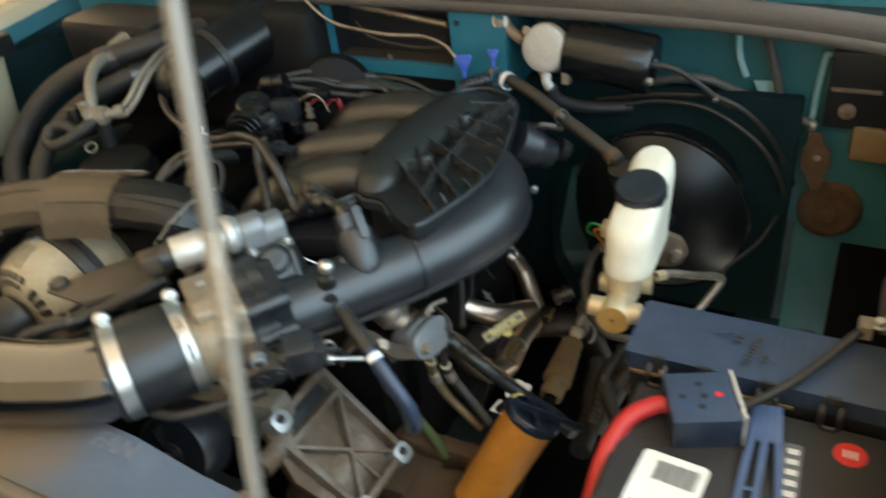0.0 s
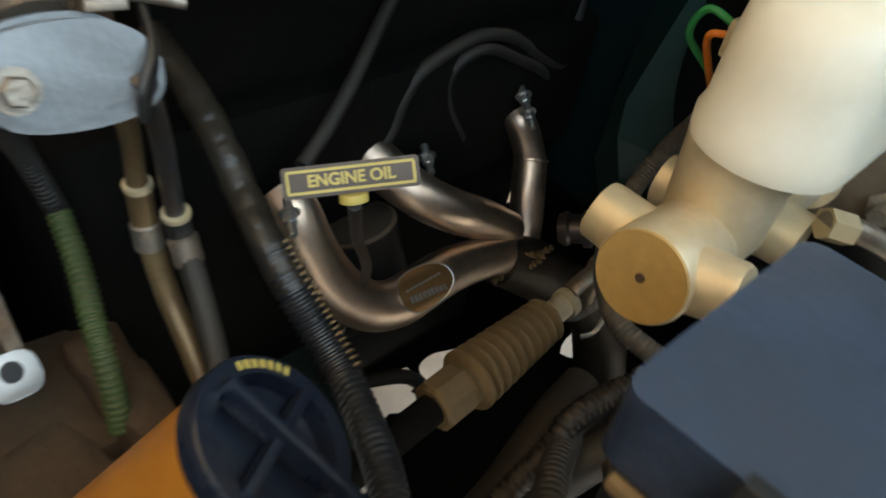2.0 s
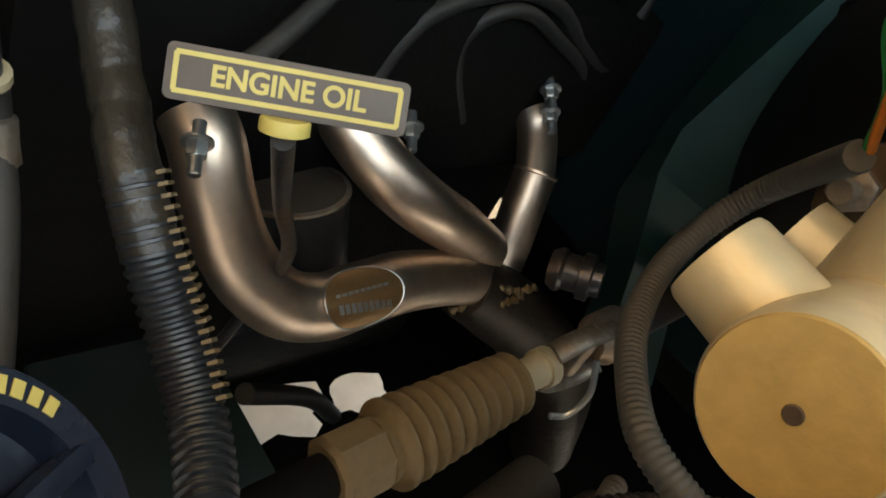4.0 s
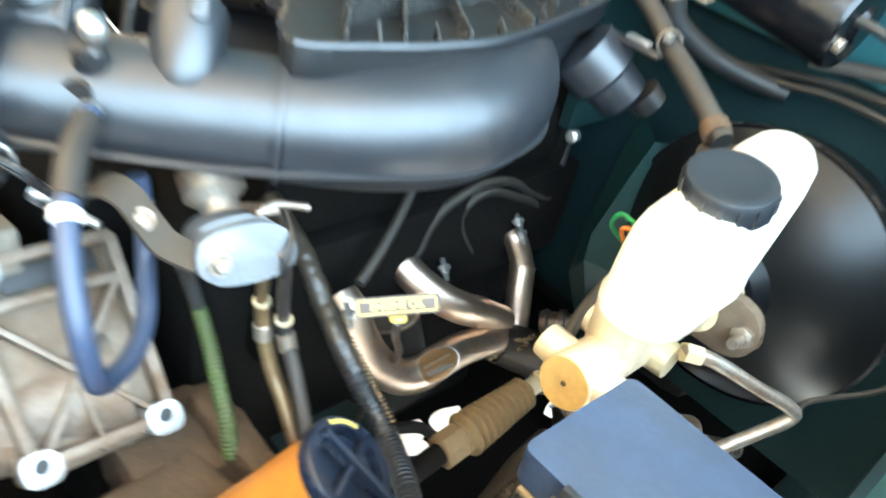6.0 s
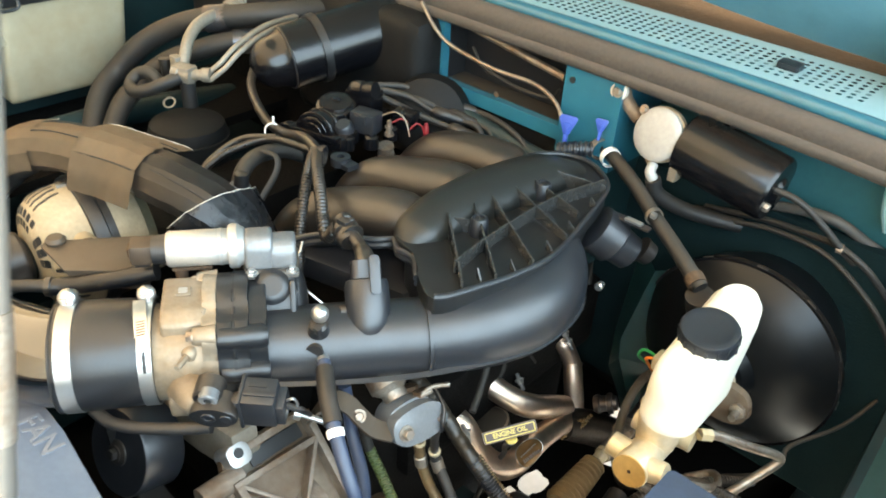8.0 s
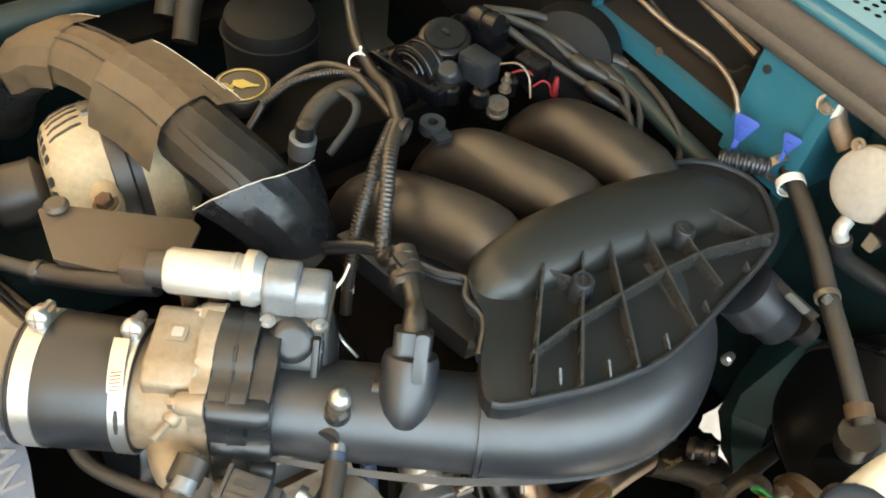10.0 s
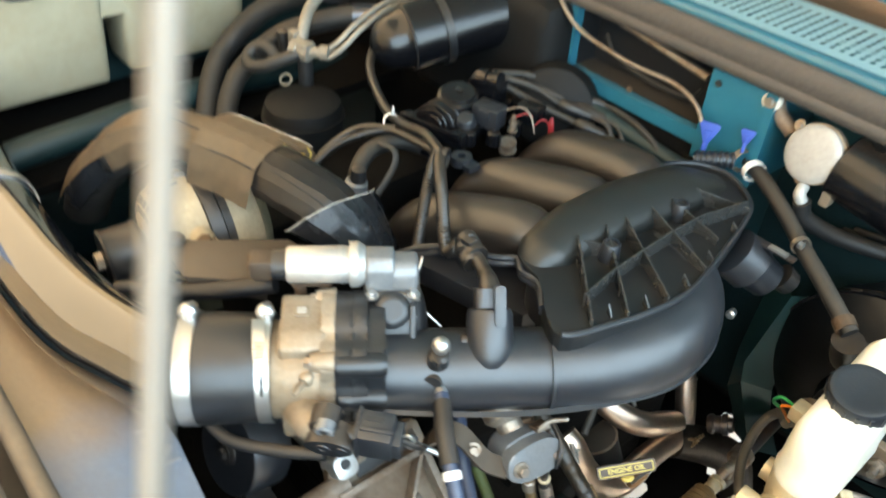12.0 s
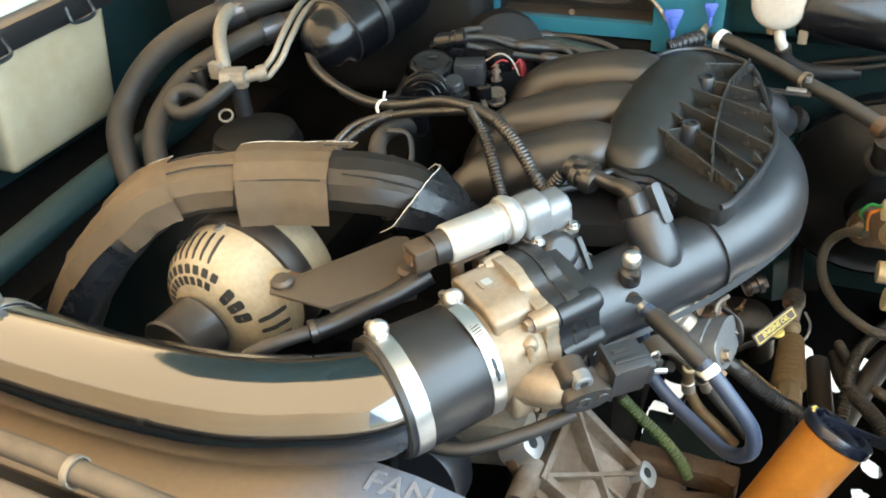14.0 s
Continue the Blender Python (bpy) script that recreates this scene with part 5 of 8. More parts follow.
part("tab", box((-0.001, 0.0, 0.0125), (0.013, 0.009, 0.005), pm, 0.001), PLASTIC_BLACK, pl)
part("pins", box((-0.0105, 0.0, -0.001), (0.002, 0.012, 0.008), pm), RUST, pl)


def tank():
    t = thing("coolant_tank", (-0.76, 0.06, 0.9), "yellowed white plastic tank with black lid on the inner fender", "tank")

    def hull(y0, y1, zb):
        m = frame_of((1, 0, 0), (0, 0, 1), (0, y0, 0))
        return prism([(-0.714, 1.022), (-0.752, zb), (-0.828, zb), (-0.828, 1.022)], 0, -(y1 - y0), m, 0.014, 4)
    part("body", hull(0.055, 0.238, 0.860), TANK, t)
    part("lobe", hull(-0.165, 0.028, 0.850), TANK, t)
    part("web", box((-0.785, 0.042, 0.985), (0.11, 0.06, 0.06), bevel=0.006), TANK, t)
    lid = part("lid", box((-0.772, 0.035, 1.031), (0.135, 0.43, 0.024), bevel=0.004), PLASTIC_BLACK, t, "black ribbed lid")
    part("lid_lip", box((-0.710, 0.035, 1.022), (0.006, 0.43, 0.016), bevel=0.002), PLASTIC_BLACK, lid)
    for k in range(3):
        y = -0.09 + 0.13 * k
        part("clip", tube([(-0.706, y, 1.034), (-0.700, y, 1.016), (-0.702, y + 0.035, 1.014), (-0.706, y + 0.035, 1.034)], 0.0025, 8, 5), PLASTIC, t)
    part("cover_strip", box((-0.765, 0.045, 1.0475), (0.06, 0.36, 0.011), bevel=0.003), TAPE, t, "beige strip on the lid")
    return t


tank()


def accumulator():
    t = thing("accumulator", (-0.42, 0.33, 0.95), "gloss black refrigerant accumulator on the firewall", "canister")
    a = Vector((-0.432, 0.250, 0.970))
    d = Vector((0.058, 0.184, 0.036)).normalized()
    ball = [(0.034 - 0.034 * math.cos(radians(k * 10)), 0.034 * math.sin(radians(k * 10))) for k in range(10)]
    part("can", lathe(a, d, ball + [(0.045, 0.0375), (0.050, 0.0425), (0.24, 0.046)], 36), SEMI, t)
    part("strap", lathe(a + d * 0.090, d, [(0, 0.0430), (0, 0.0462), (0.010, 0.0465), (0.010, 0.0430)], 36, cap=False), PLASTIC_BLACK, t)
    part("seam", lathe(a + d * 0.047, d, [(0, 0.040), (0.001, 0.0415), (0.003, 0.0415)], 36, cap=False), PLASTIC_BLACK, t)
    return t


accumulator()
h = thing("heater_case", (-0.34, 0.39, 0.9), "black moulded heater case on the firewall", "heater case")
part("case", box((-0.405, 0.440, 0.945), (0.265, 0.085, 0.20), bevel=0.03, seg=4), MATTE, h)
part("blower_boss", lathe((-0.25, 0.405, 0.925), (0.5, -0.8, 0.3), [(0, 0.055), (0.03, 0.05), (0.038, 0.03)], 30), MATTE, h)
part("case", box((-0.62, 0.39, 0.98), (0.2, 0.10, 0.10), bevel=0.02), PLASTIC_BLACK, h)

for pts, r, lab in (([(-0.615, 0.10, 0.83), (-0.640, 0.122, 0.862), (-0.662, 0.150, 0.890), (-0.670, 0.182, 0.912), (-0.652, 0.212, 0.946), (-0.62, 0.242, 0.974), (-0.57, 0.275, 0.996), (-0.50, 0.34, 1.01), (-0.46, 0.43, 1.01)], 0.016, "thick dusty black refrigerant hose curving to the firewall"),
                    ([(-0.56, 0.10, 0.83), (-0.588, 0.122, 0.862), (-0.608, 0.150, 0.886), (-0.612, 0.182, 0.908), (-0.595, 0.215, 0.936), (-0.56, 0.245, 0.958), (-0.52, 0.285, 0.975), (-0.47, 0.35, 0.98), (-0.44, 0.43, 0.98)], 0.0145, "second dusty black refrigerant hose beside it")):
    hz = thing("refrigerant_hose", pts[3], lab, "hose", "refrigerant hoses")
    part("hose", tube(pts, r, 18, 10), RUBBER_DUSTY, hz)
    part("crimp_collar", lathe(pts[-3], Vector(pts[-2]) - Vector(pts[-3]), [(0, r), (0, r * 1.15), (0.03, r * 1.15), (0.03, r)], 20), STEEL_DARK, hz)


def ac_fitting():
    t = thing("refrigerant_fitting", (-0.5, 0.2, 0.95), "dull aluminium refrigerant fitting with bent pipes", "pipe fitting")
    blk = bmesh.new()
    box((0, 0, 0), (0.030, 0.020, 0.022), frame_of((1, 0.3, 0), (-0.3, 1, 0), (-0.500, 0.192, 0.958)), 0.004, bm=blk)
    lathe((-0.514, 0.186, 0.957), (1, 0.3, 0.0), [(0, 0.009), (0.002, 0.0125), (0.012, 0.0125), (0.014, 0.010), (0.030, 0.010)], 18, blk)
    part("block", blk, DULLALU, t)
    part("lug", box((-0.528, 0.198, 0.962), (0.016, 0.012, 0.020), bevel=0.002), DULLALU, t)
    part("riser", tube([(-0.518, 0.200, 0.955), (-0.524, 0.208, 0.968), (-0.537, 0.226, 0.988), (-0.547, 0.250, 1.001), (-0.555, 0.285, 1.006), (-0.57, 0.33, 1.005)], 0.0080, 16, 8), DULLALU, t)
    part("ferrule", conduit([(-0.562, 0.305, 1.006), (-0.580, 0.355, 1.005)], 0.0125, 0.010, 0.2, 18), DULLALU, t)
    part("hook_hose", tube([(-0.500, 0.185, 0.954), (-0.510, 0.166, 0.946), (-0.526, 0.148, 0.936), (-0.546, 0.140, 0.931), (-0.563, 0.147, 0.936), (-0.562, 0.160, 0.946), (-0.546, 0.168, 0.948), (-0.530, 0.172, 0.938)], 0.0085, 16, 8), RUBBER_DUSTY, t, "hooked rubber hose")
    part("service_port", lathe((-0.552, 0.195, 0.925), (-0.1, 0.05, 1), [(0, 0.007), (0.026, 0.007), (0.026, 0.009), (0.036, 0.009), (0.037, 0.006)], 16), PLASTIC_DUSTY, t)
    part("outlet", lathe((-0.488, 0.197, 0.958), (0.75, 0.5, 0.1), [(0, 0.007), (0.014, 0.007), (0.014, 0.0095), (0.026, 0.0095)], 16), DULLALU, t)
    part("ring_terminal", ring((-0.505, 0.168, 0.920), (0.3, -0.5, 0.8), 0.0065, 0.0088, 0.002, 22), DULLALU, t, "dull metal ring")
    part("lower_body", lathe((-0.500, 0.195, 0.890), (0, 0, 1), [(0, 0.010), (0.060, 0.010)], 20), RUBBER, t)
    return t


ac_fitting()
for dx, dz in ((0.0, 0.0), (0.010, -0.004)):
    solo("dryer_pipe", tube([(-0.474 + dx, 0.208, 0.960 + dz), (-0.464 + dx, 0.225, 0.975 + dz), (-0.462 + dx, 0.250, 0.993 + dz), (-0.468 + dx, 0.30, 1.008 + dz), (-0.475 + dx, 0.37, 1.01 + dz)], 0.0036, 12, 8), DULLALU, "thin dull refrigerant pipe beside the accumulator", "pipe", "pipes at the accumulator")
bb = thing("dryer_canister", (-0.47, 0.17, 0.85), "dark greasy canister under the refrigerant lines", "canister")
part("can", lathe((-0.470, 0.170, 0.80), (0, 0, 1), [(0, 0.050), (0.09, 0.052), (0.104, 0.048), (0.110, 0.036), (0.112, 0.0)], 36), MATTE, bb)
part("seam", lathe((-0.470, 0.170, 0.884), (0, 0, 1), [(0, 0.0520), (0.001, 0.0540), (0.004, 0.0540), (0.005, 0.0520)], 36, cap=False), MATTE, bb)

oc = thing("oil_filler_cap", (-0.39, 0.10, 0.88), "black oil filler cap with yellow printed symbol", "cap")
part("cap", lathe((-0.392, 0.103, 0.866), (0, 0, 1), [(0, 0.024), (0.002, 0.030), (0.016, 0.031), (0.020, 0.0285), (0.0205, 0)], 36), PLASTIC_DUSTY, oc)
part("printed_ring", ring((-0.392, 0.103, 0.8868), (0, 0, 1), 0.0235, 0.0250, 0.0005, 36), YELLOW, oc)
part("printed_symbol", prism([(-0.011, -0.001), (-0.004, 0.006), (0.008, 0.006), (0.014, 0.009), (0.015, 0.007), (0.006, -0.002), (0.004, -0.007), (-0.008, -0.007)], 0.8869, 0.8874, Matrix.Translation((-0.392, 0.104, 0)) @ Matrix.Rotation(radians(28), 4, "Z")), YELLOW, oc)
part("lettering", words("OIL", 0.010, Matrix.Translation((-0.394, 0.089, 0.8872)) @ Matrix.Rotation(radians(40), 4, "Z"), 0.0003), YELLOW, oc)


def coil_pack():
    t = thing("coil_pack", (-0.26, 0.26, 0.95), "glossy black ignition coil pack with domes and plugged leads", "ignition coil")
    e1, e2 = Vector((0.963, 0.267, 0)), Vector((-0.267, 0.963, 0))
    m = frame_of(e1, e2, (-0.3057, 0.2062, 0.0))
    base = box((0.040, 0.060, 0.938), (0.078, 0.116, 0.018), m, 0.003)
    box((0.020, 0.010, 0.920), (0.040, 0.020, 0.03), m, 0.003, bm=base)
    part("base", base, SEMI, t)
    part("front_lip", box((0.036, -0.0005, 0.9475), (0.082, 0.004, 0.007), m, 0.0008), SEMI, t)
    for x in (0.002, 0.070):
        part("lip_screw", lathe(m @ Vector((x, 0.006, 0.947)), Z, [(0, 0.0062), (0.003, 0.0062), (0.004, 0.0045), (0.004, 0.0020), (0.002, 0.0018)], 14), SEMI, t)

    def arch(x, y0, y1, r, z, name, parent):
        """A half-round hump, its ends upright, with its axis along the depth of the pack."""
        n = 20
        out = [(x + r * math.cos(math.pi * k / n), z + r * 0.95 * math.sin(math.pi * k / n)) for k in range(n + 1)]
        mm = m @ Matrix(((1, 0, 0, 0), (0, 0, 1, 0), (0, 1, 0, 0), (0, 0, 0, 1)))
        return part(name, prism(out, y0, y1, mm, 0.0015), SEMI, parent)
    hump = arch(0.036, 0.008, 0.032, 0.0255, 0.944, "hump", t)
    for k, (r, y) in enumerate(((0.0190, 0.0075), (0.0115, 0.0070))):
        pts = [m @ Vector((0.036 + r * math.cos(math.pi * i / 16), y, 0.945 + r * math.sin(math.pi * i / 16))) for i in range(17)]
        part("arc_rib", sweep(bmesh.new(), pts, 0.0013, 8), SEMI, hump)
    for y in (0.012, 0.026):
        pts = [m @ Vector((0.036 + 0.0258 * math.cos(math.pi * i / 20), y, 0.944 + 0.0247 * math.sin(math.pi * i / 20))) for i in range(21)]
        part("arc_rib", sweep(bmesh.new(), pts, 0.0012, 8), SEMI, hump)
    dome = part("dome", lathe(m @ Vector((0.037, 0.056, 0.942)), Z + e1 * 0.10 - e2 * 0.18, [(0, 0.026), (0.022, 0.0252), (0.026, 0.0245), (0.028, 0.022), (0.0285, 0.0205), (0.031, 0.0195), (0.0325, 0.014), (0.0330, 0)], 36), SEMI, t)
    part("dome_mark", box((0, 0, 0), (0.010, 0.005, 0.0006), frame_of(e1, e2, m @ Vector((0.041, 0.050, 0.9755)))), PLASTIC, dome)
    plug = part("lead_block", box((0.052, 0.096, 0.961), (0.040, 0.030, 0.030), m, 0.004), SEMI, t)
    part("plug_barrel", lathe(m @ Vector((0.040, 0.088, 0.976)), e1 + Z * 0.15, [(0, 0.009), (0.006, 0.0115), (0.018, 0.0115), (0.019, 0.0095), (0.024, 0.0095), (0.025, 0.0115), (0.034, 0.0110)], 20), SEMI, plug)
    part("front_barrel", lathe(m @ Vector((0.066, 0.032, 0.944)), Z * 0.9 - e2 * 0.35, [(0, 0.0115), (0.012, 0.0112), (0.015, 0.0090), (0.0155, 0)], 24), PLASTIC, t)
    part("connector", box((0.082, 0.053, 0.956), (0.034, 0.024, 0.026), m, 0.003), PLASTIC, t)
    part("connector_latch", box((0.082, 0.040, 0.962), (0.016, 0.004, 0.010), m, 0.001), PLASTIC, t)
    for x, y in ((0.076, 0.022), (0.098, 0.040), (0.105, 0.075)):
        part("boss", lathe(m @ Vector((x, y, 0.930)), Z, [(0, 0.0095), (0.014, 0.0085), (0.016, 0.006), (0.016, 0.0035), (0.012, 0.003)], 18), SEMI, t)
    part("relay", box((0.112, 0.098, 0.950), (0.030, 0.024, 0.022), m, 0.004), SEMI, t)
    part("stud", lathe((-0.2150, 0.2935, 0.942), (0, 0, 1), [(0, 0.0060), (0.003, 0.0060), (0.003, 0.0036), (0.010, 0.0036), (0.010, 0.0050), (0.012, 0.0050), (0.012, 0.0028), (0.019, 0.0028), (0.020, 0.0016)], 16), STEEL_OLD, t, "steel stud")
    part("spring_clamp", lathe((-0.2145, 0.2890, 0.918), (0.1, -0.2, 1), [(0, 0.0105), (0.003, 0.0105), (0.0035, 0.0088), (0.010, 0.0088), (0.0105, 0.0105), (0.0135, 0.0102)], 20), STEEL_OLD, t)
    return t


coil_pack()
for bend, a, b, tail in (((-0.268, 0.372, 0.968), (-0.2378, 0.3964, 0.952), (-0.1899, 0.4253, 0.945), ((-0.160, 0.424, 0.946), (-0.125, 0.418, 0.944), (-0.095, 0.415, 0.930), (-0.075, 0.405, 0.90))),
                         ((-0.255, 0.362, 0.962), (-0.2224, 0.3781, 0.948), (-0.1860, 0.3970, 0.941), ((-0.165, 0.402, 0.938), (-0.150, 0.400, 0.92))),
                         ((-0.245, 0.372, 0.958), (-0.2110, 0.3945, 0.945), (-0.1730, 0.4080, 0.939), ((-0.150, 0.410, 0.934), (-0.135, 0.405, 0.91))),
                         ((-0.235, 0.352, 0.950), (-0.1930, 0.3775, 0.936), (-0.1579, 0.3915, 0.930), ((-0.140, 0.393, 0.925), (-0.130, 0.388, 0.90)))):
    w = thing("spark_plug_lead", bend, "black spark plug lead with a moulded boot", "cable", "spark plug leads")
    part("lead", tube([(-0.300, 0.322, 0.972), bend, a, b, *tail], 0.0040, 12, 8), RUBBER_DUSTY, w)
    a, b = Vector(a), Vector(b)
    L = (b - a).length
    part("boot", lathe(a, b - a, [(0, 0.0046), (0.003, 0.0070), (0.008, 0.0080), (L * 0.55, 0.0080), (L * 0.6, 0.0068), (L * 0.9, 0.0068), (L, 0.0050)], 16), PLASTIC_BLACK, w)
for pts, mt, lab in (([(-0.226, 0.308, 0.950), (-0.218, 0.316, 0.956), (-0.211, 0.323, 0.952), (-0.209, 0.330, 0.945)], DARKRED, "short red wire beside the coil pack"), ([(-0.204, 0.318, 0.946), (-0.199, 0.324, 0.954), (-0.195, 0.330, 0.950), (-0.194, 0.334, 0.938)], DARKRED, "thin red wire looping at the coil pack"),
                     ([(-0.228, 0.292, 0.964), (-0.214, 0.303, 0.970), (-0.202, 0.308, 0.962), (-0.192, 0.306, 0.945)], STEEL_OLD, "thin bare wire at the coil pack")):
    solo("wire", tube(pts, 0.0010, 8, 8), mt, lab, "wire", "wires at the coil pack")

solo("plug_boot", lathe((-0.2030, 0.3480, 0.925), (-0.2, 0.1, 1), [(0, 0.003), (0.002, 0.0036), (0.014, 0.0034), (0.017, 0.0024), (0.020, 0.002)], 16), DARKRED, "short red rubber boot behind the manifold runners", "boot")

# hoses and harness over the runners
J = (-0.185, 0.158, 0.976)
hq = thing("breather_hose", (-0.12, 0.12, 0.97), "ribbed black breather hose with a quick connector", "hose")
part("conduit", conduit([(-0.078, 0.094, 0.958), (-0.092, 0.093, 0.938), (-0.104, 0.098, 0.946), (-0.125, 0.112, 0.966), (-0.152, 0.130, 0.980), J], 0.0066, 0.0036, 0.11), PLASTIC_DUSTY, hq)
cn = bmesh.new()
lathe((-0.046, 0.082, 0.959), (-0.024, 0.011, 0.003), [(0, 0.0085), (0.004, 0.0112), (0.010, 0.0112), (0.011, 0.0092), (0.015, 0.0092), (0.016, 0.0112), (0.022, 0.0112), (0.024, 0.009), (0.032, 0.008)], 20, cn)
part("quick_connector", cn, PLASTIC_DUSTY, hq)
part("locking_tab", box((-0.060, 0.087, 0.973), (0.012, 0.008, 0.006), bevel=0.001), PLASTIC_BLACK, hq)
hq2 = thing("vacuum_harness", (-0.14, 0.12, 0.95), "ribbed black vacuum harness beside the breather hose", "hose")
part("conduit", conduit([(-0.124, 0.082, 0.897), (-0.136, 0.093, 0.922), (-0.160, 0.122, 0.962), (-0.188, 0.156, 0.976)], 0.0062, 0.0034, 0.16), PLASTIC_DUSTY, hq2)
part("tail", tube([(-0.124, 0.082, 0.897), (-0.118, 0.076, 0.880), (-0.110, 0.070, 0.86)], 0.005, 12, 6), RUBBER, hq2)
part("tape_end", lathe((-0.119, 0.077, 0.882), (0.1, -0.1, -1), [(0, 0.0055), (0.006, 0.0055)], 12), TAPE, hq2)
for pts, r, rib in (([J, (-0.23, 0.175, 0.970), (-0.285, 0.188, 0.952), (-0.345, 0.205, 0.945), (-0.42, 0.24, 0.96), (-0.46, 0.30, 0.985)], 0.0058, False),
                    ([(-0.19, 0.160, 0.972), (-0.24, 0.168, 0.960), (-0.29, 0.176, 0.945), (-0.315, 0.165, 0.935), (-0.335, 0.135, 0.92), (-0.335, 0.10, 0.905)], 0.0046, True),
                    ([(-0.29, 0.182, 0.946), (-0.33, 0.158, 0.935), (-0.345, 0.12, 0.91), (-0.335, 0.085, 0.88)], 0.004, False)):
    hv = (conduit(pts, r, 0.0036, 0.15) if rib else tube(pts, r, 12, 10))
    solo("vacuum_line", hv, PLASTIC_DUSTY, "black vacuum line crossing behind the manifold", "hose", "vacuum lines")
ty = thing("cable_tie", (-0.304, 0.19, 0.95), "white cable tie round the vacuum lines", "cable tie", "cable ties")
part("band", lathe((-0.306, 0.187, 0.947), (0.8, -0.3, 0.2), [(0, 0.0085), (0, 0.0095), (0.004, 0.0095), (0.004, 0.0085), (0, 0.0085)], 18, cap=False), PAPER, ty)
part("tail", tube([(-0.304, 0.188, 0.956), (-0.300, 0.186, 0.967)], 0.0014, 6, 3), PAPER, ty)
tb = thing("cable_tie", J, "black cable tie joining the two ribbed hoses", "cable tie", "cable ties")
part("band", lathe((-0.178, 0.156, 0.974), (1, 0.6, 0), [(0, 0.010), (0, 0.0115), (0.005, 0.0115), (0.005, 0.010), (0, 0.010)], 18, cap=False), PLASTIC_BLACK, tb)
th = thing("temperature_sensor", (-0.275, 0.10, 0.92), "black sensor with grey-green collar", "sensor")
part("collar", lathe((-0.262, 0.105, 0.90), (0.1, 0.1, 1), [(0, 0.012), (0.02, 0.0125), (0.022, 0.010)], 20), GREY_CAST, th)
part("plug", lathe((-0.259, 0.108, 0.921), (0.0, 0.1, 1), [(0, 0.009), (0.014, 0.008), (0.016, 0.005)], 16), PLASTIC_BLACK, th)
hh = thing("heater_hose", (-0.29, 0.15, 0.92), "fat taped black hose behind the manifold", "hose")
part("hose", tube([(-0.262, 0.100, 0.870), (-0.268, 0.109, 0.908), (-0.286, 0.131, 0.922), (-0.297, 0.160, 0.926), (-0.294, 0.196, 0.922), (-0.285, 0.235, 0.90)], 0.0095, 16, 8), RUBBER_DUSTY, hh)
part("loose_strap", tube([(-0.2862, 0.157, 0.938), (-0.268, 0.1640, 0.934), (-0.259, 0.156, 0.920), (-0.2497, 0.1275, 0.900)], 0.0042, 10, 8, squash=0.5), RUBBER_DUSTY, hh)
wv = tube([(-0.094, 0.064, 0.945), (-0.088, 0.055, 0.938), (-0.083, 0.042, 0.932), (-0.068, 0.034, 0.93), (-0.050, 0.034, 0.925), (-0.036, 0.040, 0.915)], 0.0012, 8, 8)
solo("wire", wv, STEEL, "thin pale wire looped behind the throttle", "wire")


# ---- brake side: booster, master cylinder, wiper motor, fuse box, battery ----
def booster():
    t = thing("brake_booster", (0.215, 0.45, 0.785), "large black brake booster on the firewall", "brake booster")
    c = Vector((0.215, 0.398, 0.785))
    part("front_shell", lathe(c, (0, 1, 0), [(-0.022, 0.030), (-0.020, 0.036), (-0.004, 0.042), (0.0, 0.06), (0.010, 0.085), (0.020, 0.100), (0.030, 0.112), (0.034, 0.1165), (0.040, 0.1165), (0.044, 0.112), (0.085, 0.105), (0.125, 0.09)], 72), SHELL, t)
    part("crimp_ring", lathe(c + Vector((0, 0.033, 0)), (0, 1, 0), [(0, 0.112), (0, 0.1185), (0.008, 0.1185), (0.008, 0.112)], 56, cap=False), SEMI, t)
    for k in range(12):
        a = 2 * math.pi * k / 12
        part("crimp", box((0, 0, 0), (0.012, 0.004, 0.004), frame_of((-math.sin(a), 0, math.cos(a)), (0, 1, 0), c + Vector((0.117 * math.cos(a), 0.036, 0.117 * math.sin(a)))), 0.001), PLASTIC_BLACK, t)
    part("check_valve", tube([(0.196, 0.372, 0.862), (0.196, 0.345, 0.878), (0.194, 0.334, 0.905)], [0.012, 0.014, 0.0145], 18, 6), PLASTIC_BLACK, t)
    part("grommet", lathe((0.197, 0.385, 0.853), (0, -0.8, 0.6), [(0, 0.018), (0.006, 0.018), (0.009, 0.013)], 20), RUBBER, t)
    return t


booster()
vh = thing("booster_hose", (0.1, 0.39, 0.93), "dusty black vacuum hose from the manifold to the booster", "hose")
part("hose", tube([(-0.004, 0.448, 0.955), (0.035, 0.428, 0.950), (0.075, 0.405, 0.942), (0.105, 0.386, 0.934), (0.140, 0.364, 0.928), (0.172, 0.345, 0.920), (0.192, 0.336, 0.912)], 0.0082, 18, 10), RUBBER_DUSTY, vh)
part("end_collar", lathe((0.178, 0.343, 0.917), (0.8, -0.5, -0.3), [(0, 0.0085), (0.001, 0.0102), (0.012, 0.0102)], 18), RUST, vh, "rusty brown hose end")
part("clip", lathe((0.103, 0.383, 0.938), (0.8, -0.6, 0), [(0, 0.0086), (0, 0.0098), (0.005, 0.0098), (0.005, 0.0086)], 18, cap=False), STEEL_OLD, vh)
part("clip_end", box((0.108, 0.374, 0.943), (0.006, 0.006, 0.006), bevel=0.001), STEEL, vh)


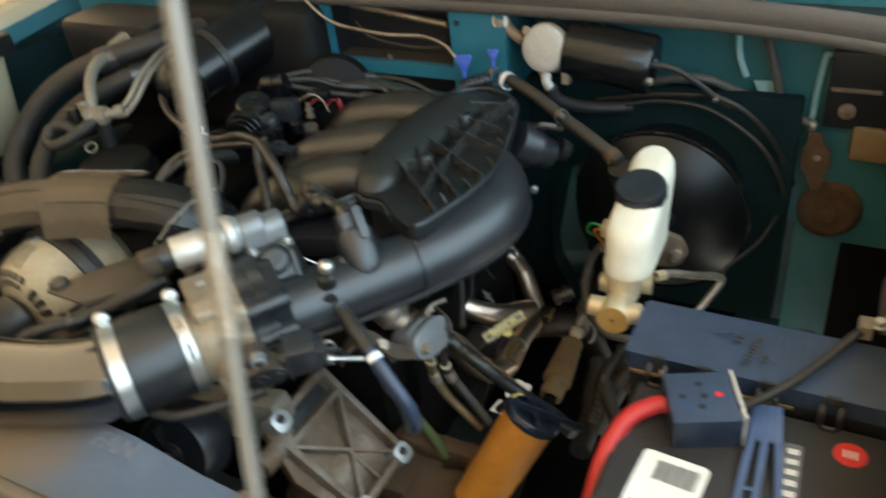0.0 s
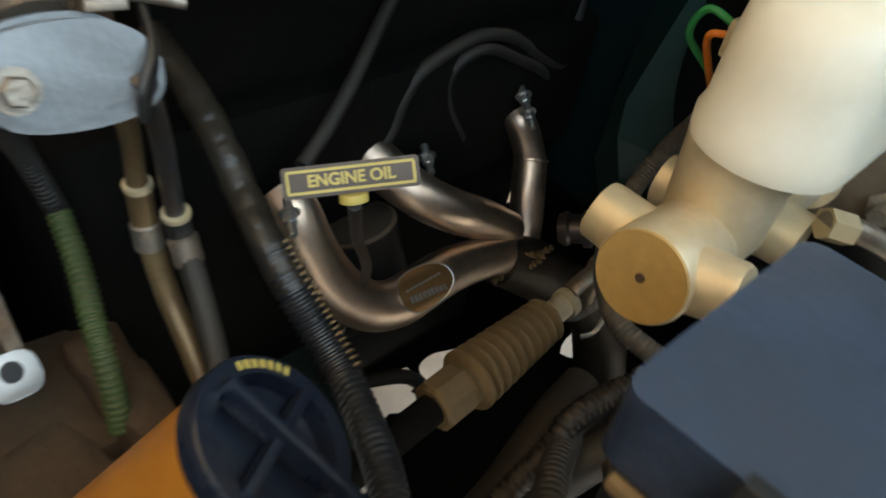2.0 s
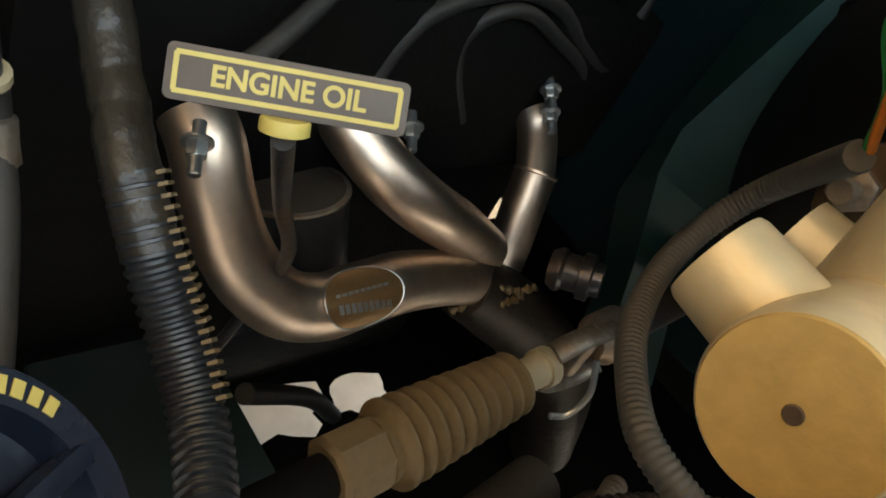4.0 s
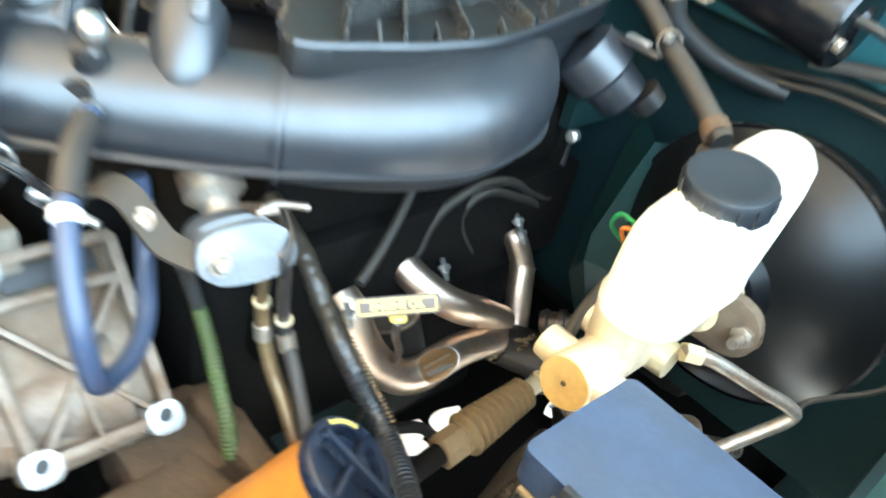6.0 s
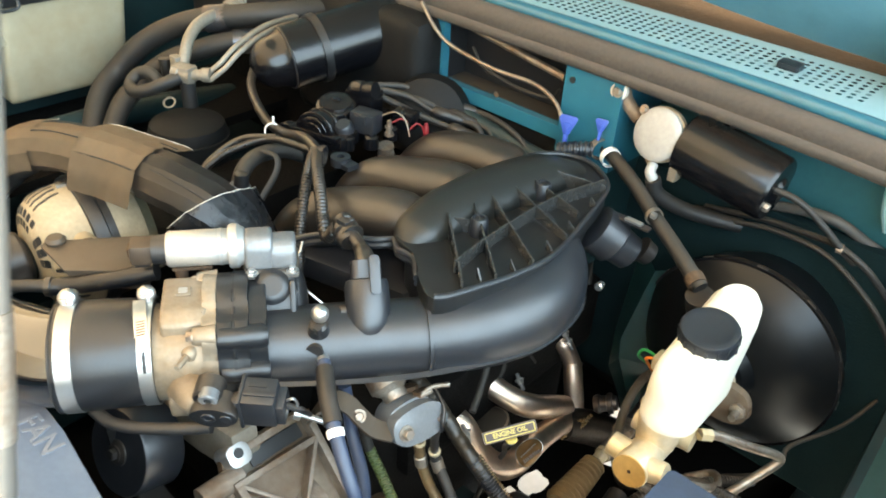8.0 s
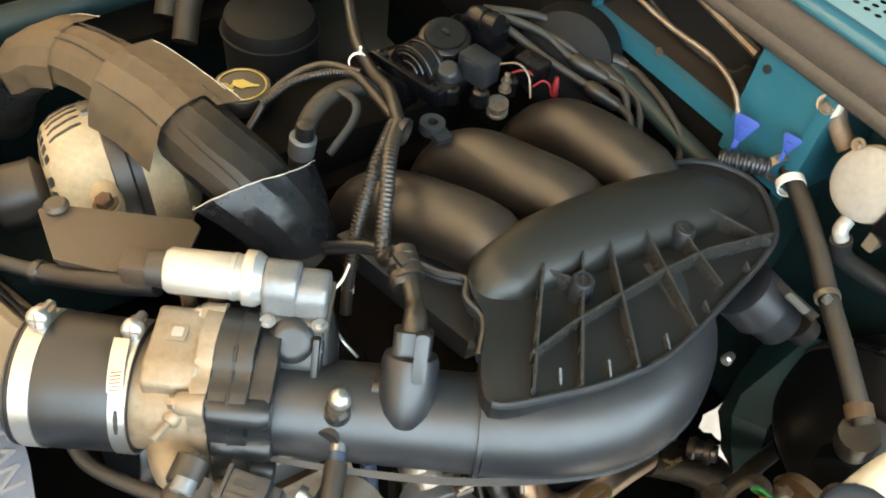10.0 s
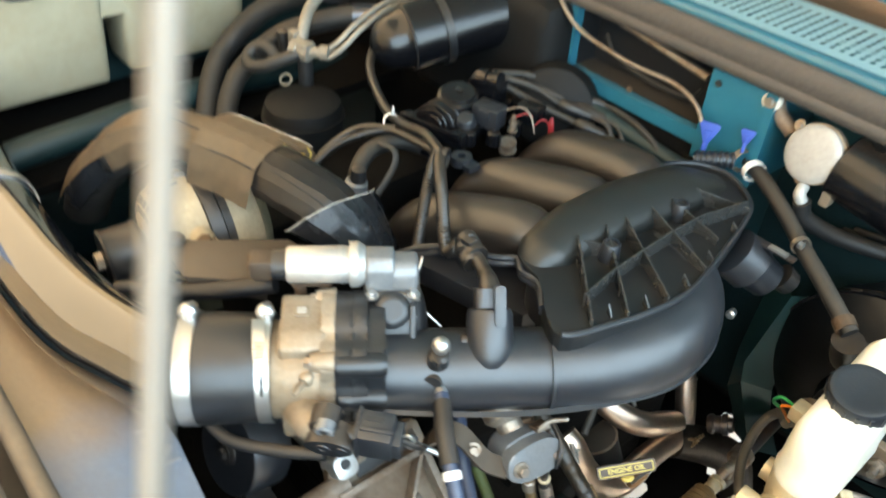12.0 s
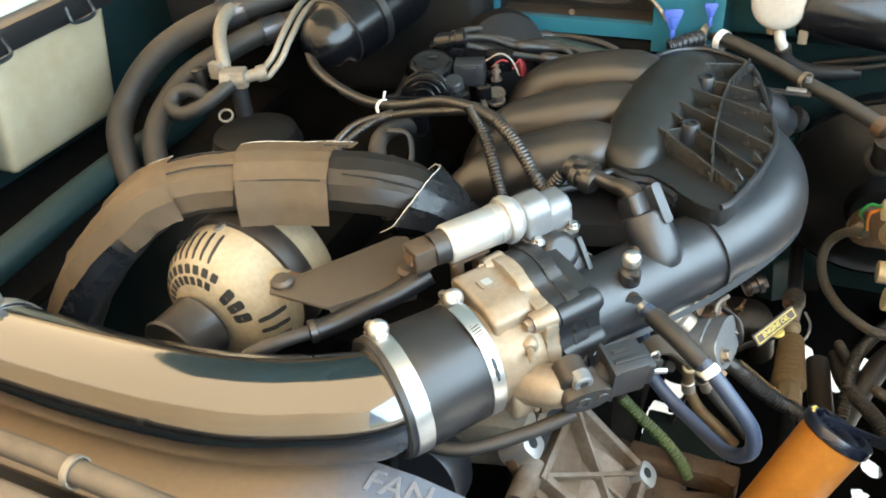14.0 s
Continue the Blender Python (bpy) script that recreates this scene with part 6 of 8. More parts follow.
def master_cylinder():
    t = thing("master_cylinder", (0.23, 0.26, 0.81), "gold-tinted cast brake master cylinder with white reservoir", "master cylinder")
    a, b = Vector((0.2382, 0.1612, 0.8205)), Vector((0.2225, 0.385, 0.795))
    d = (b - a).normalized()
    side = d.cross(Z).normalized()
    part("barrel", lathe(a, d, [(0, 0.0163), (0.001, 0.0169), (0.030, 0.0172), (0.042, 0.0160), (0.165, 0.0160), (0.17, 0.022), (0.205, 0.022)], 44), GOLD, t)
    part("end_face", lathe(a - d * 0.0008, d, [(0, 0), (0, 0.0158), (0.0008, 0.0162)], 40), GOLD_FACE, t, "rough golden end face")
    part("centre_dimple", lathe(a - d * 0.0012, d, [(0, 0), (0, 0.0016), (0.001, 0.0022)], 14), RUST, t)
    part("outlet_boss", lathe(a + d * 0.021 - side * 0.004, -side + Z * 0.10, [(0, 0.0120), (0.0245, 0.0112), (0.0260, 0.0106)], 30), GOLD, t)
    part("outlet_boss", lathe(a + d * 0.014 + side * 0.004, side + Z * 0.25, [(0, 0.0125), (0.0235, 0.0108), (0.0250, 0.0100)], 30), GOLD, t)
    part("outlet_boss", lathe(a + d * 0.075 - side * 0.006, -side, [(0, 0.012), (0.024, 0.011)], 24), GOLD, t)
    part("outlet_boss", lathe(a + d * 0.085 + side * 0.004, side, [(0, 0.013), (0.022, 0.012)], 24), GOLD, t)
    part("neck", lathe(a + d * 0.052 + Z * 0.004, Z, [(0, 0.0185), (0.026, 0.0200), (0.036, 0.0205)], 28), GOLD, t)
    part("neck", lathe(a + d * 0.105 + Z * 0.004, Z, [(0, 0.017), (0.040, 0.019)], 24), GOLD, t)
    fl = bmesh.new()
    prism(rounded(0.10, 0.046, 0.02), 0, 0.010, frame_of(side, Z, a + d * 0.178), 0.002, bm=fl)
    part("mounting_flange", fl, BROWNCAST, t)
    for k in (-1, 1):
        part("nut", hexbolt(a + d * 0.172 + side * 0.040 * k, -d, 0.0085, 0.010), STEEL_OLD, t)
        part("stud", lathe(a + d * 0.17 + side * 0.040 * k, -d, [(0, 0.004), (0.022, 0.004)], 12), STEEL_OLD, t)
    # reservoir: rounded capsule, lower and narrower in front
    r = bmesh.new()
    rows = []
    for z, y0, y1, w, tilt in ((0.853, 0.196, 0.285, 0.020, 0), (0.8545, 0.187, 0.300, 0.0265, 0), (0.862, 0.1865, 0.303, 0.0270, 0), (0.8655, 0.1885, 0.305, 0.0255, 0.03), (0.884, 0.190, 0.318, 0.0255, 0.12),
                               (0.896, 0.193, 0.328, 0.0252, 0.20), (0.903, 0.199, 0.331, 0.0235, 0.24), (0.907, 0.212, 0.328, 0.0180, 0.26), (0.908, 0.235, 0.315, 0.008, 0.27)):
        ring_v = []
        n = 36
        for k in range(n):
            ang = 2 * math.pi * k / n
            cx, cy = math.cos(ang) * w, math.sin(ang) * w
            y = (y1 - w if cy > 0 else y0 + w) + cy
            x = 0.2395 - (y - 0.25) * 0.02 + cx
            ring_v.append(r.verts.new((x, y, z + tilt * (y - 0.19))))
        rows.append(ring_v)
    for p, q in zip(rows, rows[1:]):
        for k in range(len(p)):
            r.faces.new((p[k], p[(k + 1) % len(p)], q[(k + 1) % len(p)], q[k]))
    r.faces.new(rows[0])
    r.faces.new(rows[-1])
    res = part("reservoir", r, WHITE, t, "milky white fluid reservoir")
    up = Vector((0, -0.22, 1)).normalized()
    base = Vector((0.2395, 0.258, 0.9165))
    cap = lathe(base, up, [(0, 0.024), (0.001, 0.0262), (0.003, 0.0268), (0.016, 0.0268), (0.0185, 0.0255), (0.0195, 0.022), (0.0185, 0.019), (0.0190, 0)], 48)
    part("reservoir_cap", cap, PLASTIC, res, "black ribbed screw cap")
    u = up.orthogonal().normalized()
    w = up.cross(u)
    for k in range(16):
        q = u * math.cos(k * math.pi / 8) + w * math.sin(k * math.pi / 8)
        part("cap_rib", box((0, 0, 0), (0.003, 0.012, 0.002), frame_of(up.cross(q), up, base + up * 0.009 + q * 0.0268), 0.0006), PLASTIC, res)
    part("level_sensor", box((0.205, 0.262, 0.866), (0.020, 0.018, 0.016), bevel=0.003), GOLD, t, "tan level sensor plug")
    return t


master_cylinder()
wl = thing("sensor_wires", (0.2, 0.25, 0.85), "green and orange wires to the reservoir sensor", "wire")
part("green_wire", tube([(0.197, 0.262, 0.868), (0.184, 0.258, 0.872), (0.178, 0.262, 0.858), (0.186, 0.278, 0.840), (0.190, 0.288, 0.821)], 0.0016, 8, 8), mat("green_wire", (0.02, 0.22, 0.06), 0.45), wl)
part("orange_wire", tube([(0.197, 0.266, 0.864), (0.187, 0.260, 0.862), (0.187, 0.272, 0.845), (0.191, 0.289, 0.821)], 0.0016, 8, 8), mat("orange_wire", (0.7, 0.2, 0.03), 0.45), wl)
part("sleeve", conduit([(0.190, 0.284, 0.822), (0.1746, 0.3147, 0.7990), (0.1618, 0.3255, 0.7745), (0.1585, 0.3146, 0.7557), (0.1655, 0.2883, 0.7448), (0.181, 0.2586, 0.7414), (0.198, 0.238, 0.742), (0.214, 0.225, 0.743), (0.234, 0.224, 0.742), (0.255, 0.232, 0.737), (0.285, 0.250, 0.722), (0.32, 0.28, 0.70)], 0.0052, 0.0024, 0.08), GREY_LOOM, wl, "ribbed dusty conduit")


def brake_line(pts, r, lab):
    t = thing("brake_line", pts[0], lab, "pipe", "brake lines")
    part("pipe", tube(pts, r, 12, 8), STEEL_OLD, t)
    a, b = Vector(pts[0]), Vector(pts[1])
    part("flare_nut", lathe(a, b - a, [(0, 0.0065), (0.012, 0.0065), (0.013, 0.0045)], 6), GOLD, t)


brake_line([(0.262, 0.246, 0.824), (0.275, 0.262, 0.820), (0.300, 0.290, 0.803), (0.317, 0.312, 0.790), (0.322, 0.318, 0.780), (0.312, 0.300, 0.765), (0.298, 0.270, 0.75), (0.285, 0.24, 0.735)], 0.0048, "dull steel brake line bent down from the cylinder")
brake_line([(0.262, 0.186, 0.812), (0.278, 0.20, 0.806), (0.290, 0.225, 0.79), (0.290, 0.255, 0.772), (0.276, 0.28, 0.755), (0.255, 0.27, 0.74)], 0.0036, "thin steel brake line looping under the cylinder")
solo("harness_conduit", conduit([(0.262, 0.20, 0.80), (0.285, 0.23, 0.785), (0.315, 0.25, 0.77), (0.36, 0.27, 0.755), (0.43, 0.29, 0.75)], 0.0055, 0.0032, 0.14), PLASTIC_DUSTY, "ribbed harness conduit beside the brake lines", "conduit")


def wiper_motor():
    t = thing("wiper_motor", (0.11, 0.44, 1.0), "black wiper motor with pale cast gear cover", "wiper motor")
    part("can", lathe((0.088, 0.455, 0.998), (0.985, -0.01, -0.13), [(0, 0.030), (0.004, 0.0365), (0.108, 0.0365), (0.112, 0.034), (0.113, 0.016), (0.117, 0.012)], 40), SEMI, t)
    nrm = Vector((-0.10, -0.95, 0.28)).normalized()
    part("gear_cover", lathe((0.066, 0.437, 1.003), nrm, [(0, 0.028), (0.006, 0.0295), (0.009, 0.0295), (0.011, 0.027), (0.0125, 0.022), (0.0135, 0.0)], 44), GEAR, t, "pale round gear cover")
    part("cover_rim", lathe((0.066, 0.440, 1.002), nrm, [(0, 0.031), (0.006, 0.031), (0.007, 0.029)], 44), ALU, t)
    for a in (20, 140, 260):
        q = Vector((math.cos(radians(a)), 0, math.sin(radians(a)))) * 0.033
        part("cover_screw", hexbolt(Vector((0.066, 0.436, 1.003)) + q, nrm, 0.004, 0.004), STEEL_OLD, t)
    arm = tube([(0.001, 0.455, 1.030), (0.010, 0.452, 1.018), (0.030, 0.450, 1.005)], 0.008, 12, 5)
    part("mounting_arm", arm, ALU_DIRTY, t)
    part("mounting_eye", lathe((0.001, 0.447, 1.031), (0, -1, 0.1), [(0, 0.0105), (0.005, 0.0105), (0.006, 0.009)], 20), TAPE, t)
    part("bolt", hexbolt((0.001, 0.441, 1.0315), (0, -1, 0.1), 0.005, 0.004), STEEL_OLD, t)
    part("drain_nipple", tube([(0.070, 0.425, 0.972), (0.072, 0.418, 0.966), (0.076, 0.420, 0.958)], 0.006, 12, 5), GEAR, t)
    part("bracket", box((0.094, 0.432, 0.985), (0.010, 0.014, 0.05), Matrix.Rotation(0, 4, "X"), 0.002), ALU, t)
    part("end_bolt", hexbolt((0.196, 0.432, 0.972), (1, 0, -0.1), 0.005, 0.006), STEEL_OLD, t)
    return t


wiper_motor()
for i, (x, y, z, s) in enumerate(((-0.045, 0.420, 0.966, 0.88), (-0.006, 0.430, 0.980, 0.62))):
    c = thing("wing_clip", (x, y, z), "blue plastic wing clip on a hose end", "clip", "blue wing clips")
    m = frame_of((1, 0.35, 0), (0, 0.15, 1), (x, y, z))
    part("wing", prism([(-0.003 * s, 0), (0.003 * s, 0), (0.013 * s, 0.024 * s), (0.010 * s, 0.028 * s), (-0.010 * s, 0.028 * s), (-0.013 * s, 0.024 * s)], -0.0012, 0.0012, m, 0.0006), BLUE, c)
    part("stem", box((0, -0.003, 0), (0.006 * s, 0.010, 0.006), m, 0.001), BLUE, c)
    part("web", prism([(0.0, 0.002), (0.005 * s, 0.018 * s), (-0.005 * s, 0.018 * s)], -0.0028, 0.0028, m, 0.0008), BLUE, c)
fit1 = thing("hose_fitting", (-0.02, 0.43, 0.955), "black hose fittings on the end of the manifold", "fitting")
part("nozzle", conduit([(-0.045, 0.405, 0.952), (-0.025, 0.418, 0.957), (-0.012, 0.430, 0.957)], 0.0095, 0.006, 0.2), PLASTIC, fit1)
part("band", lathe((-0.012, 0.440, 0.957), (0.8, -0.3, 0), [(0, 0.0115), (0, 0.0130), (0.008, 0.0130), (0.008, 0.0115)], 18, cap=False), STEEL_OLD, fit1)
part("white_collar", lathe((0.006, 0.440, 0.953), (0.8, -0.5, -0.1), [(0, 0.0112), (0, 0.0122), (0.008, 0.0122), (0.008, 0.0112)], 18, cap=False), PAPER, fit1)
solo("drain_hose", tube([(0.076, 0.420, 0.958), (0.082, 0.428, 0.938), (0.105, 0.455, 0.918), (0.135, 0.48, 0.908), (0.16, 0.495, 0.905)], 0.0088, 14, 8), RUBBER, "black drain hose under the wiper motor", "hose")


def loom(pts, r, lab, ties=(), mt=None):
    t = thing("wiring_loom", pts[0], lab, "wiring", "wiring looms on the firewall")
    part("loom", tube(pts, r, 10, 8), mt or RUBBER_DUSTY, t)
    for q in ties:
        part("tie", lathe(Vector(q) - Vector((0.003, 0, 0)), (1, 0.2, 0), [(0, r * 1.25), (0.006, r * 1.25)], 12), STEEL_OLD, t)


loom([(0.10, 0.50, 0.902), (0.147, 0.488, 0.910), (0.20, 0.485, 0.922), (0.26, 0.482, 0.92), (0.315, 0.48, 0.89), (0.345, 0.49, 0.85), (0.36, 0.51, 0.80), (0.362, 0.53, 0.74)], 0.0032, "thin black loom arching over the booster", ((0.147, 0.488, 0.910),))
loom([(0.11, 0.505, 0.905), (0.19, 0.490, 0.928), (0.25, 0.478, 0.938), (0.275, 0.465, 0.944), (0.31, 0.470, 0.925), (0.345, 0.50, 0.87), (0.37, 0.53, 0.80)], 0.0036, "black loom from the wiper motor across the firewall", ((0.273, 0.465, 0.944),))
loom([(0.196, 0.44, 0.990), (0.225, 0.445, 0.985), (0.252, 0.455, 0.965), (0.273, 0.463, 0.945), (0.29, 0.47, 0.93)], 0.0038, "black lead from the wiper motor end", ((0.273, 0.463, 0.943),))
loom([(0.16, 0.515, 0.93), (0.24, 0.51, 0.948), (0.285, 0.525, 0.929), (0.33, 0.528, 0.912), (0.366, 0.530, 0.896), (0.386, 0.530, 0.886)], 0.006, "dusty fat loom along the firewall", ((0.382, 0.530, 0.888),), GREY_LOOM)
loom([(0.36, 0.52, 0.76), (0.345, 0.44, 0.76), (0.32, 0.36, 0.77), (0.322, 0.33, 0.775)], 0.0022, "thin lead from the loom to the brake line")
loom([(-0.30, 0.43, 1.06), (-0.27, 0.425, 1.035), (-0.24, 0.428, 1.018), (-0.17, 0.430, 1.008), (-0.11, 0.432, 1.008), (-0.075, 0.430, 0.998), (-0.052, 0.425, 0.975)], 0.0026, "thin grey pipe across the firewall pocket", (), STEEL_OLD)
loom([(0.272, 0.50, 1.085), (0.278, 0.52, 1.055), (0.283, 0.53, 1.00), (0.287, 0.53, 0.972), (0.296, 0.535, 0.945)], 0.0042, "pale teal line hanging from the cowl corner", (), COWL)
loom([(0.292, 0.50, 1.085), (0.304, 0.52, 1.045), (0.3195, 0.53, 0.992), (0.333, 0.53, 0.950), (0.342, 0.532, 0.915), (0.347, 0.535, 0.89)], 0.0062, "dusty brown hose hanging from the cowl corner", (), GREY_LOOM)
solo("panel_tab", prism([(0.0, 0.0), (0.029, 0.001), (0.031, -0.024), (0.012, -0.023)], 0, 0.003, frame_of((1, 0, 0), (0, 0, 1), (0.304, 0.5445, 0.9365)), 0.0006), COWL, "pale teal sheet tab on the firewall", "tab")

vr = thing("vacuum_regulator", (0.09, 0.365, 0.9), "dark vacuum regulator on a bright strip bracket", "regulator")
part("body", lathe((0.055, 0.345, 0.918), (0.62, 0.50, -0.55), [(0, 0.020), (0.003, 0.027), (0.030, 0.027), (0.034, 0.022), (0.055, 0.020), (0.058, 0.016)], 30), PLASTIC, vr)
part("bracket", box((0.088, 0.362, 0.932), (0.050, 0.009, 0.003), Matrix(), 0.001), STEEL_DARK, vr)
part("bright_clip", box((0.098, 0.352, 0.940), (0.020, 0.007, 0.003), bevel=0.001), STEEL, vr)
part("cap", lathe((0.098, 0.382, 0.893), (0.62, 0.5, -0.55), [(0, 0.015), (0.014, 0.013)], 20), PLASTIC_BLACK, vr)
part("screw", lathe((0.083, 0.338, 0.857), (0.2, -1, 0.2), [(0, 0.004), (0.010, 0.005), (0.012, 0.003)], 12), STEEL, vr)

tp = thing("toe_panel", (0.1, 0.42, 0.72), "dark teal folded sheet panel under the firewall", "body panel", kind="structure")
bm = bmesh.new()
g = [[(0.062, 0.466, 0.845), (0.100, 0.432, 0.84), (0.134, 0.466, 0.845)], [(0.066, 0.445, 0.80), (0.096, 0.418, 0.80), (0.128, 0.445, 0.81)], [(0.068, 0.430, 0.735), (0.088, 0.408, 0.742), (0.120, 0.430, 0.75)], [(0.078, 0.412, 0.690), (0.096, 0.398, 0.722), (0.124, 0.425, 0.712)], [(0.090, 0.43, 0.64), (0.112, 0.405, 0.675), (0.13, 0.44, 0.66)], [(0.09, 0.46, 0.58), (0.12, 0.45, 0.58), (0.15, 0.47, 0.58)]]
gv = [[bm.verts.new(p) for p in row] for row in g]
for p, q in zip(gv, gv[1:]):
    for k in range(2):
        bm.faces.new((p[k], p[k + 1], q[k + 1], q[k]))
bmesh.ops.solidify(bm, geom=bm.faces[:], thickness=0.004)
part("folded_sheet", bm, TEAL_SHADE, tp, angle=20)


def fuse_box():
    t = thing("fuse_box", (0.39, 0.095, 0.84), "slate plastic fuse box lid with embossed marks", "fuse box")
    m = Matrix.Translation((0.391, 0.100, -0.004))
    lid = prism(rounded(0.222, 0.078, 0.005), 0.862, 0.880, m, 0.0025)
    part("lid", lid, FUSE, t)
    part("base", box((0.391, 0.096, 0.825), (0.214, 0.070, 0.074), bevel=0.004), PLASTIC_BLACK, t)
    for x in (0.312, 0.352, 0.405, 0.455):
        part("clip", tube([(x - 0.007, 0.056, 0.872), (x - 0.007, 0.049, 0.868), (x - 0.006, 0.048, 0.855), (x + 0.006, 0.048, 0.855), (x + 0.007, 0.049, 0.868), (x + 0.007, 0.056, 0.872)], 0.0022, 8, 4), PLASTIC_BLACK, t)
        part("clip_notch", box((x, 0.0572, 0.876), (0.013, 0.004, 0.010), bevel=0.001), INK, t)
    for x, y, w, hh, a in ((0.372, 0.106, 0.012, 0.006, 80), (0.386, 0.094, 0.040, 0.0045, 80), (0.397, 0.086, 0.012, 0.0045, 80)):
        mm = Matrix.Translation((x, y, 0.8802)) @ Matrix.Rotation(radians(a), 4, "Z")
        n = max(2, int(w / 0.005))
        for k in range(n):
            part("embossed_bar", box((-w / 2 + (k + 0.5) * w / n, 0, 0), (w / n * 0.62, hh, 0.0006), mm), PLASTIC_BLACK, t)
    for k in range(4):
        part("vent_slot", box((0.4045 + 0.008 * k, 0.107, 0.8762), (0.0022, 0.040, 0.0008), Matrix(), 0.0003), FUSE, t)
    part("edge_strip", box((0.356, 0.0598, 0.8555), (0.140, 0.0024, 0.0032), bevel=0.0006), BOOT, t, "tan edge strip")
    part("bright_clip", tube([(0.3145, 0.0575, 0.8655), (0.3165, 0.0545, 0.8650), (0.3170, 0.0535, 0.8600)], 0.0019, 10, 5), STEEL, t, "bright metal clip")
    part("embossed_arrow", prism([(0, -0.002), (0.016, -0.001), (0.016, 0.001), (0, 0.002)], 0.8798, 0.8806, Matrix.Translation((0.352, 0.108, 0)) @ Matrix.Rotation(0.3, 4, "Z")), FUSE, t)
    return t


fuse_box()


def battery():
    t = thing("battery", (0.4, -0.07, 0.76), "black car battery with white label and red dot", "battery")
    part("case", box((0.402, -0.075, 0.755), (0.215, 0.265, 0.188), bevel=0.006), BATT, t)
    part("deck", box((0.402, -0.075, 0.8505), (0.205, 0.255, 0.004), bevel=0.0015), BATT, t)
    lb = Matrix.Translation((0.3475, -0.066, 0.853)) @ Matrix.Rotation(radians(-4.5), 4, "Z")
    lab = part("label", prism(rounded(0.054, 0.080, 0.005), 0, 0.0006, lb), PAPER, t, "white printed label")
    for k in range(16):
        w = (0.0010, 0.0018, 0.0007, 0.0014)[k % 4]
        part("barcode_bar", box((-0.012 + 0.0021 * k, 0.022, 0.0008), (w, 0.020, 0.0004), lb), INK, lab)
    for k in range(5):
        part("red_mark", box((-0.018 + 0.009 * k, -0.018, 0.0008), (0.006, 0.009, 0.0004), lb), REDPRINT, lab)
    part("grey_mark", prism([(-0.005, -0.035), (0.02, -0.028), (0.012, -0.006), (0.004, -0.012)], 0.0006, 0.001, lb), GREY_CAST, lab)
    dot = part("red_dot", lathe((0.4735, 0.0265, 0.852), (0, 0, 1), [(0, 0.0125), (0.0012, 0.0125)], 32), REDPRINT, t)
    for k in range(3):
        part("dot_mark", box((0.4695 + 0.004 * k, 0.0265, 0.8534), (0.0018, 0.008, 0.0004), Matrix()), PAPER, dot)
    m = frame_of((1, 0.12, 0), (-0.12, 1, 0.14), (0.4105, 0.018, 0.8635))
    st = part("carry_strap", prism([(-0.0115, 0.026), (0.0115, 0.026), (0.0125, -0.010), (-0.0135, -0.010)], -0.002, 0.002, m, 0.0008), STRAP, t, "blue webbed strap with split fingers")
    for k, x in enumerate((-0.0085, -0.0028, 0.0028, 0.0085)):
        part("strap_rib", box((x, 0.008, 0.0024), (0.0014, 0.034, 0.0018), m, 0.0005), STRAP, st)
    for x0, x1 in ((-0.0105, -0.0215), (-0.0005, -0.0075), (0.0095, 0.0125)):
        part("strap_finger", prism([(x0 - 0.003, -0.008), (x0 + 0.003, -0.008), (x1 + 0.0026, -0.090), (x1 - 0.0026, -0.090)], -0.002, 0.0018, m, 0.0006), STRAP, st)
    part("strap_bridge", box((-0.0125, -0.056, -0.0002), (0.014, 0.003, 0.003), m, 0.0006), STRAP, st)
    wl_ = part("warning_label", prism(rounded(0.014, 0.085, 0.002), 0, 0.0006, Matrix.Translation((0.4345, -0.020, 0.8526)) @ Matrix.Rotation(0.05, 4, "Z")), GREY_CAST, t, "worn pale printed strip")
    for k in range(7):
        part("printed_bar", box((0, 0.034 - 0.011 * k, 0.0008), (0.009, 0.0055, 0.0004), Matrix.Translation((0.4345, -0.020, 0.8526)) @ Matrix.Rotation(0.05, 4, "Z")), PAPER, wl_)
    return t


battery()
tc = thing("terminal_cover", (0.35, 0.01, 0.87), "slate plastic battery terminal cover with round holes", "terminal cover")
fm = frame_of((0.0515, 0.0225, 0), (-0.0225, 0.0515, 0), (0.3574, 0.0206, 0))
part("cover", box((0, 0, 0.8675), (0.056, 0.058, 0.031), fm, 0.003), FUSE, tc)
part("flap", box((0.0292, 0.0, 0.868), (0.0016, 0.056, 0.034), fm, 0.0004), PAPER, tc, "pale hinged flap")
for x, y in ((0.000, 0.014), (-0.016, 0.000), (0.002, 0.000), (0.014, 0.001), (-0.002, -0.012)):
    part("hole", lathe(fm @ Vector((x, y, 0.8828)), (0, 0, 1), [(0, 0.0030), (0.0006, 0.0030), (0.0006, 0.0024)], 16), INK if x != 0.014 else REDPRINT, tc)
solo("battery_cable", tube([(0.340, 0.020, 0.866), (0.320, 0.015, 0.864), (0.301, -0.004, 0.857), (0.2925, -0.031, 0.843), (0.2895, -0.058, 0.818), (0.288, -0.09, 0.78), (0.285, -0.12, 0.72)], 0.0078, 20, 10),
     RED, "thick red insulated battery cable", "cable")
solo("ground_cable", conduit([(0.384, 0.020, 0.872), (0.393, 0.024, 0.882), (0.408, 0.036, 0.888), (0.426, 0.060, 0.890), (0.446, 0.098, 0.889), (0.460, 0.128, 0.888), (0.470, 0.147, 0.887)], 0.0042, 0.0028, 0.14), RUBBER, "black ribbed cable across the fuse box", "cable")
gc = thing("cable_clamp", (0.475, 0.14, 0.885), "dull metal cable clamp at the inner fender", "clamp")
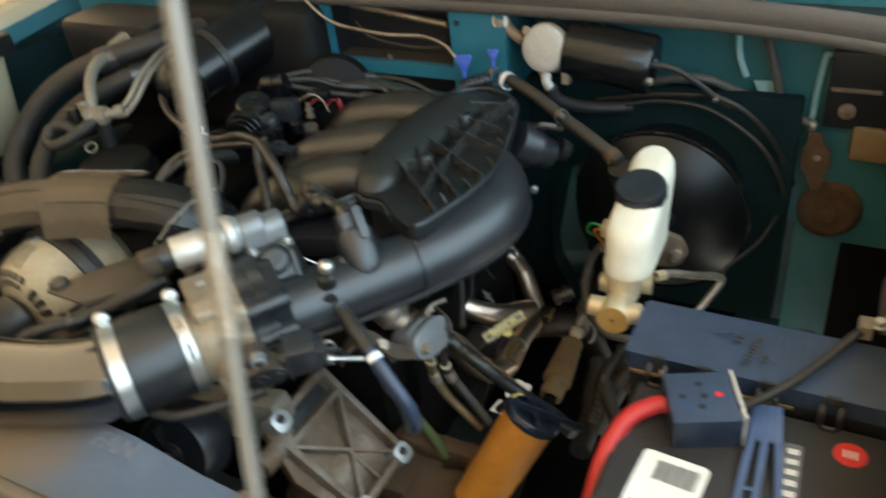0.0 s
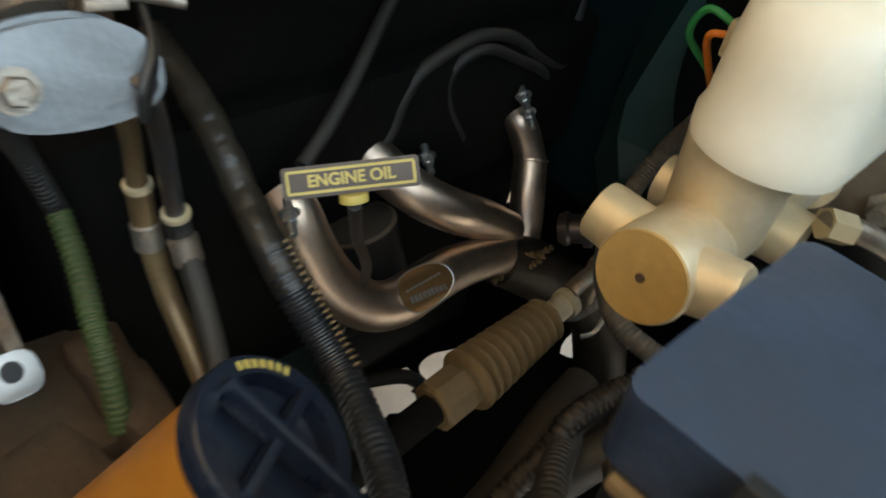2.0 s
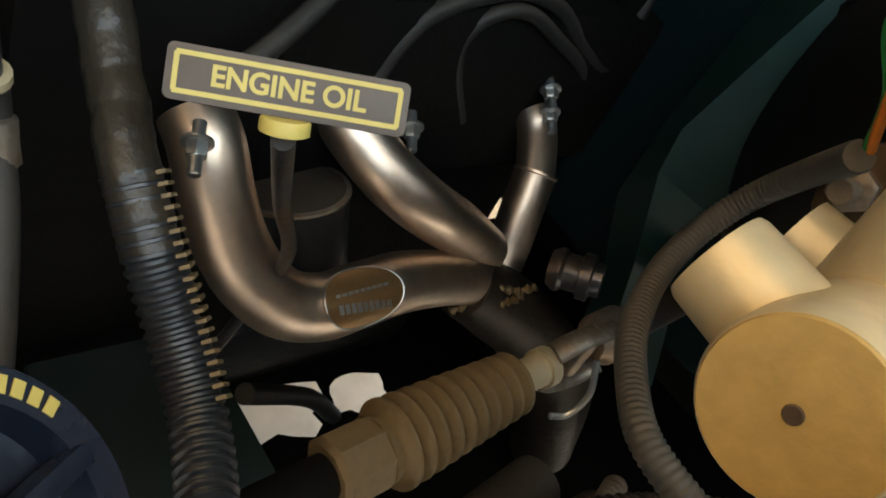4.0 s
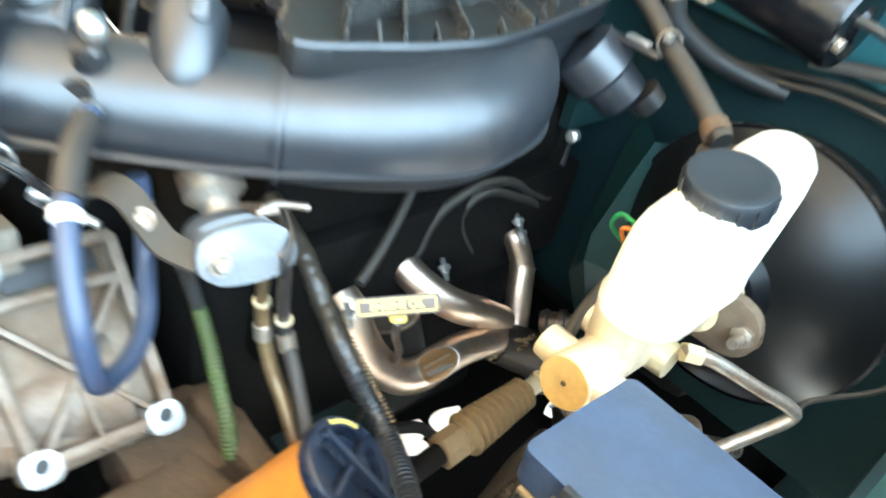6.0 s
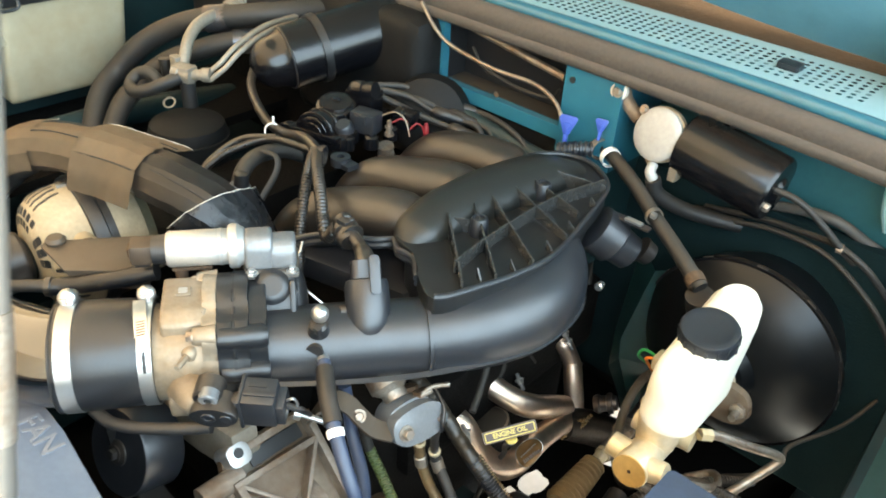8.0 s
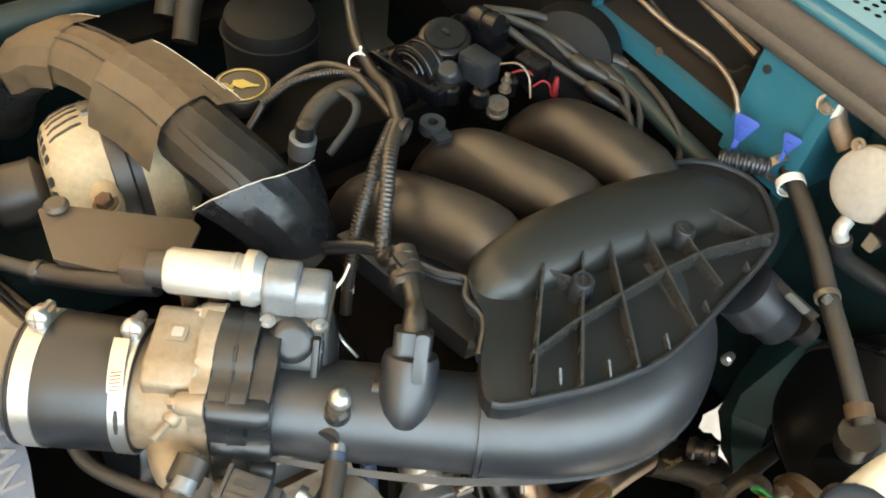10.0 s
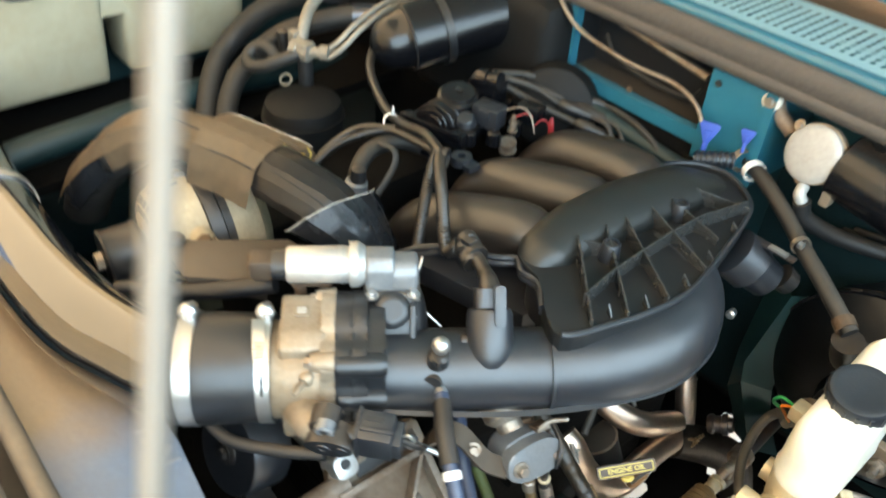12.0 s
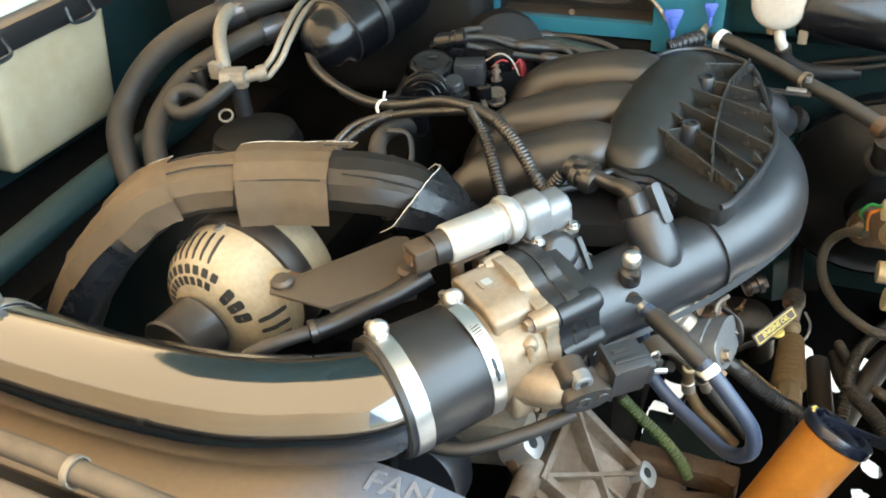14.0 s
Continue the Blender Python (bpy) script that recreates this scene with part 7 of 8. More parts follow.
part("jaw", box((0.470, 0.146, 0.888), (0.012, 0.018, 0.014), bevel=0.002), ALU, gc)
part("jaw", box((0.490, 0.156, 0.888), (0.012, 0.016, 0.012), bevel=0.002), ALU, gc)
part("bolt", hexbolt((0.480, 0.148, 0.892), (0, 0, 1), 0.005, 0.006), STEEL, gc)
solo("cable", tube([(0.49, 0.16, 0.885), (0.505, 0.20, 0.90), (0.50, 0.235, 0.90), (0.485, 0.23, 0.88), (0.488, 0.19, 0.85)], 0.005, 12, 8), RUBBER, "black cable looped at the inner fender", "cable")
solo("cable", tube([(0.512, -0.12, 0.86), (0.518, 0.0, 0.87), (0.515, 0.10, 0.868), (0.51, 0.20, 0.84)], 0.007, 12, 8), RUBBER, "black cable along the inner fender", "cable")
cr = thing("clutch_reservoir", (0.425, 0.54, 0.80), "rusty round bracket with plunger on the firewall", "bracket")
part("disc", lathe((0.418, 0.548, 0.762), (0.1, -1, 0.15), [(0, 0.037), (0.006, 0.040), (0.010, 0.036), (0.011, 0.030), (0.009, 0.026), (0.010, 0.012)], 36), RUST, cr)
part("arm", prism([(-0.008, 0.0), (0.008, 0.0), (0.010, -0.018), (0.018, -0.024), (0.018, -0.050), (0.011, -0.056), (0.010, -0.082), (-0.006, -0.082), (-0.010, -0.056), (-0.017, -0.050), (-0.016, -0.024), (-0.009, -0.018)], 0, 0.006, frame_of((1, 0, 0.12), (-0.20, 0, 1), (0.3870, 0.531, 0.880)), 0.0015), RUST, cr, "rusty flat arm")
part("arm_rivet", lathe((0.3935, 0.5255, 0.846), (0, -1, 0), [(0, 0.005), (0.002, 0.0045), (0.003, 0)], 16), STEEL_OLD, cr)
part("hub", lathe((0.418, 0.538, 0.760), (0.1, -1, 0.15), [(0, 0.012), (0.010, 0.011), (0.012, 0.007)], 24), RUST, cr)
rb = thing("relay_box", (0.46, 0.53, 0.92), "black relay box on the firewall with a tan pad", "relay box")
part("box", box((0.438, 0.538, 0.938), (0.092, 0.022, 0.10), bevel=0.005), PLASTIC_BLACK, rb)
part("cover_edge", box((0.424, 0.526, 0.941), (0.056, 0.006, 0.005), bevel=0.001), ALU_DIRTY, rb)
part("knob", lathe((0.418, 0.528, 0.914), (0, -1, 0), [(0, 0.010), (0.006, 0.010), (0.007, 0.008)], 20), ALU_DIRTY, rb)
part("pad", box((0.453, 0.532, 0.872), (0.050, 0.022, 0.046), bevel=0.007), BOOT, rb, "tan rubber pad")


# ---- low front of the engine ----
solo("engine_block", box((-0.16, 0.27, 0.62), (0.30, 0.40, 0.26), bevel=0.03), ENGINE, "near-black engine block under the intake", "engine block")
vcv = thing("cylinder_head", (-0.03, 0.30, 0.72), "near-black cylinder head with its cover", "cylinder head")
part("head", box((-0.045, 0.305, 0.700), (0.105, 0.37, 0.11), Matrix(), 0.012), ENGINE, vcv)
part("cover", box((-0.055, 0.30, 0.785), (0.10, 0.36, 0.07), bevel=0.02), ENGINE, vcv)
far = thing("cylinder_head", (-0.33, 0.22, 0.78), "near-black far cylinder head under the filler cap", "cylinder head")
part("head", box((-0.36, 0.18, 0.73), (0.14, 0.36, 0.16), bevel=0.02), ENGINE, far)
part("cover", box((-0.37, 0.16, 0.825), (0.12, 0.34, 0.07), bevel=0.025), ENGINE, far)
solo("front_cover", box((-0.21, 0.05, 0.65), (0.22, 0.10, 0.26), bevel=0.03), ENGINE, "near-black timing cover on the engine front", "engine cover")


def cast_bracket():
    t = thing("cast_bracket", (0.0, 0.0, 0.7), "stained cast aluminium accessory bracket with cross ribs", "bracket")
    m = frame_of((0.091, 0, -0.097), (0, 1, 0), (-0.060, -0.049, 0.766))
    part("web", prism([(-0.006, -0.010), (0.0, 0.086), (0.145, 0.092), (0.146, -0.014), (0.06, -0.030)], -0.034, -0.020, m, 0.003), BROWNCAST, t)

    def rib(a, b, h=0.020, w=0.005, name="rib"):
        a, b = Vector((*a, 0)), Vector((*b, 0))
        d = (b - a).normalized()
        mm = m @ Matrix.Translation(a) @ frame_of(d, Vector((-d.y, d.x, 0)))
        part(name, prism([(0, -w / 2), ((b - a).length, -w / 2), ((b - a).length, w / 2), (0, w / 2)], -0.028, -0.020 + h, mm, 0.0015), ALU_DIRTY, t)
    rib((0, 0), (0, 0.085), 0.018, 0.008)
    rib((0.0, 0.085), (0.142, 0.086), 0.016, 0.008)
    rib((0.030, -0.012), (0.142, -0.004), 0.016, 0.008)
    rib((0.133, -0.004), (0.135, 0.082), 0.018, 0.008)
    rib((0.028, -0.016), (0.030, 0.084), 0.015, 0.007)
    rib((0.030, -0.010), (0.132, 0.080), 0.016, 0.0045)
    rib((0.030, 0.082), (0.132, 0.0), 0.016, 0.0045)
    rib((0.08, 0.035), (0.142, 0.040), 0.013, 0.004)
    for x, y in ((0, 0), (0.133, 0.080), (0.133, -0.003)):
        part("boss", prism(rounded(0.022, 0.024, 0.007), -0.034, 0.0, m @ Matrix.Translation((x + 0.002, y, 0)), 0.0012), ALU_CLEAN, t, "bright machined bolt boss")
        part("bolt_hole", lathe(m @ Vector((x, y, 0.0001)), m.to_3x3() @ Vector((0, 0, 1)), [(0, 0.0052), (0.0004, 0.0052)], 18), INK, t)
    part("side_lug", lathe(m @ Vector((0.022, -0.030, -0.02)), (0, 1, 0), [(-0.016, 0.012), (0.03, 0.012)], 20), ALU_DIRTY, t)
    part("slot", box((0.014, 0.042, -0.013), (0.016, 0.062, 0.003), m, 0.001), INK, t)
    return t


cast_bracket()
rk = thing("pump_body", (0.1, -0.02, 0.6), "rusty dust-caked pump body under the bracket", "pump")
part("body", rough(box((0.098, -0.006, 0.590), (0.118, 0.135, 0.085), Matrix.Translation((0.098, -0.006, 0)) @ Matrix.Rotation(0.12, 4, "Z") @ Matrix.Translation((-0.098, 0.006, 0)), 0.014, 3)), RUST, rk)
part("slot", box((0.075, -0.030, 0.6335), (0.034, 0.005, 0.002), Matrix.Rotation(0.0, 4, "Z"), 0.0005), INK, rk)
part("foot", rough(box((0.02, 0.05, 0.60), (0.09, 0.10, 0.06), bevel=0.012)), RUST, rk)
part("step", rough(box((0.06, 0.075, 0.635), (0.11, 0.025, 0.03), Matrix.Rotation(0.0, 4, "Z"), 0.006)), RUST, rk)
sm = thing("water_pump", (-0.05, -0.07, 0.70), "brown stained casting behind the bracket", "pump")
part("casting", lathe((-0.03, -0.075, 0.655), (0, 1, 0), [(0, 0.02), (0.004, 0.036), (0.05, 0.042), (0.09, 0.05)], 32), ALU_DIRTY, sm)
part("arm", rough(box((-0.14, -0.035, 0.735), (0.16, 0.03, 0.055), Matrix.Translation((-0.14, -0.035, 0.735)) @ Matrix.Rotation(-0.25, 4, "Y") @ Matrix.Translation((0.14, 0.035, -0.735)), 0.005), 3, 0.0015), DULLALU, sm)

il = thing("idler_pulley", (-0.114, -0.12, 0.77), "smooth black idler pulley", "pulley")
ax = (-0.08, 0.93, -0.34)
part("rim", lathe((-0.146, -0.128, 0.758), ax, [(0, 0.0), (0.001, 0.028), (0.0, 0.036), (0, 0.0435), (0.002, 0.045), (0.042, 0.045), (0.044, 0.0435), (0.044, 0.03)], 44), PLASTIC, il)
part("hub", lathe((-0.146, -0.131, 0.759), ax, [(0, 0.008), (0.002, 0.013), (0.008, 0.014), (0.012, 0.024)], 28), PLASTIC_BLACK, il)
part("bolt", hexbolt((-0.146, -0.131, 0.759), (0.08, -0.93, 0.34), 0.006, 0.005), PLASTIC_BLACK, il)
bl = bmesh.new()
path = spline([(-0.16, -0.118, 0.79), (-0.150, -0.118, 0.745), (-0.11, -0.118, 0.722), (-0.05, -0.118, 0.715), (0.02, -0.118, 0.665), (0.10, -0.118, 0.60), (0.16, -0.118, 0.55)], 8)
rows = []
for i, p in enumerate(path):
    d = (path[min(i + 1, len(path) - 1)] - path[max(i - 1, 0)]).normalized()
    nn = Vector((-d.z, 0, d.x))
    rows.append([bl.verts.new(p + nn * a + Vector((0, b, 0))) for a, b in ((0.002, -0.012), (0.002, 0.012), (-0.002, 0.012), (-0.002, -0.012))])
for a, b in zip(rows, rows[1:]):
    for k in range(4):
        bl.faces.new((a[k], a[(k + 1) % 4], b[(k + 1) % 4], b[k]))
solo("drive_belt", bl, MATTE, "flat black ribbed drive belt", "belt")
wp = thing("fan_pulley", (-0.02, -0.15, 0.62), "black grooved crank pulley low in front", "pulley")
part("rim", lathe((0.0, -0.14, 0.62), (0, 1, 0), [(0, 0.05), (0.002, 0.066), (0.006, 0.068), (0.009, 0.063), (0.012, 0.068), (0.015, 0.063), (0.018, 0.068), (0.021, 0.063), (0.024, 0.068), (0.03, 0.066)], 40), PLASTIC_BLACK, wp)


def egr():
    t = thing("vacuum_valve", (0.078, 0.054, 0.83), "grey cast valve with a bolt on a stained strap arm", "valve")
    c = Vector((0.0790, 0.0540, 0.8380))
    out = Vector((0.90, -0.14, 0.40)).normalized()
    ax = Vector((0.14, 0.99, -0.03))
    ax = (ax - out * ax.dot(out)).normalized()
    m = frame_of(ax, out.cross(ax), c)
    up = -1 if (m.to_3x3() @ Vector((0, 1, 0))).z < 0 else 1
    face = [(-0.029, 0.004), (-0.022, 0.0135), (-0.004, 0.0175), (0.014, 0.0165), (0.026, 0.009), (0.0295, -0.003), (0.024, -0.012), (0.006, -0.0165), (-0.016, -0.0155), (-0.028, -0.008)]
    part("casting", prism(smooth_outline([(x, y * up) for x, y in face], 4), -0.010, 0.004, m, 0.0028, 3), GREY_CAST, t)
    part("shoulder", prism(smooth_outline([(x * 0.86, y * up * 0.9 + 0.004 * up) for x, y in face], 4), -0.034, -0.009, m, 0.003), GREY_CAST, t)
    part("bolt", hexbolt(m @ Vector((-0.017, -0.002 * up, 0.004)), out, 0.0052, 0.006), STEEL_OLD, t)
    part("clip", tube([m @ Vector((0.020, -0.016 * up, 0.003)), m @ Vector((0.021, -0.006 * up, 0.0065)), m @ Vector((0.026, 0.006 * up, 0.005)), m @ Vector((0.029, 0.020 * up, -0.010))], [0.0032, 0.0045, 0.0032, 0.0035], 10, 6, squash=0.6), PLASTIC_BLACK, t, "black spring clip")
    arm = bmesh.new()
    pts = spline([(0.016, -0.020, 0.848), (0.021, -0.014, 0.860), (0.029, -0.004, 0.869), (0.039, 0.004, 0.866), (0.050, 0.010, 0.854), (0.060, 0.016, 0.844), (0.072, 0.028, 0.838)], 6)
    rows = []
    for i, p in enumerate(pts):
        d = (pts[min(i + 1, len(pts) - 1)] - pts[max(i - 1, 0)]).normalized()
        w = Vector((0.35, -0.62, -0.10))
        w = (w - d * w.dot(d)).normalized()
        nn = d.cross(w)
        rows.append([arm.verts.new(p + w * a + nn * b) for a, b in ((0.0095, 0.0013), (0.0095, -0.0013), (-0.0095, -0.0013), (-0.0095, 0.0013))])
    for a, b in zip(rows, rows[1:]):
        for k in range(4):
            arm.faces.new((a[k], a[(k + 1) % 4], b[(k + 1) % 4], b[k]))
    arm.faces.new(rows[0])
    arm.faces.new(rows[-1])
    part("strap_arm", arm, PLATE, t, "brown-stained bent strap")
    part("strap_bolt", lathe((0.018, -0.030, 0.862), (0.75, 0.55, -0.25), [(-0.006, 0.0062), (0, 0.0062), (0, 0.0028), (0.030, 0.0028)], 12), STEEL, t)
    part("strap_nut", hexbolt((0.050, 0.008, 0.857), (0.6, -0.5, 0.6), 0.0042, 0.004), STEEL_OLD, t)
    pin = bmesh.new()
    tube([m @ Vector((0.012, 0.022 * up, -0.006)), m @ Vector((0.024, 0.024 * up, -0.006)), m @ Vector((0.042, 0.020 * up, -0.004))], 0.0024, 10, 5, pin)
    box((0.016, 0.021 * up, -0.010), (0.014, 0.004, 0.014), m, 0.001, bm=pin)
    part("pin", pin, STEEL_OLD, t)
    part("copper_stub", lathe((0.040, 0.075, 0.842), (0.5, -0.2, -0.8), [(0, 0.012), (0.02, 0.012)], 18), RUST, t, "rust-brown stub")
    part("diaphragm", lathe((0.020, 0.060, 0.862), (0.75, -0.1, -0.5), [(0, 0.013), (0.004, 0.019), (0.020, 0.019), (0.026, 0.012), (0.034, 0.012)], 28), STEEL_OLD, t)
    return t


egr()
lp = thing("vacuum_hose", (0.06, -0.04, 0.88), "grey-blue vacuum hose looping down from the intake tube", "hose")
part("hose", tube([(0.020, -0.006, 0.908), (0.0489, -0.0262, 0.9026), (0.0728, -0.0394, 0.8928), (0.0950, -0.0480, 0.8740), (0.1120, -0.0515, 0.8520), (0.1155, -0.0490, 0.8280), (0.1080, -0.0430, 0.8110), (0.0965, -0.0315, 0.7990), (0.0820, -0.0150, 0.7925), (0.0660, -0.0010, 0.7920), (0.0510, 0.0085, 0.7955), (0.0375, 0.0150, 0.8030), (0.0260, 0.0200, 0.8140), (0.0200, 0.0220, 0.8320), (0.0140, 0.0220, 0.8600)], 0.0060, 16, 10), mat("grey_blue_hose", (0.030, 0.043, 0.078), 0.34, dust=0.2, dustcol=(0.13, 0.14, 0.16), bump=0.05), lp)
part("sleeve", tube([(0.026, -0.010, 0.9065), (0.0489, -0.0262, 0.9026), (0.070, -0.038, 0.894)], 0.0078, 14, 8), RUBBER, lp)
part("metal_end", lathe((0.013, -0.001, 0.9075), (0.8, -0.6, -0.08), [(0, 0.0055), (0.014, 0.0055), (0.015, 0.004)], 14), STEEL, lp)
part("white_band", lathe((0.0735, -0.0397, 0.8925), (0.75, -0.36, -0.55), [(0, 0.0068), (0.001, 0.0074), (0.006, 0.0074), (0.007, 0.0068)], 16), PAPER, lp)
pg = lathe((0.004, -0.001, 0.912), (0.6, -0.7, 0.1), [(0, 0.009), (0.010, 0.008)], 14)
part("port", pg, PLASTIC_BLACK, lp)

for pts, cut, lab in (([(0.075, 0.070, 0.830), (0.058, 0.0825, 0.797), (0.0515, 0.0872, 0.7682), (0.0538, 0.0899, 0.7379), (0.0653, 0.0915, 0.7127), (0.0842, 0.0916, 0.6937), (0.105, 0.090, 0.675)], 0.22, "brass-tinted steel tube with a crimped collar"),
                      ([(0.088, 0.074, 0.838), (0.0745, 0.086, 0.806), (0.0672, 0.0922, 0.7834), (0.0646, 0.0957, 0.765), (0.0650, 0.0985, 0.7461), (0.0785, 0.0982, 0.7263), (0.099, 0.0935, 0.708), (0.118, 0.088, 0.69)], 0.30, "bright steel tube with a crimped collar")):
    q = thing("coolant_tube", pts[0], lab, "pipe", "paired steel tubes")
    line = spline(pts, 10)
    k = 20 if cut < 0.25 else 34
    part("tube", sweep(bmesh.new(), line[:k + 1], 0.0043, 16), STEEL_DARK if cut > 0.25 else BRASSY, q)
    part("hose", sweep(bmesh.new(), line[k:], 0.0056, 16), RUBBER_DUSTY if cut > 0.25 else BRASSY, q)
    part("collar", lathe(line[k], line[k + 1] - line[k - 1], [(-0.0005, 0.0046), (0, 0.0064), (0.0025, 0.0064), (0.003, 0.0056)], 18), GOLD, q, "brass ring")
    part("crimp", lathe(line[k + 7], line[k + 8] - line[k + 6], [(-0.001, 0.0056), (0, 0.0068), (0.006, 0.0066), (0.012, 0.0068), (0.013, 0.0056)], 14), STEEL_OLD, q)

gh = thing("green_conduit_hose", (0.0, 0.07, 0.72), "green-tinted ribbed conduit under the valve", "hose")
part("conduit", conduit([(-0.0095, 0.0765, 0.718), (0.0112, 0.0745, 0.6985), (0.0355, 0.0688, 0.682), (0.0547, 0.0656, 0.6619), (0.068, 0.063, 0.640)], 0.0065, 0.0034, 0.14), GREEN, gh)
part("dark_end", conduit([(0.040, 0.034, 0.815), (0.018, 0.048, 0.790), (-0.002, 0.063, 0.758), (-0.0101, 0.0765, 0.7175)], 0.0058, 0.0034, 0.12), RUBBER, gh)

bh = thing("wrapped_harness", (0.09, 0.125, 0.75), "thick harness in dusty tape and ribbed conduit", "harness")


def taped(pts, r):
    """A run bound in overlapping tape: each turn a low step, some turns slack."""
    line = resample(spline(pts, 24), 0.0012)
    rad = []
    for i in range(len(line)):
        lay = (i % 9) / 9
        rad.append(r * (1.0 + 0.05 * lay + 0.05 * noise.noise(Vector((i * 0.07, 1.3, 0)))))
    bm = sweep(bmesh.new(), line, rad, 18)
    for v in bm.verts:
        v.co += noise.noise_vector(v.co * 140) * 0.0007
    return bm


run = [(-0.010, 0.128, 0.800), (0.022, 0.1300, 0.785), (0.0491, 0.1290, 0.7699), (0.0654, 0.1284, 0.7579), (0.0890, 0.1260, 0.7455), (0.1068, 0.1280, 0.7301), (0.1238, 0.1315, 0.7140), (0.1440, 0.1315, 0.7030), (0.166, 0.125, 0.700), (0.190, 0.114, 0.702), (0.215, 0.100, 0.700)]
part("taped_run", taped(run[:6], 0.0079), TAPED, bh)
part("ribbed_run", conduit(run[4:], 0.0084, 0.0036, 0.13, 18), PLASTIC, bh)
# tan ribs down one side: the conduit's highlight put into shape and colour
rl = resample(spline(run[4:8], 24), 0.0016)
bx = bmesh.new()
for i, p in enumerate(rl[2:]):
    d = (rl[min(i + 3, len(rl) - 1)] - rl[i + 1]).normalized()
    sd = d.cross(Vector((0.55, -0.35, 0.75))).normalized()
    up = sd.cross(d)
    q = p - sd * 0.0076 + up * 0.0042
    if i % 2 == 0:
        box((0, 0, 0), (0.0011, 0.0052, 0.0030), frame_of(d, sd * 0.4 + up, q), bm=bx)
part("conduit_highlight", bx, BOOT, bh, "tan ribbed highlight along the conduit")


def canister():
    t = thing("fluid_reservoir", (0.13, 0.055, 0.65), "amber-stained plastic fluid reservoir with blue-sheened black cap", "reservoir")
    b = Vector((0.1830, 0.0585, 0.7525))
    a = b - Vector((0.41, 0.40, 0.82)).normalized() * 0.125
    d = (b - a).normalized()
    L = (b - a).length
    part("body", lathe(a, d, [(0, 0.022), (0.004, 0.0260), (L - 0.01, 0.0285), (L, 0.0285)], 44), ORANGE, t)
    cap = part("cap", lathe(b - d * 0.002, d, [(0, 0.029), (0.002, 0.0312), (0.010, 0.0312), (0.0115, 0.0303), (0.0115, 0.0240), (0.004, 0.0230), (0.004, 0)], 48), BLUE_SHEEN, t, "black cap with painted blue sheen and moulded cross bar")
    u = Vector((0.8, 0.5, 0)) - d * Vector((0.8, 0.5, 0)).dot(d)
    m = frame_of(u, d.cross(u), b)
    part("cross_bar", box((0.016, 0, 0.0105), (0.084, 0.0045, 0.010), m, 0.0015), BLUE_SHEEN, cap)
    part("cross_bar", box((0, 0, 0.0075), (0.0045, 0.052, 0.008), m, 0.0015), BLUE_SHEEN, cap)
    for k in range(7):
        an = radians(112 + 7 * k)
        q = Vector((math.cos(an), math.sin(an), 0))
        part("printed_bar", box((0, 0, 0), (0.0022, 0.0032, 0.0003), m @ Matrix.Translation((q.x * 0.0272, q.y * 0.0272, 0.0098)) @ Matrix.Rotation(an + 1.57, 4, "Z")), YELLOW, cap)
    part("return_hose", tube([a + Vector((0.02, -0.01, 0.01)), a + Vector((0.05, -0.03, 0.02)), a + Vector((0.08, -0.05, 0.06))], 0.009, 14, 6), RUBBER, t)
    return t


canister()


def dipstick():
    t = thing("oil_dipstick", (0.11, 0.14, 0.79), "engine oil dipstick with a yellow-printed brown tag", "dipstick")
    l, r = Vector((0.1045, 0.1205, 0.7880)), Vector((0.1340, 0.1650, 0.7980))
    c = (l + r) / 2
    ax = (r - l).normalized()
    nrm = Vector((0.62, -0.54, 0.57))
    nrm = (nrm - ax * nrm.dot(ax)).normalized()
    m = frame_of(ax, nrm.cross(ax), c)
    w, h = 0.0545, 0.0125
    tag = part("tag", prism(rounded(w, h, 0.0015), -0.0016, 0.0016, m, 0.0005), TAGBODY, t, "brown plastic tag lettered in yellow")
    f = 0.00115
    for x, y, a, b in ((0, h / 2 - 0.002, w - 0.004, f), (0, -h / 2 + 0.002, w - 0.004, f), (w / 2 - 0.0022, 0, f, h - 0.004), (-w / 2 + 0.0022, 0, f, h - 0.004)):
        part("printed_frame", box((x, y, 0.00175), (a, b, 0.0003), m), YELLOW, tag)
    part("lettering", words("ENGINE OIL", 0.0066, m @ Matrix.Translation((0, 0, 0.0017)) @ Matrix.Diagonal((0.98, 1, 1, 1)), 0.0002), YELLOW, tag, "ENGINE OIL in yellow capitals", angle=10)
    part("collar", lathe(c - m.to_3x3() @ Vector((0, 0.006, 0)), m.to_3x3() @ Vector((0, -1, -0.3)), [(0, 0.0055), (0.001, 0.006), (0.0035, 0.006), (0.0042, 0.004)], 18), YELLOW, t, "yellow collar")
    part("stick", tube([c - m.to_3x3() @ Vector((0, 0.011, 0.004)), (0.095, 0.175, 0.73), (0.075, 0.205, 0.68), (0.05, 0.22, 0.62), (0.02, 0.22, 0.5)], 0.003, 10, 8), STEEL_DARK, t)
    return t


dipstick()

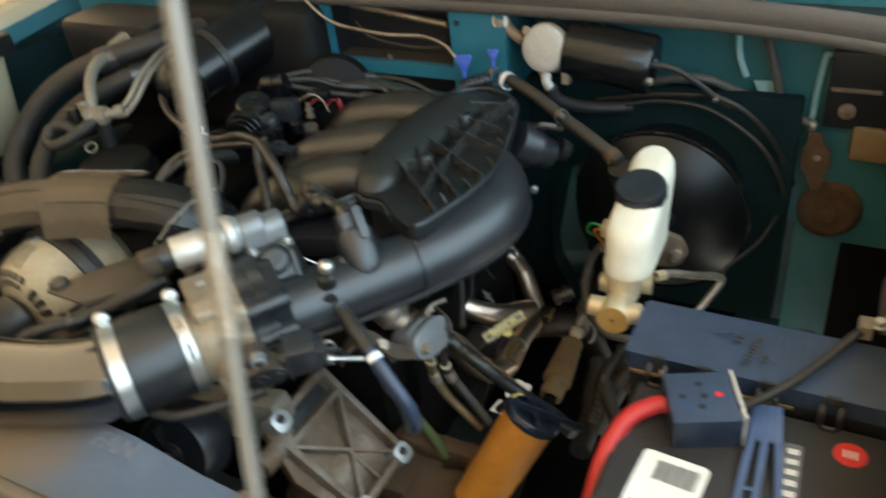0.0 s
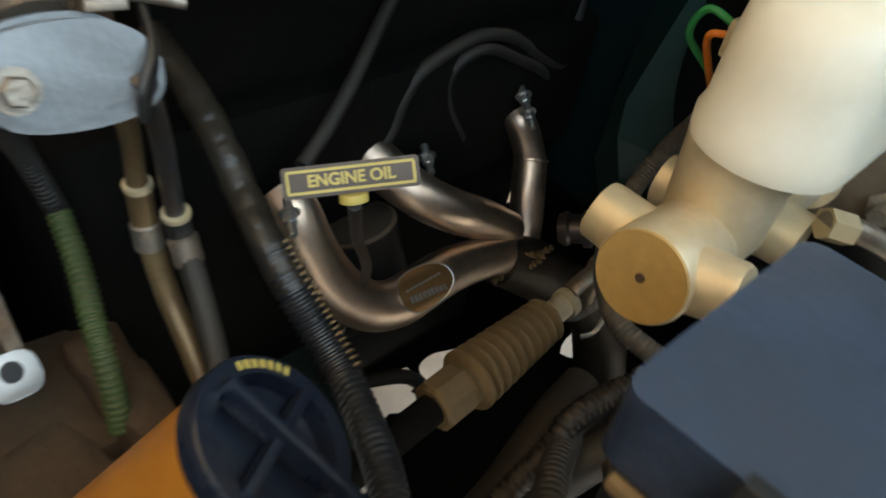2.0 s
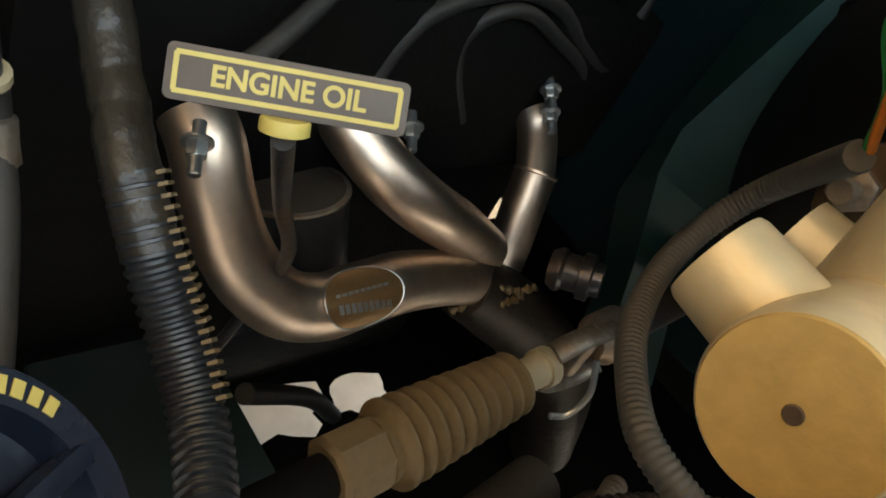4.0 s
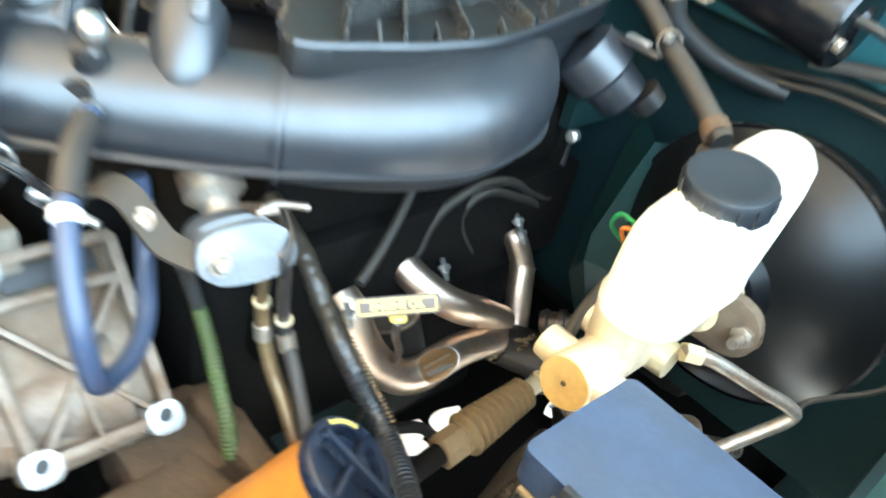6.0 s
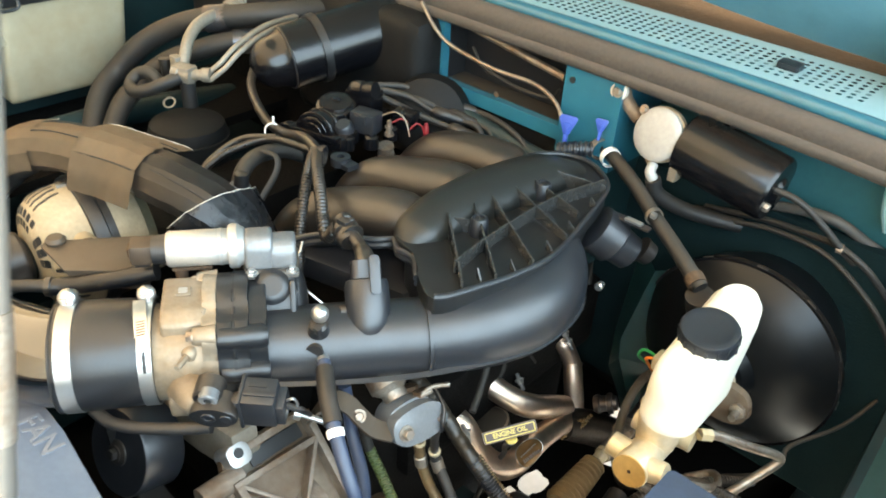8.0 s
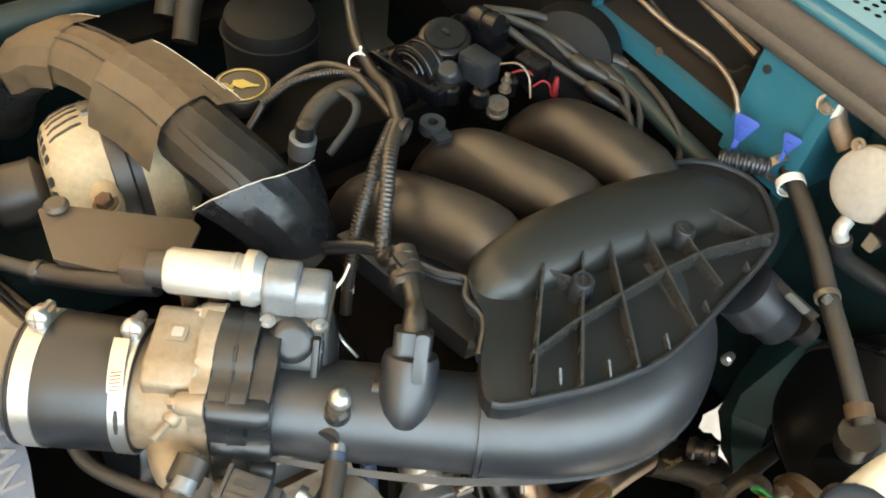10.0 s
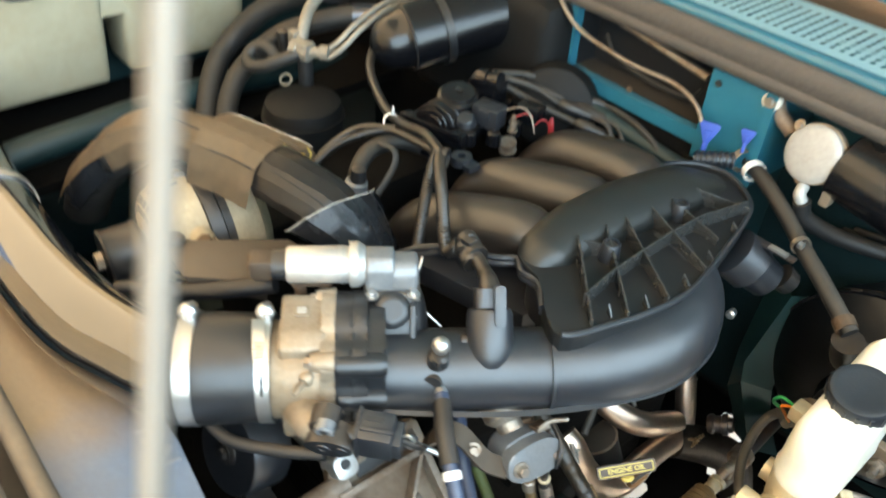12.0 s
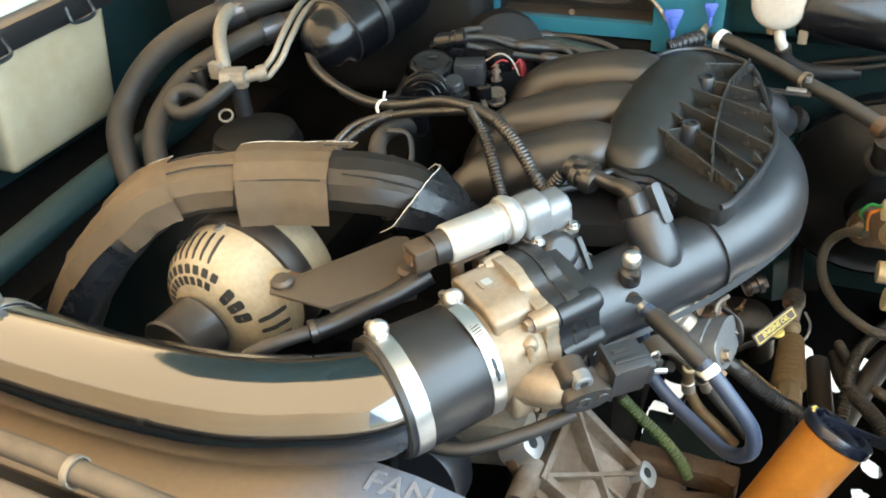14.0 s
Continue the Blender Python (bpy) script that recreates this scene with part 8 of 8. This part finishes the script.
def header():
    t = thing("exhaust_header", (0.06, 0.30, 0.63), "heat-tinted stainless exhaust header with welded branches", "exhaust header")
    part("branch", tube([(0.016, 0.187, 0.704), (0.028, 0.1885, 0.697), (0.038, 0.191, 0.683), (0.048, 0.1965, 0.666), (0.058, 0.2065, 0.650), (0.0655, 0.2225, 0.637), (0.069, 0.242, 0.6325), (0.0685, 0.263, 0.634), (0.066, 0.293, 0.6335), (0.0635, 0.332, 0.624), (0.062, 0.366, 0.612)],
                        [0.0150, 0.0152, 0.0154, 0.0156, 0.0158, 0.0158, 0.0158, 0.0158, 0.0155, 0.0148, 0.0145], 30, 10), HEADER, t)
    part("branch", tube([(0.000, 0.268, 0.695), (0.0095, 0.2711, 0.6900), (0.0207, 0.2766, 0.6840), (0.0364, 0.2875, 0.6756), (0.0475, 0.3070, 0.6645), (0.0500, 0.3355, 0.6480), (0.0500, 0.3700, 0.6240)], 0.0150, 26, 10), HEADER, t)
    part("branch", tube([(0.006, 0.4060, 0.6890), (0.0135, 0.4065, 0.6850), (0.0190, 0.410, 0.674), (0.0275, 0.412, 0.6585)], [0.0115, 0.0118, 0.012, 0.012], 24, 8), HEADER, t)
    part("branch", tube([(0.0270, 0.412, 0.6595), (0.037, 0.4045, 0.640), (0.046, 0.399, 0.6205), (0.055, 0.391, 0.603), (0.063, 0.386, 0.588)], [0.0128, 0.0132, 0.0132, 0.013, 0.013], 24, 8), HEADER, t)
    part("slip_joint", lathe((0.0268, 0.4123, 0.6600), (0.37, -0.28, -0.66), [(0, 0.0122), (0.0004, 0.0137), (0.0018, 0.0137), (0.0024, 0.0128)], 28, cap=False), HEADER, t)
    part("collector", tube([(0.062, 0.352, 0.612), (0.070, 0.380, 0.598), (0.085, 0.415, 0.575), (0.105, 0.455, 0.535), (0.115, 0.49, 0.45)], [0.019, 0.023, 0.024, 0.024, 0.024], 26, 8), DIM_STEEL, t, "collector with shade put into its dark steel")
    fl = bmesh.new()
    box((-0.006, 0.305, 0.698), (0.012, 0.32, 0.030), bevel=0.004, bm=fl)
    for y in (0.187, 0.2715, 0.403):
        lathe((-0.006, y, 0.704), (1, 0, -0.2), [(0, 0.021), (0.008, 0.021), (0.010, 0.018)], 26, fl)
    part("flange", fl, ENGINE, t, "near-black cast flange")
    for x, y, z in ((0.0425, 0.1750, 0.7080), (0.021, 0.3015, 0.691), (0.0215, 0.4025, 0.6970), (0.0155, 0.4000, 0.7085)):
        ax = Vector((0.75, -0.35, -0.35)).normalized()
        b = part("bolt", hexbolt(Vector((x, y, z)) - ax * 0.004, ax, 0.0042, 0.006), STEEL, t, "bright flange bolt")
        part("thread", lathe(Vector((x, y, z)) - ax * 0.012, ax, [(0, 0.0026), (0.022, 0.0026), (0.0225, 0.002)], 12), STEEL, t)
    wd = bmesh.new()
    for line in ([(0.0715, 0.339, 0.603), (0.0735, 0.3475, 0.612), (0.0685, 0.353, 0.621), (0.071, 0.360, 0.6205), (0.082, 0.368, 0.624), (0.087, 0.378, 0.630)],
                 [(0.0735, 0.3475, 0.612), (0.078, 0.356, 0.612), (0.083, 0.366, 0.616), (0.085, 0.374, 0.622)]):
        sp = spline(line, 8)
        sweep(wd, [p + noise.noise_vector(p * 300) * 0.001 for p in sp], [0.0022 + 0.0008 * math.sin(i * 1.9) for i in range(len(sp))], 10)
    part("weld_bead", wd, BRASSY, t, "brassy weld bead")
    # maker's plate wrapped over the tube
    c, ax = Vector((0.0688, 0.256, 0.6335)), Vector((-0.03, 1.0, 0.02)).normalized()
    u0 = Vector((0.60, -0.30, 0.78))
    u0 = (u0 - ax * u0.dot(ax)).normalized()
    w0 = ax.cross(u0)

    def on_pipe(a, b, r):
        return c + ax * a + (u0 * math.cos(b / 0.0158) + w0 * math.sin(b / 0.0158)) * r

    def patch(pts, r, thick, name, mt, parent, label=""):
        bm = bmesh.new()
        hub = bm.verts.new(on_pipe(sum(p[0] for p in pts) / len(pts), sum(p[1] for p in pts) / len(pts), r))
        mid = [bm.verts.new(on_pipe(p[0] * 0.55, p[1] * 0.55, r)) for p in pts]
        rim = [bm.verts.new(on_pipe(p[0], p[1], r)) for p in pts]
        low = [bm.verts.new(on_pipe(p[0], p[1], r - thick)) for p in pts]
        for k in range(len(pts)):
            q = (k + 1) % len(pts)
            bm.faces.new((hub, mid[k], mid[q]))
            bm.faces.new((mid[k], rim[k], rim[q], mid[q]))
            bm.faces.new((rim[k], low[k], low[q], rim[q]))
        return part(name, bm, mt, parent, label)
    oval = [(0.0225 * math.cos(2 * math.pi * k / 28), 0.0150 * math.sin(2 * math.pi * k / 28)) for k in range(28)]
    plate = patch(oval, 0.0166, 0.0012, "badge", BADGE, t, "worn oval maker's plate")
    edge = bmesh.new()
    pts = [on_pipe(a, b, 0.0167) for a, b in oval]
    sweep(edge, pts + [pts[0]], 0.00045, 6)
    part("badge_rim", edge, STEEL, plate)
    for k in range(9):
        a = -0.0145 + 0.0034 * k
        m = frame_of(ax, w0, on_pipe(a, 0.0030 + 0.0003 * k, 0.0167))
        part("badge_mark", box((0, 0, 0), (0.0022, 0.0044, 0.0005), m), STEEL, plate)
        part("badge_mark", box((0, 0, 0), (0.0024, 0.0014, 0.0005), frame_of(ax, w0, on_pipe(a, -0.0030, 0.0167))), STEEL, plate)
    part("sensor_bung", lathe((0.082, 0.388, 0.640), (0.62, 0.35, 0.25), [(0, 0.010), (0.004, 0.0125), (0.007, 0.0125), (0.009, 0.0105), (0.017, 0.0105), (0.018, 0.0135), (0.024, 0.0135), (0.025, 0.010), (0.030, 0.0095)], 22), STEEL_DARK, t)
    return t


header()
fl = thing("oil_filter", (0.03, 0.24, 0.62), "black oil filter behind the exhaust header", "oil filter")
part("can", lathe((0.016, 0.246, 0.660), (0.30, 0.16, -0.94), [(0, 0.0), (0, 0.024), (0.002, 0.0275), (0.055, 0.028), (0.064, 0.022)], 36), PLASTIC_BLACK, fl)
part("bead", lathe((0.0162, 0.2462, 0.659), (0.30, 0.16, -0.94), [(0, 0.0255), (0.0006, 0.0286), (0.0020, 0.0286), (0.0026, 0.0275)], 36, cap=False), STEEL_OLD, fl)
pan = thing("oil_pan", (-0.05, 0.25, 0.46), "near-black engine pan below the header", "oil pan")
part("pan", box((-0.13, 0.27, 0.45), (0.20, 0.40, 0.12), bevel=0.02), ENGINE, pan)
mt_ = thing("engine_mount", (0.07, 0.28, 0.53), "black steel engine mount below the header", "engine mount")
part("plate", box((0.05, 0.19, 0.535), (0.10, 0.09, 0.014), Matrix(), 0.004), TEAL_DARK, mt_)
part("leg", tube([(0.055, 0.235, 0.55), (0.042, 0.30, 0.50), (0.03, 0.35, 0.44)], 0.006, 12, 6), RUBBER, mt_)


def bellows():
    t = thing("steering_shaft", (0.145, 0.27, 0.62), "steering shaft with a tan ribbed rubber boot", "steering shaft")
    a, b = Vector((0.1495, 0.214, 0.6475)), Vector((0.1455, 0.296, 0.6545))
    d = (b - a).normalized()
    L = (b - a).length
    pr = [(0, 0.0145)]
    n = 10
    for k in range(n):
        s0 = 0.004 + (L - 0.008) * k / n
        p = (L - 0.008) / n
        rr = 0.0188 - 0.0048 * k / n
        pr += [(s0, rr - 0.0055), (s0 + p * 0.20, rr - 0.0020), (s0 + p * 0.38, rr), (s0 + p * 0.62, rr), (s0 + p * 0.80, rr - 0.0020), (s0 + p, rr - 0.0055)]
    pr.append((L, 0.0075))
    part("ribbed_boot", lathe(a, d, pr, 40), BOOT, t, "tan ribbed rubber boot")
    part("collar", lathe(a - d * 0.022, d, [(0, 0.0125), (0.002, 0.0150), (0.018, 0.0150), (0.024, 0.0140)], 8), BOOT, t)
    part("shaft", lathe(b, d, [(-0.004, 0.0078), (0.012, 0.0078), (0.012, 0.0095), (0.018, 0.0095)], 20), GOLD, t)
    side = d.cross(Z).normalized()
    yk = bmesh.new()
    for k in (-1, 1):
        c = b + d * 0.016
        tube([c + Z * 0.010 * k, c + d * 0.012 + Z * 0.016 * k + side * 0.002, c + d * 0.030 + Z * 0.017 * k + side * 0.004, c + d * 0.042 + Z * 0.012 * k + side * 0.006], [0.006, 0.0058, 0.0058, 0.0052], 12, 6, yk, squash=0.55)
    part("yoke", yk, STEEL_OLD, t, "stained forged yoke")
    part("cross_pin", lathe(b + d * 0.042 - Z * 0.02, Z, [(0, 0.0055), (0.04, 0.0055)], 16), STEEL_OLD, t)
    part("joint", lathe(b + d * 0.050, d, [(0, 0.008), (0.006, 0.013), (0.022, 0.013), (0.026, 0.009)], 20), STEEL_OLD, t)
    part("shaft", lathe(b + d * 0.07, d, [(0, 0.009), (0.20, 0.009)], 16), STEEL_DARK, t)
    part("shaft", lathe(a - d * 0.25, d, [(0, 0.009), (0.23, 0.009)], 18), ENGINE, t)
    part("clip", tube([b + d * 0.034 + Vector((0.012, 0, 0.010)), b + d * 0.032 + Vector((0.020, 0, -0.004)), b + d * 0.026 + Vector((0.020, 0, -0.016)), b + d * 0.018 + Vector((0.016, 0, -0.018))], 0.0016, 8, 6), STEEL, t, "bright wire clip")
    return t


bellows()
solo("harness_conduit", conduit([(0.205, 0.19, 0.625), (0.208, 0.223, 0.651), (0.207, 0.234, 0.661), (0.210, 0.255, 0.666), (0.217, 0.277, 0.671), (0.233, 0.309, 0.674), (0.253, 0.338, 0.676), (0.29, 0.40, 0.66)], 0.0075, 0.004, 0.12), PLASTIC_BLACK, "black ribbed harness conduit under the brake cylinder", "conduit")
# The first hose is added to block a bright gap below.
for pts, r, mtt, lab in (([(0.205, 0.20, 0.60), (0.226, 0.245, 0.648), (0.248, 0.285, 0.665), (0.285, 0.33, 0.655), (0.33, 0.38, 0.61)], 0.0125, RUBBER, "fat black hose added under the brake cylinder to hide bright ground"),
                         ([(0.20, 0.16, 0.60), (0.195, 0.21, 0.60), (0.185, 0.26, 0.615), (0.18, 0.30, 0.62)], 0.0135, RUBBER, "fat black hose beside the steering shaft"),
                         ([(0.38, 0.12, 0.69), (0.31, 0.12, 0.675), (0.26, 0.14, 0.66), (0.235, 0.18, 0.665), (0.215, 0.22, 0.655), (0.205, 0.27, 0.63), (0.20, 0.33, 0.61)], 0.0085, RUBBER, "black ribbed hose low beside the steering shaft"),
                         ([(0.39, 0.15, 0.70), (0.34, 0.155, 0.69), (0.30, 0.18, 0.68), (0.25, 0.22, 0.66), (0.22, 0.27, 0.64), (0.20, 0.33, 0.63)], 0.006, STEEL_OLD, "dull pipe low beside the frame")):
    solo("lower_hose", tube(pts, r, 16, 8) if r > 0.01 else conduit(pts, r, 0.004, 0.12), mtt, lab, "hose", "hoses by the frame")
# Unseen box, added to block the bright ground behind the engine.
slab("transmission", (-0.06, 0.95, 0.68), (0.5, 0.80, 0.32), ENGINE, "near-black box added behind the engine to block bright ground", "transmission", 0.03)
slab("frame_rail", (0.36, 0.15, 0.40), (0.12, 1.1, 0.08), TEAL_DARK, "dark steel frame rail below the battery", "frame rail", 0.01)
slab("frame_rail", (-0.62, 0.1, 0.50), (0.16, 1.2, 0.12), TEAL_DARK, "dark steel frame rail on the far side", "frame rail", 0.01)
slab("battery_tray", (0.41, -0.06, 0.648), (0.24, 0.34, 0.02), PLASTIC_BLACK, "black battery tray under the battery", "tray", 0.004)
slab("fuse_bracket", (0.42, 0.10, 0.70), (0.14, 0.06, 0.18), PLASTIC_BLACK, "black bracket under the fuse box", "bracket", 0.006)
for pts, r in (([(0.045, 0.178, 0.742), (0.036, 0.199, 0.752), (0.024, 0.224, 0.767), (0.006, 0.256, 0.788), (-0.012, 0.29, 0.812)], 0.0042),
               ([(0.004, 0.270, 0.700), (0.005, 0.279, 0.712), (0.005, 0.285, 0.731), (0.005, 0.296, 0.747), (0.005, 0.320, 0.758), (0.005, 0.350, 0.763), (0.005, 0.383, 0.755), (0.004, 0.420, 0.733), (0.003, 0.454, 0.720), (0.0, 0.462, 0.748), (-0.01, 0.47, 0.80)], 0.0046),
               ([(0.004, 0.352, 0.684), (0.004, 0.330, 0.716), (0.004, 0.325, 0.737), (0.006, 0.337, 0.751), (0.008, 0.358, 0.753), (0.008, 0.390, 0.739), (0.006, 0.424, 0.722), (0.0, 0.45, 0.70)], 0.0040)):
    solo("vacuum_line", tube(pts, r, 12, 8), RUBBER_DUSTY, "dusty black line beside the cylinder head", "hose", "lines by the header")


# ---- front edge: shroud, rails, radiator cap, prop rod ----
def shroud():
    t = thing("fan_shroud", (-0.2, -0.22, 0.83), "dusty grey plastic fan shroud with moulded lettering", "fan shroud")
    m = frame_of((1, 0, 0), (0, 1, -0.06), (-0.2, -0.285, 0.868))
    out = [(-0.42, 0.0), (-0.42, 0.095), (-0.16, 0.106), (0.02, 0.105), (0.10, 0.102), (0.19, 0.090), (0.285, 0.083), (0.292, 0.07), (0.29, 0.0)]
    # brown dust on one end; a blue sheen is put into the other's colour
    part("panel", prism(out, -0.004, 0, m, 0.001), tones_along(mat("dusty_shroud_with_sheen", (0.105, 0.130, 0.17), 0.30, col2=(0.18, 0.122, 0.072), bump=0.1, scale=30), -0.20, -0.10), t)
    part("skirt", prism([(-0.42, -0.01), (0.27, 0.006), (0.27, -0.2), (-0.42, -0.2)], -0.004, 0.0, frame_of((1, 0, 0), (0, 0.1, 1), (-0.2, -0.212, 0.848)), 0.001), PLASTIC, t)
    # letters paler than their panel: light on the raised edges put into colour
    part("lettering", words("FAN", 0.027, m @ Matrix.Translation((0.092, 0.0855, 0.0005)), 0.0008, bold=0.01), mat("paler_lettering", (0.18, 0.19, 0.21), 0.5), t, "FAN in moulded capitals", angle=10)
    part("bolt_hole", lathe(m @ Vector((0.241, 0.0720, 0.0)), (0, 0.3, 1), [(0, 0.007), (0.0006, 0.007)], 18), INK, t)
    part("spring_clip", box((0.244, 0.083, 0.002), (0.012, 0.010, 0.006), m, 0.001), STEEL_OLD, t)
    return t


shroud()
for pts, r, mtt, lab in (([(-0.70, -0.286, 0.895), (-0.38, -0.287, 0.903), (-0.30, -0.288, 0.902), (-0.18, -0.287, 0.894), (-0.06, -0.286, 0.893), (0.02, -0.273, 0.890), (0.076, -0.243, 0.886), (0.105, -0.2255, 0.886), (0.130, -0.2150, 0.886), (0.155, -0.2140, 0.886), (0.176, -0.224, 0.884), (0.180, -0.25, 0.878)], 0.0090, mat("brown_dusty_hose", (0.045, 0.036, 0.028), 0.65, dust=0.6, dustcol=(0.22, 0.16, 0.10), bump=0.15), "dusty brown hose along the radiator"),
                         ([(-0.75, -0.318, 0.893), (-0.4, -0.319, 0.893), (-0.1, -0.320, 0.891), (0.1, -0.32, 0.888), (0.3, -0.32, 0.885)], 0.012, mat("brown_dusty_seal", (0.10, 0.075, 0.055), 0.8, dust=0.5, dustcol=(0.24, 0.18, 0.12), bump=0.2), "brown dusty rubber strip along the radiator support")):
    solo("front_hose", tube(pts, r, 14, 10), mtt, lab, "hose", "front hoses")
cl = thing("hose_clip", (-0.31, -0.287, 0.902), "dull wire clip on the front hose", "clip")
part("ring", lathe((-0.31, -0.288, 0.902), (1, 0, 0), [(0, 0.0105), (0, 0.0118), (0.006, 0.0118), (0.006, 0.0105), (0, 0.0105)], 18, cap=False), DULLALU, cl)
solo("wire", tube([(-0.225, -0.298, 0.903), (-0.21, -0.303, 0.903), (-0.195, -0.302, 0.901), (-0.175, -0.308, 0.901), (-0.155, -0.309, 0.9)], 0.0014, 8, 6), STEEL, "kinked bare wire lying on the seal", "wire")
rc = thing("radiator_cap", (0.128, -0.258, 0.895), "radiator cap with a white warning label", "radiator cap")
part("cap", lathe((0.128, -0.258, 0.872), (0, 0, 1), [(0, 0.03), (0.004, 0.034), (0.014, 0.034), (0.020, 0.030), (0.0205, 0)], 40), STEEL, rc)
part("label", lathe((0.128, -0.258, 0.8927), (0, 0, 1), [(0, 0.0285), (0.0006, 0.0285)], 40), PAPER, rc, "white round label")
part("lettering", words("DO NOT OPEN", 0.0062, Matrix.Translation((0.125, -0.244, 0.8935)) @ Matrix.Rotation(radians(12), 4, "Z"), 0.0001), REDPRINT, rc, "DO NOT OPEN", angle=10)
for k in range(3):
    part("printed_bar", box((0.130, -0.258 - 0.006 * k, 0.8936), (0.034 - 0.004 * k, 0.0016, 0.0003), Matrix()), INK, rc)
part("tank", box((0.12, -0.26, 0.845), (0.20, 0.05, 0.05), bevel=0.012), PLASTIC_BLACK, rc)

pr = thing("prop_rod", (0.195, -0.345, 0.88), "dull silver hood prop rod standing on the radiator support", "prop rod")
part("rod", tube([(0.2069, -0.3490, 0.872), (0.1919, -0.2783, 1.2), (0.1759, -0.2028, 1.55), (0.1600, -0.1274, 1.9)], 0.0042, 16, 8), ROD, pr)
part("grip", tube([(0.1940, -0.2880, 1.155), (0.1917, -0.2772, 1.205)], 0.0049, 16, 4), STEEL_OLD, pr, "brown stained stretch")
part("foot_socket", lathe((0.2071, -0.3499, 0.868), (-0.046, 0.216, 1), [(0, 0.012), (0.006, 0.012), (0.014, 0.008)], 18), PLASTIC_BLACK, pr)
solo("front_harness", tube([(-0.12, -0.155, 0.862), (-0.08, -0.15, 0.862), (-0.04, -0.125, 0.868), (-0.01, -0.10, 0.875)], 0.0055, 12, 8), RUBBER, "black lead under the coupler", "cable")
